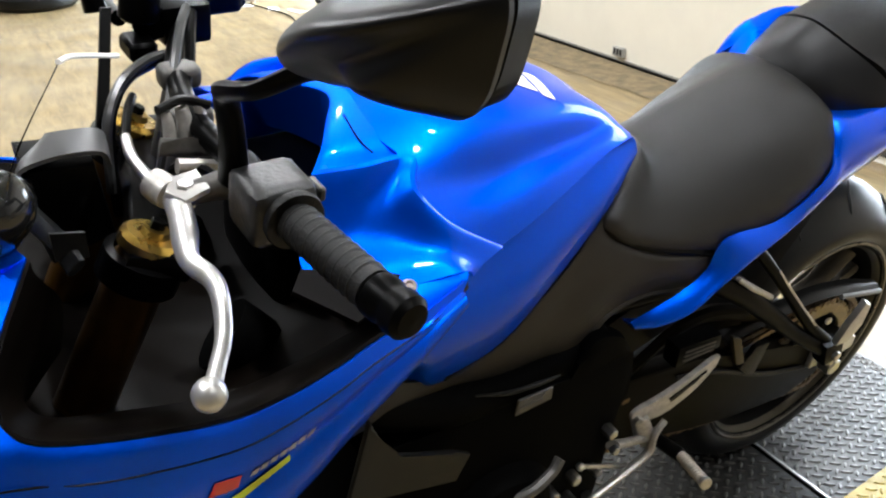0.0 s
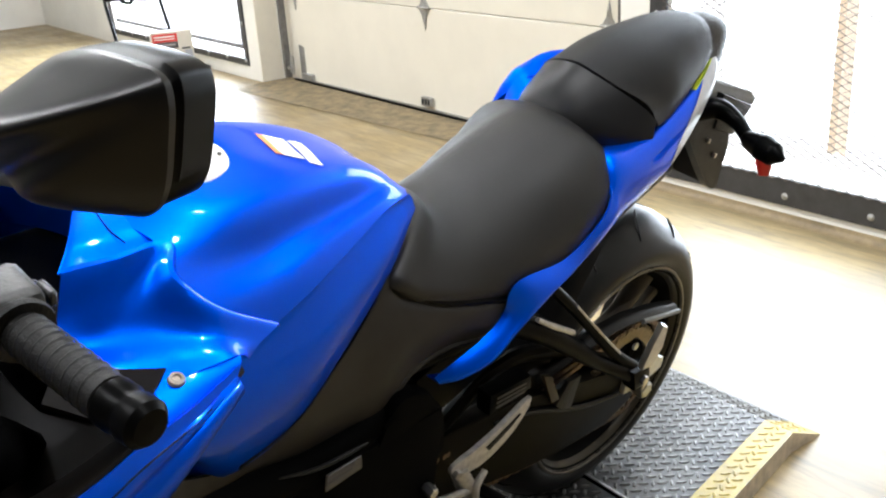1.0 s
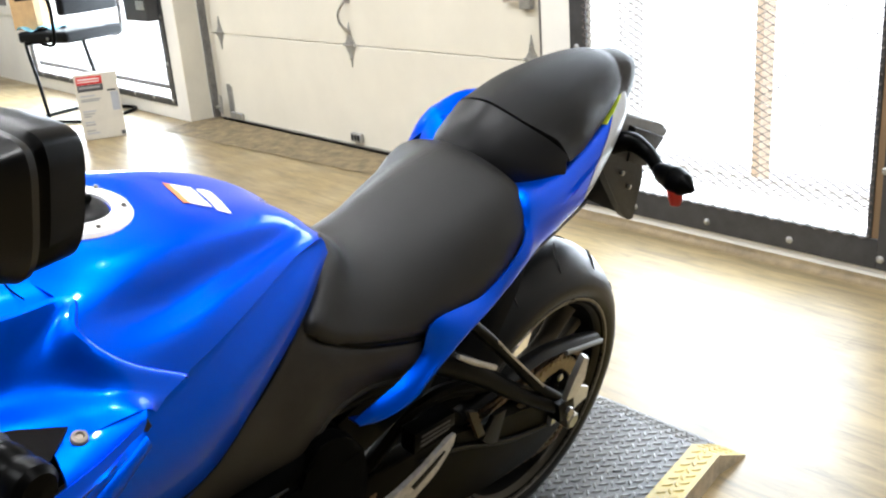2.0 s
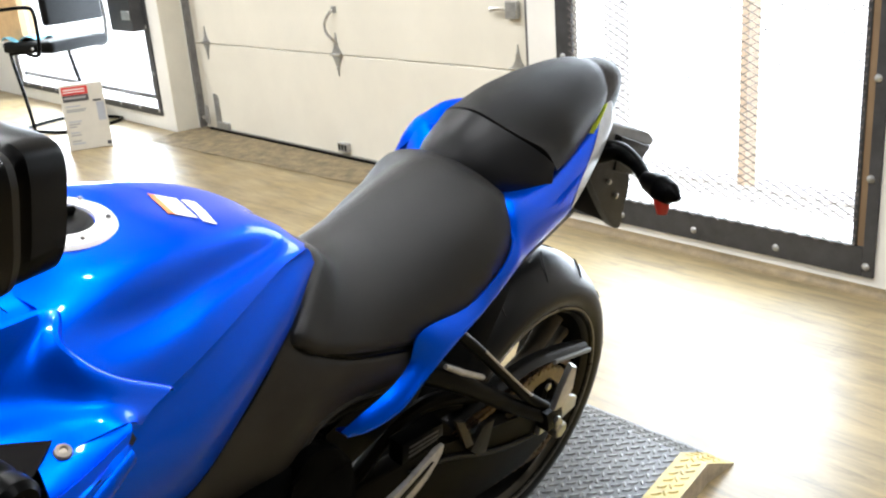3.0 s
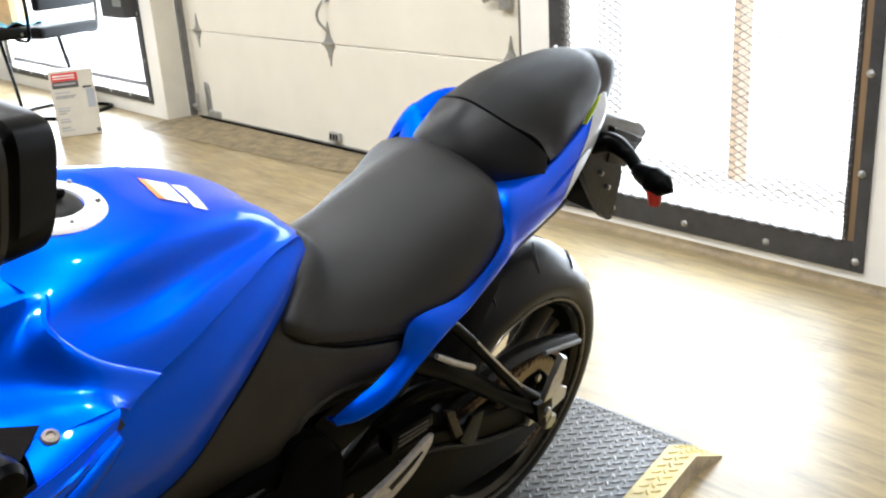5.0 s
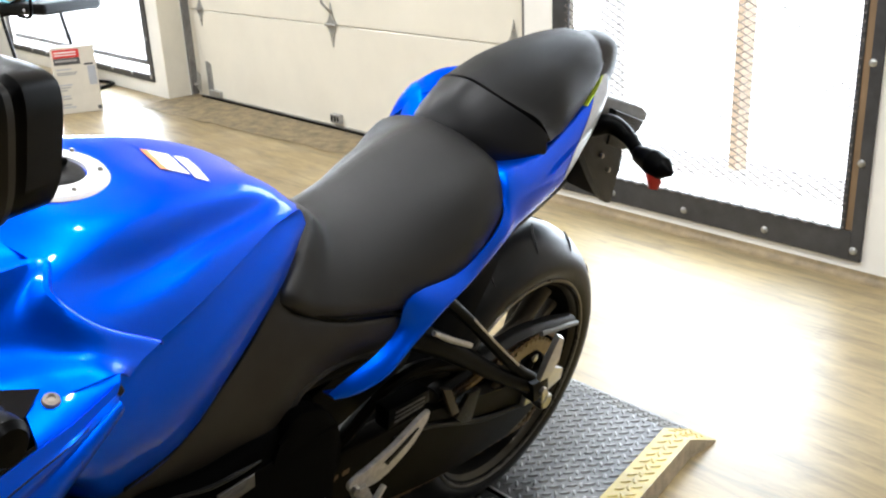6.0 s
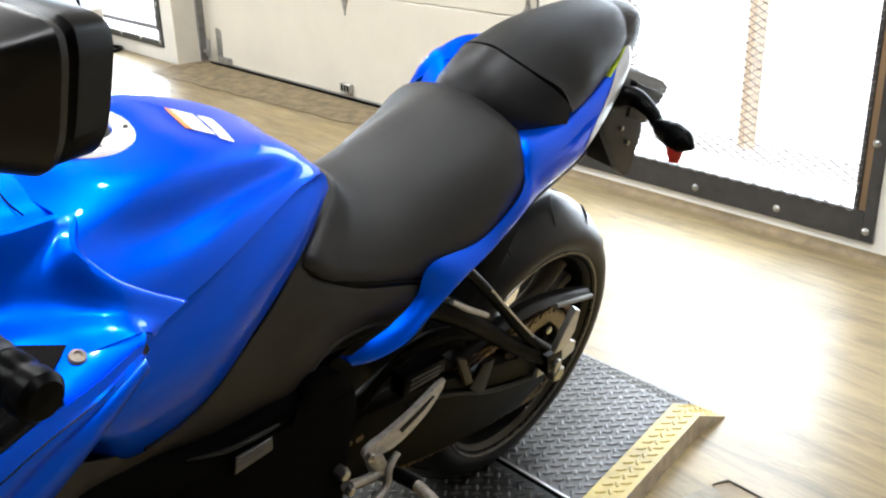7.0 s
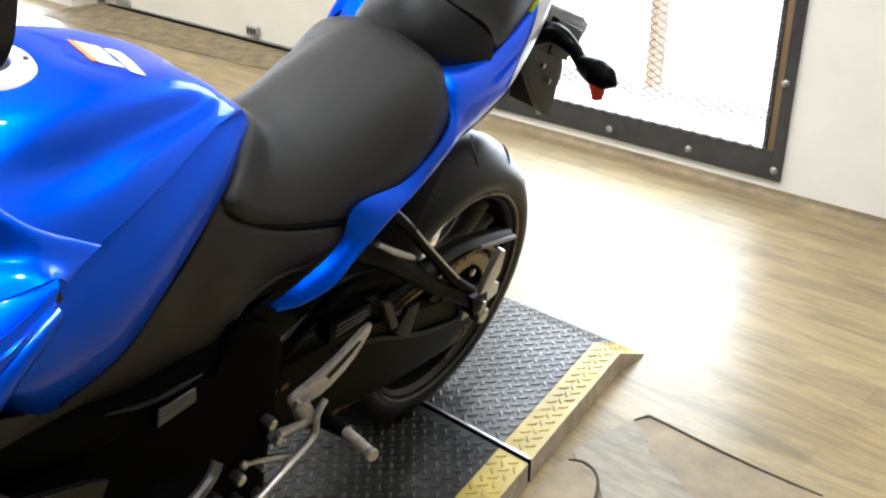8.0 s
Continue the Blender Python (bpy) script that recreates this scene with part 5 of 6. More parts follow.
for k in range(11):
    f = (k + 1) / 12
    c = Vector(B(-0.506, 0.232, 0.396)).lerp(Vector(B(-0.528, 0.295, 0.414)), f)
    bpart("peg_rib", lathe([(0.0078, -0.0016), (0.0090, 0.0), (0.0078, 0.0016)], c, Vector(B(-0.029, 0.083, 0.024)), 14), PEG, peg)
bpart("peg_end", rod(B(-0.528, 0.295, 0.414), B(-0.530, 0.301, 0.416), 0.0096, 14), STEEL, peg)
bpart("peg_hinge", rod(B(-0.505, 0.178, 0.382), B(-0.506, 0.234, 0.396), 0.011, 12), SATIN, hg)
lever = bpart("gear_lever", tube([B(-0.505, 0.188, 0.425), B(-0.524, 0.192, 0.410), B(-0.526, 0.194, 0.378), B(-0.56, 0.197, 0.362), B(-0.617, 0.20, 0.343), B(-0.66, 0.205, 0.335)], [0.008, 0.009, 0.009, 0.009, 0.0075, 0.006], 8, 36, squash=0.6), ALLOY, label="bare alloy gear lever")
bpart("gear_rod", rod(B(-0.545, 0.19, 0.35), B(-0.645, 0.175, 0.385), 0.004, 8), STEEL, lever)
bpart("rod_ball", lathe([(1e-4, -0.007), (0.005, -0.005), (0.007, 0), (0.005, 0.005), (1e-4, 0.007)], B(-0.648, 0.175, 0.386), (1, 0, 0), 10), STEEL, lever)

# frame cover below the tank: textured black panel
COVER = [
    [B(-0.440, 0.148, 0.687), B(-0.445, 0.153, 0.686), B(-0.452, 0.153, 0.672), B(-0.458, 0.148, 0.656)],
    [B(-0.520, 0.149, 0.711), B(-0.515, 0.157, 0.702), B(-0.507, 0.158, 0.675), B(-0.500, 0.147, 0.643)],
    [B(-0.600, 0.144, 0.737), B(-0.594, 0.154, 0.724), B(-0.583, 0.155, 0.693), B(-0.573, 0.140, 0.652)],
    [B(-0.665, 0.133, 0.772), B(-0.660, 0.148, 0.747), B(-0.652, 0.154, 0.703), B(-0.638, 0.141, 0.642)],
    [B(-0.692, 0.130, 0.808), B(-0.70, 0.146, 0.75), B(-0.70, 0.155, 0.68), B(-0.69, 0.145, 0.603)],
    [B(-0.745, 0.146, 0.762), B(-0.75, 0.152, 0.71), B(-0.75, 0.150, 0.65), B(-0.75, 0.134, 0.588)],
    [B(-0.795, 0.157, 0.728), B(-0.80, 0.158, 0.69), B(-0.805, 0.152, 0.645), B(-0.81, 0.136, 0.594)],
    [B(-0.85, 0.167, 0.693), B(-0.86, 0.163, 0.668), B(-0.87, 0.155, 0.64), B(-0.88, 0.142, 0.612)],
    [B(-0.93, 0.177, 0.680), B(-0.945, 0.172, 0.66), B(-0.96, 0.165, 0.64), B(-0.97, 0.155, 0.625)],
    [B(-1.02, 0.19, 0.72), B(-1.03, 0.195, 0.70), B(-1.04, 0.196, 0.68), B(-1.05, 0.194, 0.66)],
]
for s in (1, -1):
    cv = bpart("frame_cover", shell([[(p[0] * s, p[1], p[2]) for p in r] for r in loft(COVER, 50, 18)], 0.004, flip=s < 0), BLACK, label="textured black frame cover")
    # Added black tubes continue the gap shadow along the cover's top edge.
    for run in (COVER[0:4], COVER[4:9]):
        bpart("cover_gap_shade", tube([(s * (c[0][0] + 0.001), c[0][1], c[0][2] + 0.004) for c in run], 0.0068, 8, 50), SATIN, cv)
    bpart("cover_lip", tube([(s * (c[-1][0] - 0.002), c[-1][1], c[-1][2]) for c in COVER[:7]], 0.006, 8, 60), BLACK, cv)
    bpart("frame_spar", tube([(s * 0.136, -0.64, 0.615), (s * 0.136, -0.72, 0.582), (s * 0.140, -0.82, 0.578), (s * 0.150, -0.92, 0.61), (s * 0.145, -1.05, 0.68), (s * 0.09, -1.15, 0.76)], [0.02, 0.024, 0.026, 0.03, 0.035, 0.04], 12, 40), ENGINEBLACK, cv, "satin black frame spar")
# Tapered grey bar draws the fading highlight on the frame edge.
bpart("spar_highlight", tube([B(-0.865, 0.166, 0.614), B(-0.815, 0.168, 0.599), B(-0.769, 0.168, 0.594), B(-0.728, 0.166, 0.591)], [0.0012, 0.003, 0.0034, 0.0015], 8, 30), GREYPL, label="frame edge with its highlight as a thin grey bar")
tag_ = bpart("data_label", slab([B(-0.799, 0.172, 0.583), B(-0.744, 0.172, 0.583), B(-0.742, 0.172, 0.562), B(-0.799, 0.172, 0.556)], 0.003, (1, 0, 0), 0.001), DULL, label="worn silver data label")
LABEL = [Vector(B(-0.802, 0.1738, 0.588)), Vector(B(-0.748, 0.1738, 0.588)), Vector(B(-0.746, 0.1738, 0.568)), Vector(B(-0.802, 0.1738, 0.561))]
for f in (0.18, 0.42, 0.70):
    lo, hi = LABEL[0].lerp(LABEL[3], f), LABEL[1].lerp(LABEL[2], f)
    lo2, hi2 = LABEL[0].lerp(LABEL[3], f + 0.13), LABEL[1].lerp(LABEL[2], f + 0.13)
    bpart("print_bar", slab([lo.lerp(hi, 0.08), lo.lerp(hi, 0.92 - 0.2 * f), lo2.lerp(hi2, 0.92 - 0.2 * f), lo2.lerp(hi2, 0.08)], 0.0015, (1, 0, 0)), DARKPRINT, tag_)

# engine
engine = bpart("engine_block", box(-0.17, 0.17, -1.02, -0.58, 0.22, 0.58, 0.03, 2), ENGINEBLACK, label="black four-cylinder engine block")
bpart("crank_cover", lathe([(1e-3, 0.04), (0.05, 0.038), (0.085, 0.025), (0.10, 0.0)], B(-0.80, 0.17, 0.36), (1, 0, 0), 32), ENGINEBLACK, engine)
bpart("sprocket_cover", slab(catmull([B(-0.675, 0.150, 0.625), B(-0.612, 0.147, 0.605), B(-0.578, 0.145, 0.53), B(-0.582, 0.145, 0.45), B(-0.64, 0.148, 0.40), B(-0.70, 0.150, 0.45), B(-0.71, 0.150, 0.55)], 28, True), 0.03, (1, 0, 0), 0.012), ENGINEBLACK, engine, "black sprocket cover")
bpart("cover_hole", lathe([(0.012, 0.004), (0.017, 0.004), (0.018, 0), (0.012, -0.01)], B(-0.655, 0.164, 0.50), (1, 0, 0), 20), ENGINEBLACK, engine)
bpart("pivot_bolt", rod(B(-0.565, 0.115, 0.378), B(-0.565, 0.142, 0.378), 0.015, 6), STEEL, engine, "steel pivot bolt")
for a_, h_, r_ in ((-0.614, 0.447, 0.009), (-0.663, 0.376, 0.009), (-0.614, 0.303, 0.009), (-0.619, 0.369, 0.007), (-0.74, 0.40, 0.009), (-0.80, 0.43, 0.008), (-0.70, 0.36, 0.009), (-0.76, 0.34, 0.008), (-0.66, 0.33, 0.008), (-0.84, 0.38, 0.008)):
    bpart("engine_bolt", rod(B(a_, 0.17, h_), B(a_, 0.19, h_), r_, 6), STEEL, engine)
bpart("side_hose", tube([B(-0.80, 0.195, 0.42), B(-0.77, 0.205, 0.432), B(-0.735, 0.20, 0.445), B(-0.72, 0.195, 0.46)], 0.008, 8, 24), DULL, engine)
bpart("radiator_shroud", slab([B(-1.04, 0.205, 0.69), B(-1.02, 0.205, 0.645), B(-0.995, 0.205, 0.612), B(-0.915, 0.20, 0.578), B(-0.885, 0.195, 0.555), B(-0.90, 0.195, 0.515), B(-1.06, 0.21, 0.575)], 0.008, (1, 0.1, 0), 0.003), GREYPL, label="dark grey radiator shroud")
bpart("header_pipe", tube([B(-0.95, 0.12, 0.5), B(-1.0, 0.12, 0.42), B(-0.98, 0.12, 0.3), B(-0.85, 0.1, 0.22)], 0.022, 12), BRONZE)
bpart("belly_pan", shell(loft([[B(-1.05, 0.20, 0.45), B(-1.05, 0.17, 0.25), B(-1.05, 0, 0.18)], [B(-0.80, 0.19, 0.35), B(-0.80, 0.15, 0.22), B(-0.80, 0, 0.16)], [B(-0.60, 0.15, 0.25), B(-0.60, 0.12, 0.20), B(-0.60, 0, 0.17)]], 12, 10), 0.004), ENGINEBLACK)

# ---- front fairing ----
RIM = [B(-0.965, 0.226, 0.862), B(-1.02, 0.243, 0.856), B(-1.079, 0.257, 0.853), B(-1.118, 0.267, 0.848), B(-1.176, 0.276, 0.842), B(-1.227, 0.281, 0.845), B(-1.314, 0.281, 0.866), B(-1.366, 0.267, 0.876), B(-1.380, 0.241, 0.892), B(-1.366, 0.200, 0.909), B(-1.325, 0.13, 0.930)]
rim_c = catmull(RIM, 60)
FAIR = []
for q in rim_c:
    x, y, z = q
    f = min(1.0, max(0.0, (-0.965 - y) / 0.35))
    front = 1.0 if z > 0.88 and y < -1.3 else 0.0
    drop = 0.035 + 0.30 * f
    bulge = 0.012 + 0.010 * f
    FAIR.append([(x, y, z), (x + 0.006, y - 0.003 - 0.03 * front, z - 0.010), (x + bulge * 0.7, y - 0.06 * front - 0.01 * f, z - drop * 0.16), (x + bulge * 0.4, y - 0.09 * front - 0.02 * f, z - drop * 0.30), (x + bulge, y - 0.11 * front - 0.04 * f, z - drop * 0.45), (x + bulge * 0.5, y - 0.13 * front - 0.07 * f, z - drop * 0.75), (x - 0.02, y - 0.14 * front - 0.09 * f, z - drop)])
for s in (1, -1):
    low = 0.0 if s > 0 else 0.075
    g = [catmull([(p[0] * s, p[1], p[2] - low) for p in r], 22) for r in FAIR]
    fr = bpart("side_fairing", shell(g, 0.003, flip=s > 0), BLUE, label="metallic blue side fairing")
    if s == 1:
        fairing, fair_rows = fr, g
# black inner trim of the cockpit
INNER = []
for q in rim_c[4:]:
    x, y, z = q
    INNER.append([(x - 0.004, y + 0.001, z - 0.003), (x * 0.93 - 0.004, y + 0.004, z - 0.022), (x * 0.78, y * 0.995 + 0.006, z - 0.045), (x * 0.6, y * 0.985 + 0.01, z - 0.09), (x * 0.45, y * 0.98, z - 0.16)])
for s in (1, -1):
    low = 0.0 if s > 0 else 0.075
    g = [catmull([(p[0] * s, p[1], p[2] - low) for p in r], 12) for r in INNER]
    it = bpart("cockpit_trim", shell(g, 0.003, flip=s < 0), TRIM, label="glossy dark inner cockpit trim")
    if s == 1:
        bpart("trim_hole", lathe([(0.006, 0.001), (0.009, 0.003), (0.0105, 0.0), (0.006, -0.01)], B(-1.338, 0.262, 0.852), (-0.35, 0.1, 0.9), 16), SATIN, it)
bpart("trim_corner", slab([B(-1.021, 0.203, 0.870), B(-1.05, 0.225, 0.864), B(-1.085, 0.238, 0.862), B(-1.13, 0.20, 0.884), B(-1.11, 0.175, 0.884), B(-1.06, 0.185, 0.876)], 0.006), TRIM, label="black corner trim")
FB = Vector(B(-1.018, 0.2155, 0.8655))
bpart("fairing_bolt", lathe([(1e-4, 0.002), (0.003, 0.002), (0.004, 0.004), (0.0072, 0.003), (0.008, 0.0)], FB, (0.25, 0, 1), 18), PEG, fairing, "steel fairing bolt")
bpart("fairing_filler", slab([B(-0.957, 0.221, 0.860), B(-0.950, 0.217, 0.845), B(-1.0, 0.216, 0.79), B(-1.03, 0.214, 0.72), B(-1.07, 0.216, 0.70), B(-1.12, 0.23, 0.75), B(-1.05, 0.235, 0.83)], 0.006, (1, 0, 0)), BLACK, label="black filler between fairing and tank")
# tail of the fairing joining the tank shoulder
JOIN = [
    [B(-0.955, 0.220, 0.867), B(-0.958, 0.226, 0.862), B(-0.964, 0.230, 0.855), B(-0.972, 0.234, 0.848)],
    [B(-1.00, 0.214, 0.866), B(-1.00, 0.228, 0.860), B(-1.00, 0.238, 0.850), B(-1.005, 0.243, 0.838)],
    [B(-1.04, 0.206, 0.866), B(-1.045, 0.23, 0.861), B(-1.05, 0.25, 0.851), B(-1.055, 0.254, 0.825)],
]
for s in (1, -1):
    bpart("fairing_tail", shell([[(p[0] * s, p[1], p[2]) for p in r] for r in loft(JOIN, 14, 12)], 0.003, flip=s < 0), BLUE, fairing)


def side_patch(corners, material, name, label="", lift=0.0046):
    """A film laid on the fairing between four (a, h) corners."""
    flat = [p for r in fair_rows for p in r if p[1] > -1.34]

    def skin(a, h):
        near = sorted(((p[1] - a) ** 2 + (p[2] - h) ** 2, p[0]) for p in flat)[:4]
        ws = [1 / (d + 1e-7) for d, _ in near]
        return sum(w * x for w, (_, x) in zip(ws, near)) / sum(ws)

    (a0, h0), (a1, h1), (a2, h2), (a3, h3) = corners
    g = []
    for i in range(7):
        u = i / 6
        g.append([])
        for j in range(3):
            v = j / 2
            a = (a0 * (1 - u) + a1 * u) * (1 - v) + (a3 * (1 - u) + a2 * u) * v
            h = (h0 * (1 - u) + h1 * u) * (1 - v) + (h3 * (1 - u) + h2 * u) * v
            g[-1].append((skin(a, h) + lift, a, h))
    return bpart(name, shell(g, 0.0005), material, fairing, label)


side_patch([(-1.27, 0.744), (-1.170, 0.779), (-1.170, 0.785), (-1.27, 0.754)], GREENVINYL, "stripe", "yellow-green stripe")
side_patch([(-1.247, 0.782), (-1.220, 0.778), (-1.218, 0.796), (-1.242, 0.801)], REDVINYL, "badge", "red badge")
for k in range(7):
    a_, h_ = -1.209 + 0.0092 * k, 0.785 + 0.00185 * k
    side_patch([(a_, h_), (a_ + 0.0065, h_ + 0.0013), (a_ + 0.0075, h_ + 0.0103), (a_ + 0.001, h_ + 0.009)], GREYVINYL, "lettering_bar", "grey lettering bar")
bpart("panel_seam", tube([Vector(fair_rows[i][5]) + Vector((0.0026, 0, 0.0008)) for i in range(4, 46, 3)], 0.0010, 6, 60), SATIN, fairing)

# upper cowl, windscreen and instruments
COWL = [
    [B(-1.325, 0.13, 0.930), B(-1.35, 0.07, 0.945), B(-1.36, 0, 0.95)],
    [B(-1.40, 0.15, 0.92), B(-1.44, 0.08, 0.94), B(-1.45, 0, 0.945)],
    [B(-1.50, 0.15, 0.86), B(-1.56, 0.08, 0.88), B(-1.58, 0, 0.885)],
    [B(-1.55, 0.14, 0.76), B(-1.62, 0.08, 0.78), B(-1.64, 0, 0.785)],
]
bpart("front_cowl", shell(loft([s_[:-1] + [(-p[0], p[1], p[2]) for p in s_[::-1]] for s_ in COWL], 20, 21), 0.004), BLUE, label="blue front cowl")
WIND = [
    [B(-1.345, 0.14, 0.945), B(-1.40, 0.08, 0.955), B(-1.42, 0, 0.96)],
    [B(-1.325, 0.135, 1.02), B(-1.375, 0.08, 1.03), B(-1.395, 0, 1.035)],
    [B(-1.281, 0.12, 1.088), B(-1.325, 0.07, 1.10), B(-1.34, 0, 1.105)],
]
screen = bpart("windscreen", shell(loft([s_[:-1] + [(-p[0], p[1], p[2]) for p in s_[::-1]] for s_ in WIND], 16, 21), 0.0025), SCREEN, label="clear acrylic windscreen")
bpart("screen_edge", tube([B(-1.281, 0.12, 1.088), B(-1.255, 0.06, 1.062), B(-1.204, 0.0, 1.028)], 0.0022, 6, 30), WHITEVINYL, screen, "bright polished screen edge")
bpart("screen_stay", slab([B(-1.178, -0.10, 1.030), B(-1.188, -0.10, 1.030), B(-1.207, -0.06, 0.975), B(-1.228, -0.02, 0.92), B(-1.216, -0.02, 0.92), B(-1.196, -0.06, 0.975)], 0.004, (1, 0, 0.2)), SATIN, screen, "flat black screen stay")
dash = bpart("instrument_panel", slab([B(-1.296, -0.005, 0.944), B(-1.238, -0.005, 0.939), B(-1.225, -0.005, 0.86), B(-1.285, -0.005, 0.84)], 0.06, (1, 0, 0), 0.006), SATIN, label="black instrument housing")
HOODROWS = [[B(-1.302 + 0.004 * k * k, 0.030 - 0.014 * k, 0.935 - 0.004 * k), B(-1.300 + 0.004 * k * k, 0.030 - 0.014 * k, 0.948), B(-1.268, 0.028 - 0.014 * k, 0.953), B(-1.235 + 0.003 * k, 0.026 - 0.014 * k, 0.949), B(-1.228 + 0.003 * k, 0.025 - 0.014 * k, 0.934)] for k in range(4)]
bpart("dash_hood", shell(loft(HOODROWS, 14, 18), 0.004), DASHFACE, dash, "dark grey rounded instrument hood")
bpart("meter_stay", tube([B(-1.30, 0.02, 0.90), B(-1.29, 0.08, 0.905), B(-1.285, 0.115, 0.90)], 0.010, 8, squash=0.5), GREYPL)
bpart("stay_tab", slab([B(-1.30, 0.10, 0.93), B(-1.272, 0.10, 0.924), B(-1.27, 0.10, 0.898), B(-1.298, 0.10, 0.902)], 0.004, (1, 0, 0.2)), GREYPL)
bpart("screen_mount", lathe([(1e-3, 0.028), (0.016, 0.025), (0.028, 0.012), (0.030, -0.005), (0.024, -0.03), (0.02, -0.05)], B(-1.338, 0.115, 0.975), (0.35, 0.2, 1), 28), GLOSSBLACK, label="glossy black screen mount")
bpart("cockpit_floor", shell(loft([[B(-1.40, 0.20, 0.80), B(-1.42, 0.0, 0.80), B(-1.40, -0.20, 0.80)], [B(-1.25, 0.24, 0.76), B(-1.25, 0.0, 0.70), B(-1.25, -0.24, 0.76)], [B(-1.05, 0.19, 0.80), B(-1.05, 0.0, 0.76), B(-1.05, -0.19, 0.80)]], 12, 12), 0.004), TRIM, label="dark inner cockpit panel")

# ---- forks, yoke, bars ----
steer = Vector((0, 0.44, 1)).normalized()
for s in (1, -1):
    top = Vector(B(-1.191 - s * 0.026, s * 0.102, 0.902))
    fk = bpart("fork_leg", rod(top - steer * 0.02, top - steer * 0.36, 0.027, 24, 0.05), FORKGOLD, label="dark gold fork leg")
    fk_d = steer * -1
    bpart("fork_cap", lathe([(1e-3, -0.012), (0.012, -0.012), (0.014, -0.006), (0.024, -0.006), (0.0285, -0.001), (0.0285, 0.008), (0.026, 0.010)], top, fk_d, 28), GOLD, fk, "gold anodised fork cap")
    bpart("fork_adjuster", rod(top + steer * 0.006, top + steer * 0.02, 0.007, 6), SATIN, fk)
    bpart("fork_clamp", lathe([(0.029, -0.028), (0.037, -0.026), (0.037, 0.0), (0.029, 0.002)], top - steer * 0.016, steer, 24), SATIN, fk)
bpart("top_yoke", slab([B(-1.195, 0.14, 0.886), B(-1.25, 0.125, 0.894), B(-1.205, 0.0, 0.892), B(-1.18, -0.13, 0.888), B(-1.13, -0.13, 0.880), B(-1.14, 0.0, 0.88)], 0.026, steer, 0.006), SATIN, label="satin black top yoke")
for s in (1, -1):
    riser = bpart("bar_riser", rod(B(-1.165 - s * 0.01, s * 0.04, 0.89), B(-1.148 - s * 0.01, s * 0.04, 0.965), 0.014, 16), DULL, label="cast bar riser")
    bpart("riser_cap", box(s * 0.04 - 0.014, s * 0.04 + 0.014, -1.166 - s * 0.01, -1.126 - s * 0.01, 0.968, 0.992, 0.009, 3), DULL, riser)
clamp = bpart("bar_clamp", slab([B(-1.200, 0.085, 0.978), B(-1.178, 0.088, 0.982), B(-1.150, 0.086, 0.970), B(-1.143, 0.076, 0.962), B(-1.165, 0.066, 0.966), B(-1.195, 0.068, 0.974)], 0.016, (0, 0.2, 1), 0.004), DULL, label="cast alloy bar clamp")
for a_, b_, r_ in ((-1.184, 0.064, 0.0055), (-1.169, 0.062, 0.0075), (-1.153, 0.060, 0.0055)):
    bpart("clamp_post", tube([B(a_, b_, 0.962), B(a_ + 0.001, b_ - 0.002, 0.985), B(a_ - 0.001, b_ - 0.004, 1.000)], [r_ * 1.1, r_, r_ * 0.8], 10, 14), ALLOY, clamp, "pale alloy post")
bpart("clamp_band", tube([B(-1.192, 0.06, 1.002), B(-1.168, 0.055, 1.006), B(-1.145, 0.058, 0.998)], 0.007, 10, 18, squash=0.6), GREYPL, clamp)
bpart("ignition_switch", tube([B(-1.190, 0.098, 0.968), B(-1.165, 0.102, 0.965), B(-1.138, 0.104, 0.957)], [0.010, 0.008, 0.009], 12, 20, squash=0.7), ALLOY, clamp, "bare alloy ignition barrel")
bar = bpart("handlebar", tube([B(-1.139, 0.385, 1.000), B(-1.152, 0.25, 0.994), B(-1.152, 0.15, 0.985), B(-1.155, 0.05, 0.982), B(-1.135, -0.05, 0.98), B(-1.09, -0.15, 0.98), B(-1.035, -0.25, 0.985), B(-0.955, -0.385, 0.985)], 0.011, 12, 60), SATIN, label="black tubular handlebar")


def HB(a, b, h):
    """Bar coordinates; the steering is turned, so the far side lies further back."""
    return B(a - 0.006 - 0.07 * max(0.0, b - 0.24), b, h + 0.002) if b > 0 else B(a + 0.045 + 0.46 * (abs(b) - 0.05), b, h - 0.01)


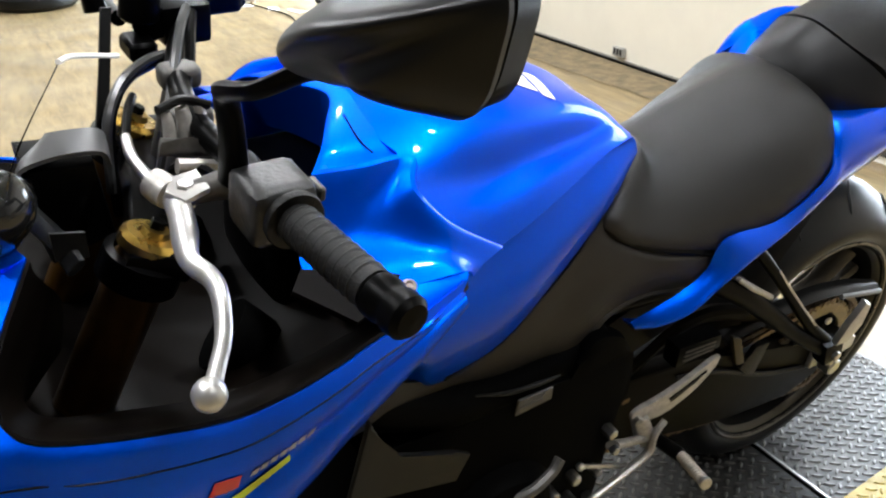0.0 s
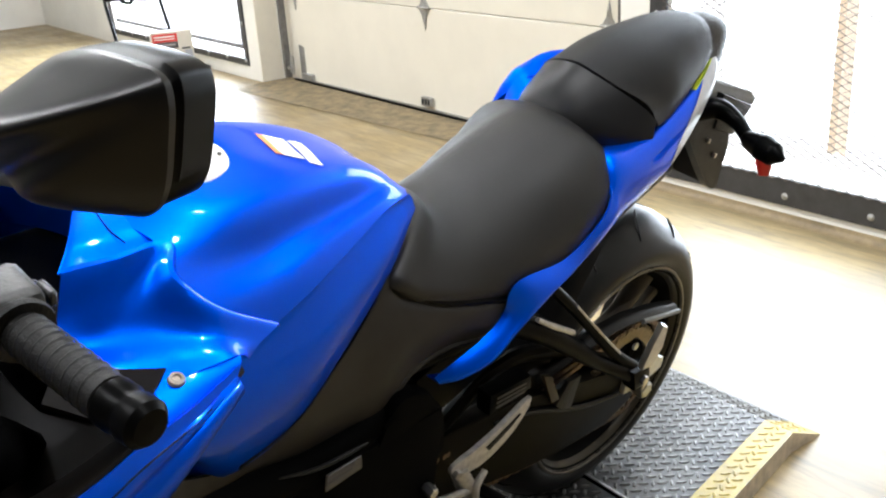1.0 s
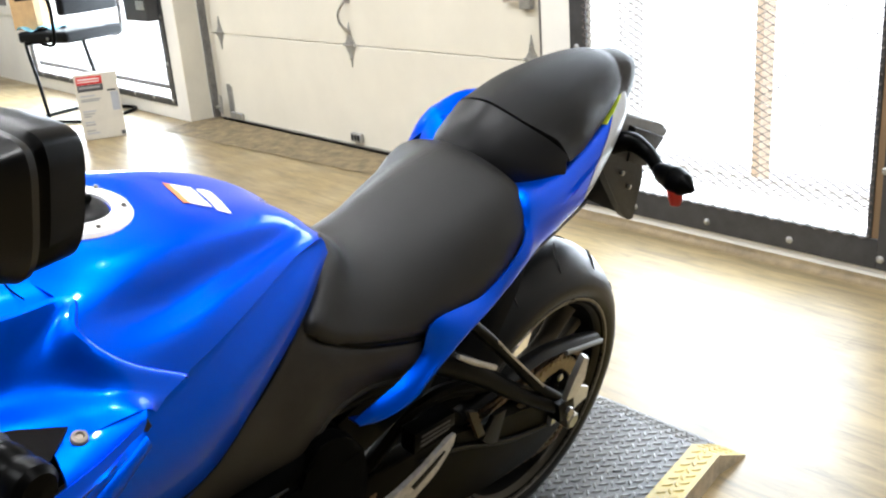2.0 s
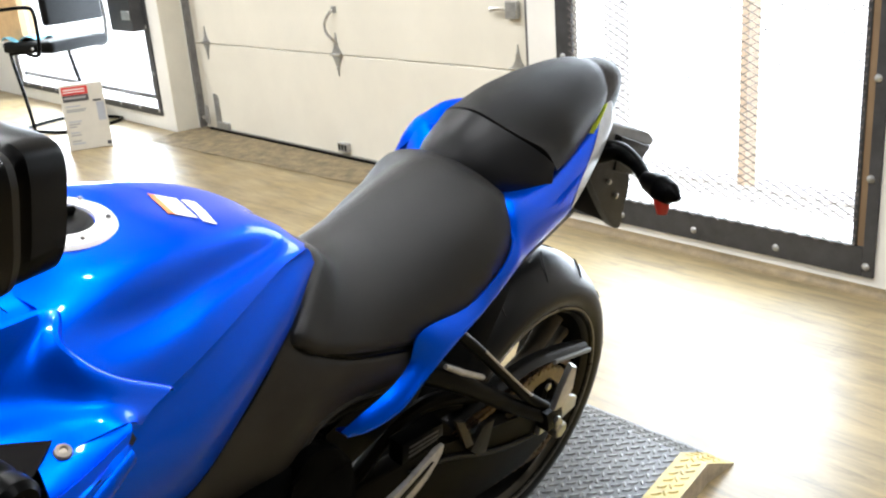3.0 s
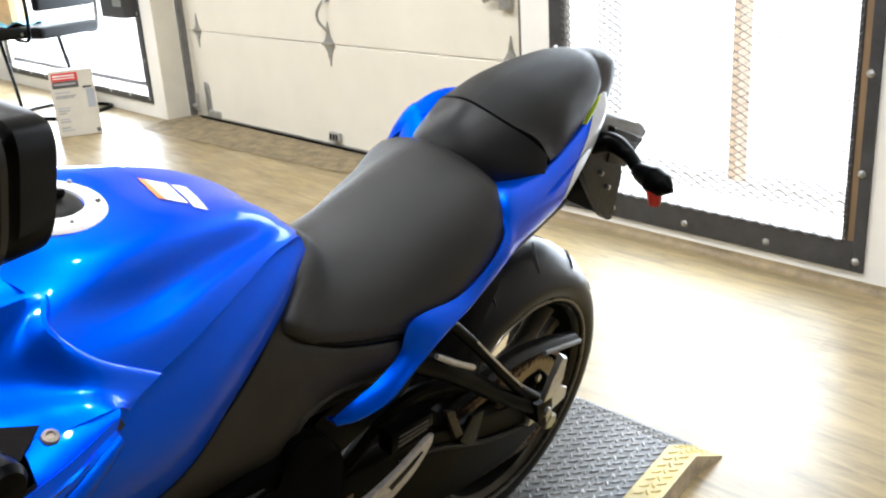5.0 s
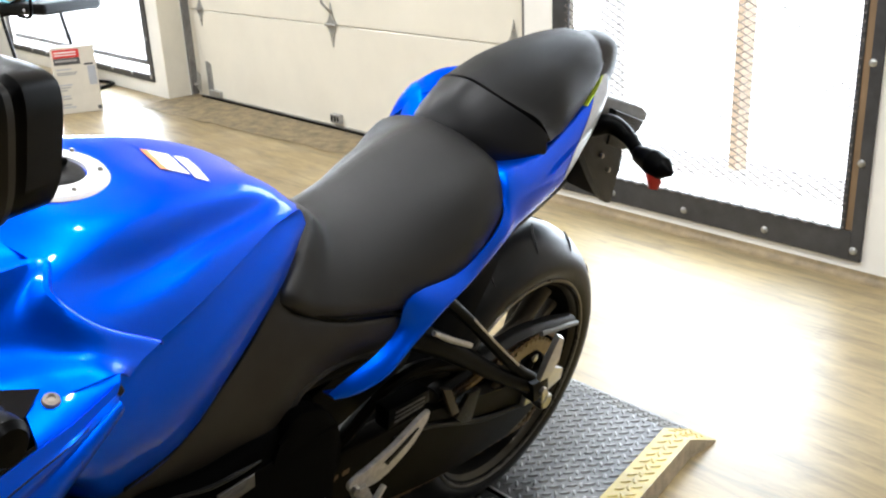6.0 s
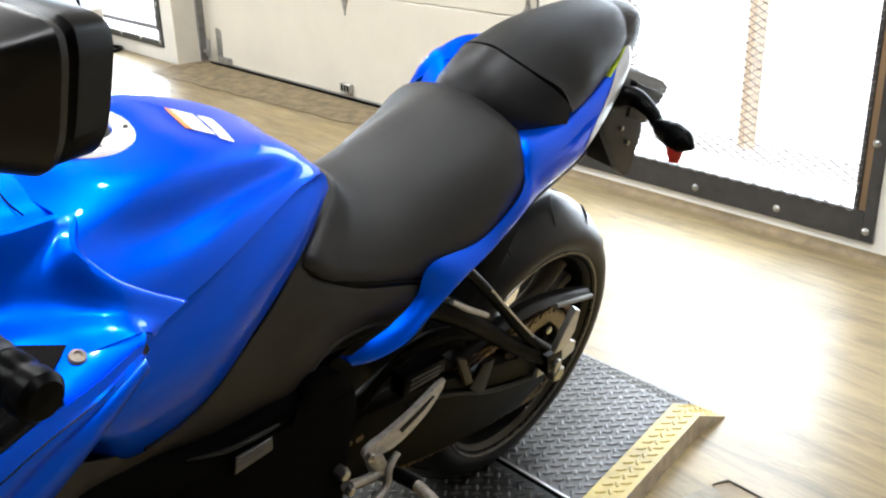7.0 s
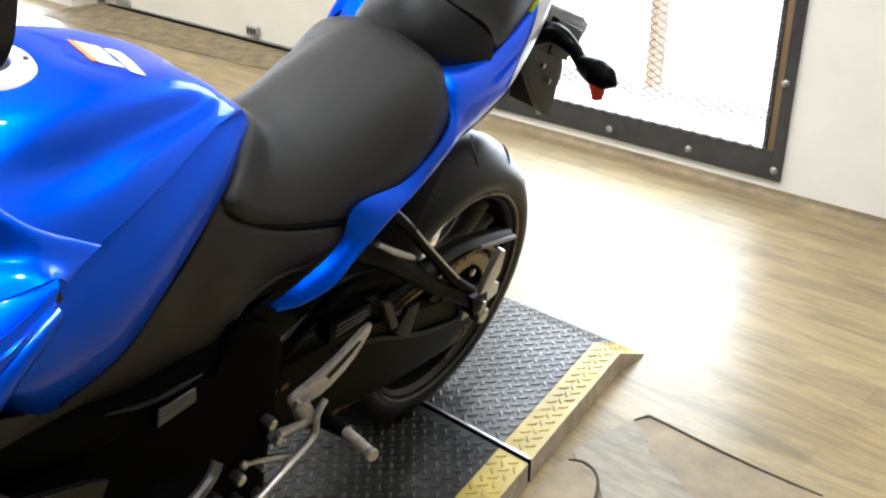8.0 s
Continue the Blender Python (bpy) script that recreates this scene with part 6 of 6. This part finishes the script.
def controls(s):
    B = HB
    g = bpart("grip", tube([B(-1.146, s * 0.245, 0.992), B(-1.14, s * 0.29, 0.995), B(-1.130, s * 0.35, 0.998)], [0.0165, 0.0158, 0.0165], 20, 30), GRIP, label="worn ribbed rubber grip")
    bpart("grip_flange", lathe([(0.014, -0.004), (0.024, -0.004), (0.025, 0.0), (0.024, 0.004), (0.014, 0.004)], B(-1.146, s * 0.243, 0.992), (1, 0, 0), 24), GRIP, g)
    for k in range(10):
        f = 0.08 + 0.09 * k
        c = Vector(B(-1.146, s * 0.245, 0.992)).lerp(Vector(B(-1.130, s * 0.35, 0.998)), f)
        bpart("grip_rib", lathe([(0.0162, -0.002), (0.0174, 0), (0.0162, 0.002)], c, Vector((s, 0.15, 0.05)), 20), GRIP, g)
    bpart("bar_end", lathe([(0.012, 0.0), (0.0175, 0.001), (0.0175, 0.012), (0.016, 0.015), (0.016, 0.02), (0.0175, 0.023), (0.0172, 0.034), (0.013, 0.039), (1e-3, 0.040)], B(-1.130, s * 0.352, 0.998), (s, 0.15, 0.04), 24), SATIN, g, "black bar-end weight")
    sw = bpart("switch_box", box(min(s * 0.185, s * 0.24), max(s * 0.185, s * 0.24), B(-1.178, s * 0.21, 0)[1], B(-1.122, s * 0.21, 0)[1], 0.967, 1.018, 0.014, 4), SWITCH if s > 0 else SATIN, label="black switch housing")
    bpart("switch_button", rod(B(-1.122, s * 0.20, 0.99), B(-1.114, s * 0.20, 0.99), 0.009, 12), GREYPL, sw)
    bpart("switch_button", box(min(s * 0.21, s * 0.232), max(s * 0.21, s * 0.232), B(-1.12, s * 0.22, 0)[1], B(-1.113, s * 0.22, 0)[1], 0.995, 1.008, 0.002), SWITCH if s > 0 else RED, sw)
    return sw


controls(1)
controls(-1)
# clutch perch, lever and cable
perch = bpart("lever_perch", tube([B(-1.158, 0.165, 0.985), B(-1.185, 0.16, 0.982), B(-1.215, 0.158, 0.977)], [0.016, 0.011, 0.009], 12), DULL, label="cast alloy clutch perch")
bpart("perch_clamp", lathe([(0.012, -0.013), (0.019, -0.012), (0.019, 0.012), (0.012, 0.013)], B(-1.156, 0.16, 0.985), (1, 0, 0), 20), SATIN, perch)
bpart("perch_plate", slab([B(-1.19, 0.142, 0.988), B(-1.212, 0.142, 0.985), B(-1.222, 0.158, 0.983), B(-1.212, 0.176, 0.983), B(-1.19, 0.172, 0.988)], 0.006, (0, 0.1, 1), 0.002), LEVER, perch)
lever = bpart("clutch_lever", tube([B(-1.212, 0.150, 0.977), B(-1.216, 0.175, 0.974), B(-1.222, 0.20, 0.970), B(-1.228, 0.225, 0.966), B(-1.222, 0.25, 0.966), B(-1.223, 0.27, 0.963), B(-1.233, 0.30, 0.954), B(-1.246, 0.321, 0.949), B(-1.256, 0.336, 0.945)], [0.011, 0.011, 0.012, 0.0085, 0.008, 0.0075, 0.0072, 0.007, 0.0075], 14, 60, squash=0.75), LEVER, label="polished alloy clutch lever")
bpart("lever_ball", lathe([(1e-4, -0.0125), (0.006, -0.011), (0.011, -0.006), (0.0125, 0), (0.011, 0.006), (0.006, 0.011), (1e-4, 0.0125)], B(-1.260, 0.340, 0.943), (0.3, 0, 1), 20), LEVER, lever)
bpart("pivot_bolt", rod(B(-1.205, 0.158, 0.968), B(-1.205, 0.158, 0.99), 0.008, 6), STEEL, lever)
bpart("cable_adjuster", lathe([(0.007, -0.012), (0.013, -0.010), (0.014, 0.0), (0.013, 0.010), (0.007, 0.012)], B(-1.218, 0.138, 0.976), (1, 0.4, -0.1), 18), ALLOY, perch, "knurled alloy cable adjuster")
bpart("cable_ferrule", tube([B(-1.222, 0.125, 0.977), B(-1.225, 0.09, 0.98), B(-1.22, 0.06, 0.982)], [0.0055, 0.005, 0.0045], 10), STEEL, perch)
bpart("clutch_cable", tube([B(-1.22, 0.06, 0.982), B(-1.205, 0.02, 0.985), B(-1.185, -0.03, 0.97), B(-1.19, -0.05, 0.92), B(-1.20, -0.03, 0.86)], 0.004, 8, 40), SATIN)
# cables and hoses on the far side
for k, pts in enumerate((
    [B(-1.119, -0.10, 0.968), B(-1.146, -0.09, 0.970), B(-1.182, -0.06, 0.970), B(-1.207, -0.03, 0.948), B(-1.212, -0.02, 0.90), B(-1.21, -0.02, 0.85)],
    [B(-1.115, -0.10, 0.975), B(-1.15, -0.085, 0.978), B(-1.188, -0.055, 0.972), B(-1.212, -0.025, 0.945), B(-1.216, -0.015, 0.88)],
    [B(-1.075, -0.16, 0.995), B(-1.10, -0.10, 0.998), B(-1.125, -0.04, 0.985), B(-1.15, 0.0, 0.96), B(-1.17, 0.02, 0.90)],
    [B(-1.085, -0.15, 1.0), B(-1.115, -0.09, 1.004), B(-1.145, -0.03, 0.985), B(-1.17, 0.01, 0.94), B(-1.185, 0.02, 0.88)],
    [B(-1.165, 0.15, 0.975), B(-1.175, 0.09, 0.96), B(-1.18, 0.05, 0.93), B(-1.17, 0.03, 0.88)],
)):
    bpart("control_hose", tube(pts, 0.0052, 8, 40), HOSE if k % 2 else SATIN, label="black rubber control hose")
mc = bpart("brake_master_cylinder", tube([B(-1.125, -0.15, 0.985), B(-1.105, -0.19, 0.985), B(-1.085, -0.23, 0.985)], [0.019, 0.02, 0.016], 12), SATIN, label="black brake master cylinder")
bpart("fluid_reservoir", rod(B(-1.135, -0.155, 0.99), B(-1.13, -0.155, 1.035), 0.021, 20), SATIN, mc)
bpart("reservoir_cap", rod(B(-1.13, -0.155, 1.035), B(-1.129, -0.155, 1.046), 0.023, 20), GREYPL, mc)
bpart("brake_lever", tube([B(-1.145, -0.19, 0.978), B(-1.14, -0.25, 0.97), B(-1.11, -0.34, 0.955)], [0.009, 0.008, 0.007], 10, 30), SATIN, mc)
bpart("brake_clamp", box(-0.185, -0.14, -1.115, -1.06, 0.96, 1.005, 0.008, 2), SATIN, mc)
bpart("brake_switch", box(-0.165, -0.125, -1.155, -1.125, 0.955, 0.975, 0.004), SATIN, mc)
bpart("lead_clip", box(-0.118, -0.09, -1.125, -1.105, 0.955, 0.972, 0.003), ALLOY, mc)


# ---- mirrors ----
def mirror(s):
    stalk = bpart("mirror_stalk", tube([B(-1.172, s * 0.175, 0.995), B(-1.178, s * 0.188, 1.04), B(-1.186, s * 0.197, 1.080), B(-1.192, s * 0.212, 1.094), B(-1.187, s * 0.25, 1.112), B(-1.170, s * 0.28, 1.136), B(-1.157, s * 0.305, 1.153)], [0.013, 0.011, 0.0105, 0.010, 0.0082, 0.0085, 0.012], 12, 50, squash=0.75), SATIN, label="black mirror stalk and housing")
    outline = [(0.291, 1.150), (0.297, 1.172), (0.322, 1.203), (0.362, 1.235), (0.402, 1.256), (0.44, 1.266), (0.476, 1.270), (0.486, 1.262), (0.485, 1.240), (0.479, 1.212), (0.462, 1.192), (0.425, 1.181), (0.385, 1.170), (0.342, 1.154), (0.305, 1.144)]
    ring = catmull([(b, h, 0) for b, h in outline], 120, True)
    cb, chh = 0.395, 1.208
    ax_b, ax_h = 0.90, 0.436

    def line(f, a, ob=0.0, oh=0.0, dome=False):
        out = []
        for q in ring:
            db, dh = (q[0] - cb) * f, (q[1] - chh) * f
            fold = 0.0
            if dome:
                # sculpted flutes that fan out from the outer tip
                tb, th = cb + db - 0.525, chh + dh - 1.288
                reach = math.hypot(tb, th)
                turn = math.degrees(math.atan2(th, tb)) % 360
                k = max(0.0, 1 - f ** 2.5) * min(1.0, reach / 0.12)
                fold = 0.0082 * (1 - 0.65 * max(0.0, min(1.0, (turn - 212) / 12))) * k * math.cos(math.radians((turn - 190) * 360 / 17.8))
            out.append((s * (cb + db + ob - 0.027), a - fold + 0.025, chh + dh + oh - 0.0135))
        return out

    bezel = [line(0.90, -1.150, -0.022, -0.009), line(0.985, -1.144, -0.022, -0.009), line(1.0, -1.149, -0.021, -0.008), line(1.0, -1.168, -0.012, -0.004), line(0.95, -1.172, -0.009, -0.003), line(0.93, -1.178, -0.006, -0.002)]
    hs = bpart("mirror_bezel", grid(bezel, wrap=True), SATIN, stalk)
    dome = [line(0.90, -1.176, -0.004, -0.002), line(0.985, -1.179), line(1.0, -1.183)]
    dome += [line(f, -1.183 - 0.050 * (1 - f ** 2.6), 0, 0, True) for f in [0.985 - 0.0405 * k for k in range(24)] + [0.004]]
    bpart("mirror_shell", grid(dome, wrap=True), MIRRORSHELL, stalk, "fluted satin black mirror shell")
    bm = bmesh.new()
    bm.faces.new([bm.verts.new(p) for p in line(0.905, -1.1495, -0.022, -0.009)])
    bpart("mirror_glass", bm, MIRRORGLASS, stalk, "mirror glass", smooth=False)
    return stalk


mirror(1)
mirror(-1)

# front wheel under the fairing, out of sight but for its top
fw = new("front_wheel")
fw.parent = bike
fw.matrix_basis = Matrix.Translation(B(-1.46, 0, 0.30))
FT = [(0.222, -0.05), (0.24, -0.06), (0.27, -0.055), (0.29, -0.035), (0.298, 0.0)]
part("tyre", lathe(FT + [(r, -q) for r, q in reversed(FT[:-1])] + [(0.215, 0.045), (0.215, -0.045)], (0, 0, 0), (1, 0, 0), 64, closed=True), RUBBER, fw)
part("rim", lathe([(0.222, 0.05), (0.2, 0.04), (0.2, -0.04), (0.222, -0.05), (0.214, -0.04), (0.214, 0.04)], (0, 0, 0), (1, 0, 0), 48, closed=True), SATIN, fw)
part("hub", rod((-0.06, 0, 0), (0.06, 0, 0), 0.04), SATIN, fw)
for k in range(5):
    t = k * 2 * math.pi / 5
    part("spoke", tube([(0, 0.03 * math.cos(t), 0.03 * math.sin(t)), (0, 0.2 * math.cos(t), 0.2 * math.sin(t))], [0.018, 0.014], 8), SATIN, fw)
bpart("side_stand", tube([B(-0.70, 0.12, 0.22), B(-0.66, 0.20, 0.10), B(-0.63, 0.262, 0.068)], [0.014, 0.012, 0.014], 10), SATIN)

# decals on the tank top
decal([(-0.766, -0.025), (-0.780, 0.034), (-0.774, 0.038), (-0.760, -0.021)], ORANGEVINYL, label="orange edge of the tank decal")
decal([(-0.760, -0.021), (-0.774, 0.038), (-0.755, 0.052), (-0.741, -0.007)], WHITEVINYL, label="white tank decal bar")
decal([(-0.737, -0.003), (-0.754, 0.060), (-0.742, 0.069), (-0.724, 0.006)], WHITEVINYL, label="white tank decal bar")
# ---- things by the wall ----
carton = empty("carton_box", pose(-5.862, 2.525, 0.0, 0, 0, 71) @ Matrix.Diagonal((1.06, 1.0, 1.09, 1.0)), "white printed carton with red label standing on the floor", "box")
cb_ = part("carton", box(-0.124, 0.124, 0.0, 0.10, 0.0, 0.385, 0.003), CARD, carton)
part("red_panel", box(-0.112, 0.035, -0.002, -0.0005, 0.325, 0.372), REDVINYL, cb_, "red printed panel")
part("dark_panel", box(-0.112, 0.035, -0.002, -0.0005, 0.285, 0.3235), DARKPRINT, cb_, "dark printed panel")
for z, x1, w, m_ in ((0.352, 0.02, 0.008, PAPER), (0.338, 0.02, 0.006, PAPER), (0.302, 0.02, 0.012, PRINT)):
    part("print_bar", box(-0.104, x1, -0.0035, -0.0022, z, z + w), m_, cb_)
for k, (z, x1) in enumerate(((0.255, -0.02), (0.235, 0.01), (0.225, 0.0), (0.165, -0.03), (0.15, -0.04), (0.135, -0.06), (0.10, -0.05), (0.085, -0.045), (0.05, -0.05), (0.035, -0.03))):
    part("print_bar", box(-0.104, x1, -0.002, -0.0005, z, z + 0.008), PRINT if k % 3 else GREYVINYL, cb_)
part("print_bar", box(0.055, 0.105, -0.002, -0.0005, 0.275, 0.287), DARKPRINT, cb_)
part("side_panel", box(0.07, 0.115, -0.002, -0.0005, 0.16, 0.27), GREYVINYL, cb_, "faint grey printed panel")
part("corner_mark", box(0.095, 0.118, -0.002, -0.0005, 0.012, 0.035), DARKPRINT, cb_)

UP = 0.085
chair = empty("office_chair", pose(-6.80, 2.78, 0.0, 0, 0, 20), "black padded visitor chair on a round tubular base", "chair")
part("base_ring", tube([(-0.02, -0.27, 0.014), (0.24, -0.22, 0.014), (0.30, 0.0, 0.014), (0.24, 0.24, 0.014), (0.0, 0.27, 0.014), (-0.24, 0.24, 0.014), (-0.30, 0.0, 0.014), (-0.24, -0.22, 0.014)], 0.0125, 10, 64, closed=True), SATIN, chair, "black round tube base")
for s in (-1, 1):
    part("leg", tube([(-0.10, s * 0.26, 0.02), (-0.14, s * 0.255, 0.25), (-0.20, s * 0.25, 0.44 + UP), (-0.17, s * 0.25, 0.475 + UP), (0.0, s * 0.24, 0.485 + UP)], 0.0125, 10, 40), SATIN, chair)
    part("arm_tube", tube([(0.02, s * 0.285, 0.475 + UP), (0.13, s * 0.295, 0.47 + UP), (0.17, s * 0.30, 0.53 + UP), (0.18, s * 0.30, 0.74 + UP), (0.12, s * 0.30, 0.79 + UP), (-0.15, s * 0.30, 0.78 + UP)], 0.0125, 10, 50), SATIN, chair)
part("seat", box(-0.27, 0.24, -0.26, 0.26, 0.475 + UP, 0.555 + UP, 0.035, 4), BLACKFAB, chair, "black padded seat")
part("backrest", box(0.17, 0.235, -0.25, 0.25, 0.66 + UP, 1.10 + UP, 0.03, 4), BLACKFAB, chair, "black padded backrest")
part("screw", rod((0.05, -0.258, 0.51 + UP), (0.05, -0.268, 0.51 + UP), 0.010, 8), STEEL, chair)
rng = random.Random(4)
pts = [[(-0.28 + 0.04 * i + 0.01 * rng.random(), -0.25 + 0.05 * j, 0.562 + UP + 0.02 * rng.random() + 0.012 * math.sin(i * 1.3 + j)) for j in range(7)] for i in range(7)]
rag = finish("cleaning_cloth", shell(loft(pts, 24, 24), 0.002), BLUECLOTH, matrix=pose(-6.80, 2.78, 0.0, 0, 0, 20))
tagged(rag, "crumpled light blue cloth on the chair seat", "cloth")
bx = empty("cardboard_box", pose(-7.09, 2.62, 0.557 + UP, 0, 0, 20), "brown cardboard box on the chair", "box")
part("carton", box(-0.05, 0.2, -0.13, 0.0, 0.0, 0.34, 0.003), BROWNCARD, bx)
part("tape", box(0.2005, 0.2012, -0.075, -0.055, 0.0, 0.34), PRINT, bx)

# lock box on the far window's cage
lock = empty("lock_box", pose(-6.07, WALL_Y - 0.012, 0.677), "dark steel lock box on the window cage", "lock box")
part("case", box(-0.27, 0.08, -0.09, -0.001, 0.0, 0.32, 0.004), FRAME, lock)
part("latch_plate", box(-0.06, 0.06, -0.098, -0.0905, 0.075, 0.135, 0.003), GALV, lock, "galvanised latch plate")

# dark glazed opening further along the wall
sw = empty("window_3", pose(-9.55, WALL_Y, 0.0), "dark glazed window in white frame further along the wall", "window", kind="structure")
part("pane", box(-0.46, 0.46, -0.012, -0.001, 0.70, 1.5), DARKGLASS, sw, "dark glass")
for x0, x1, z0, z1 in ((-0.54, -0.46, 0.62, 1.58), (0.46, 0.54, 0.62, 1.58), (-0.46, 0.46, 0.62, 0.70), (-0.46, 0.46, 1.5, 1.58)):
    part("window_frame", box(x0, x1, -0.03, -0.001, z0, z1, 0.003), WALL, sw)

# litter on the far floor
for k, (x, y, r, w, l) in enumerate(((-6.62, 2.22, 20, 0.16, 0.05), (-6.78, 2.1, -15, 0.12, 0.08), (-7.05, 1.95, 35, 0.20, 0.07))):
    g = [[(w * (i / 5 - 0.5), l * (j / 3 - 0.5), 0.003 + 0.004 * math.sin(i * 1.1 + j + k)) for j in range(4)] for i in range(6)]
    tagged(finish("paper_scrap", shell(g, 0.001), PAPER, matrix=pose(x, y, 0.004, 0, 0, r)), "crumpled white paper scrap on the floor", "paper")
tagged(finish("floor_cable", tube([(-6.15, 2.08, 0.006), (-6.5, 2.12, 0.006), (-6.9, 2.05, 0.006), (-7.2, 2.0, 0.006), (-7.4, 2.2, 0.006)], 0.005, 6, 40), SATIN), "thin black cable lying on the floor", "cable")
tagged(finish("floor_debris", tube([(-7.0, 2.0, 0.02), (-7.06, 2.03, 0.025), (-7.12, 2.02, 0.015)], [0.008, 0.02, 0.006], 8), WOODTRIM), "small brown clump of debris on the floor", "debris")
tagged(finish("rubber_tyre", lathe([(0.22, -0.05), (0.27, -0.06), (0.31, -0.03), (0.315, 0.0), (0.31, 0.03), (0.27, 0.06), (0.22, 0.05)], (0, 0, 0), (0, 0, 1), 40, closed=True), RUBBER, matrix=pose(-7.85, 0.55, 0.062)), "black loose tyre lying on the floor", "tyre")

# torn vinyl beside the platform
def torn(outline, z, material, name, label, seed, lift=0.0):
    r = random.Random(seed)
    pts = []
    for (x0, y0), (x1, y1) in zip(outline, outline[1:] + outline[:1]):
        n = max(2, int(math.hypot(x1 - x0, y1 - y0) / 0.02))
        for k in range(n):
            f = k / n
            j = 0.004
            pts.append((x0 + (x1 - x0) * f + r.uniform(-j, j), y0 + (y1 - y0) * f + r.uniform(-j, j), z + (lift * r.random() if lift else 0)))
    return structure(name, slab(pts, 0.002, (0, 0, 1)), material, label, "floor patch", smooth=False)


torn([(-0.668, 1.708), (-0.655, 1.738), (-0.64, 1.742), (-0.51, 1.736), (-0.39, 1.735), (-0.272, 1.742), (-0.10, 1.72), (0.1, 1.5), (-0.2, 1.35), (-0.44, 1.55), (-0.52, 1.60), (-0.60, 1.65)], 0.0035, SUBFLOOR, "floor_patch", "bare tan underlay where the vinyl is torn away", 3)
# loose tongue of vinyl lifting off the floor between the two tears
flap = []
NEAR = catmull([(-0.702, 1.535, 0), (-0.664, 1.507, 0), (-0.60, 1.478, 0), (-0.52, 1.40, 0), (-0.42, 1.30, 0)], 25)
FAR = catmull([(-0.668, 1.690, 0), (-0.62, 1.668, 0), (-0.57, 1.628, 0), (-0.50, 1.594, 0), (-0.34, 1.47, 0)], 25)
for i, (p, q) in enumerate(zip(NEAR, FAR)):
    u = i / 24
    edge = 0.006 * math.sin(9 * u) + 0.003 * math.sin(23 * u)
    p, q = Vector(p), Vector(q) + Vector((edge * 0.5, edge, 0))
    flap.append([p.lerp(q, v / 8) + Vector((0, 0, 0.0055 + 0.011 * (v / 8) ** 2 * (0.45 + 0.5 * math.sin(3.0 * u + 0.3)))) for v in range(9)])
tagged(finish("vinyl_flap", shell(flap, 0.002), FLAP), "curled loose tongue of torn floor vinyl", "floor flap", kind="structure")
torn([(-0.695, 1.50), (-0.66, 1.515), (-0.62, 1.50), (-0.58, 1.44), (-0.55, 1.30), (-0.62, 1.2), (-0.68, 1.36)], 0.0035, SUBFLOOR, "floor_patch_2", "bare tan underlay beside the tread plate", 5)
for k, pts in enumerate(([(-0.668, 1.708), (-0.655, 1.738), (-0.64, 1.743), (-0.51, 1.737), (-0.39, 1.736), (-0.272, 1.743)], [(-0.69, 1.505), (-0.66, 1.517), (-0.62, 1.502), (-0.585, 1.45), (-0.56, 1.36)])):
    tagged(finish("vinyl_edge", tube([(x, y, 0.005) for x, y in pts], [0.002, 0.004, 0.003, 0.0035, 0.003, 0.002][: len(pts)], 6, 40), TORNEDGE), "curled dark edge of the torn vinyl", "floor edge", kind="structure")
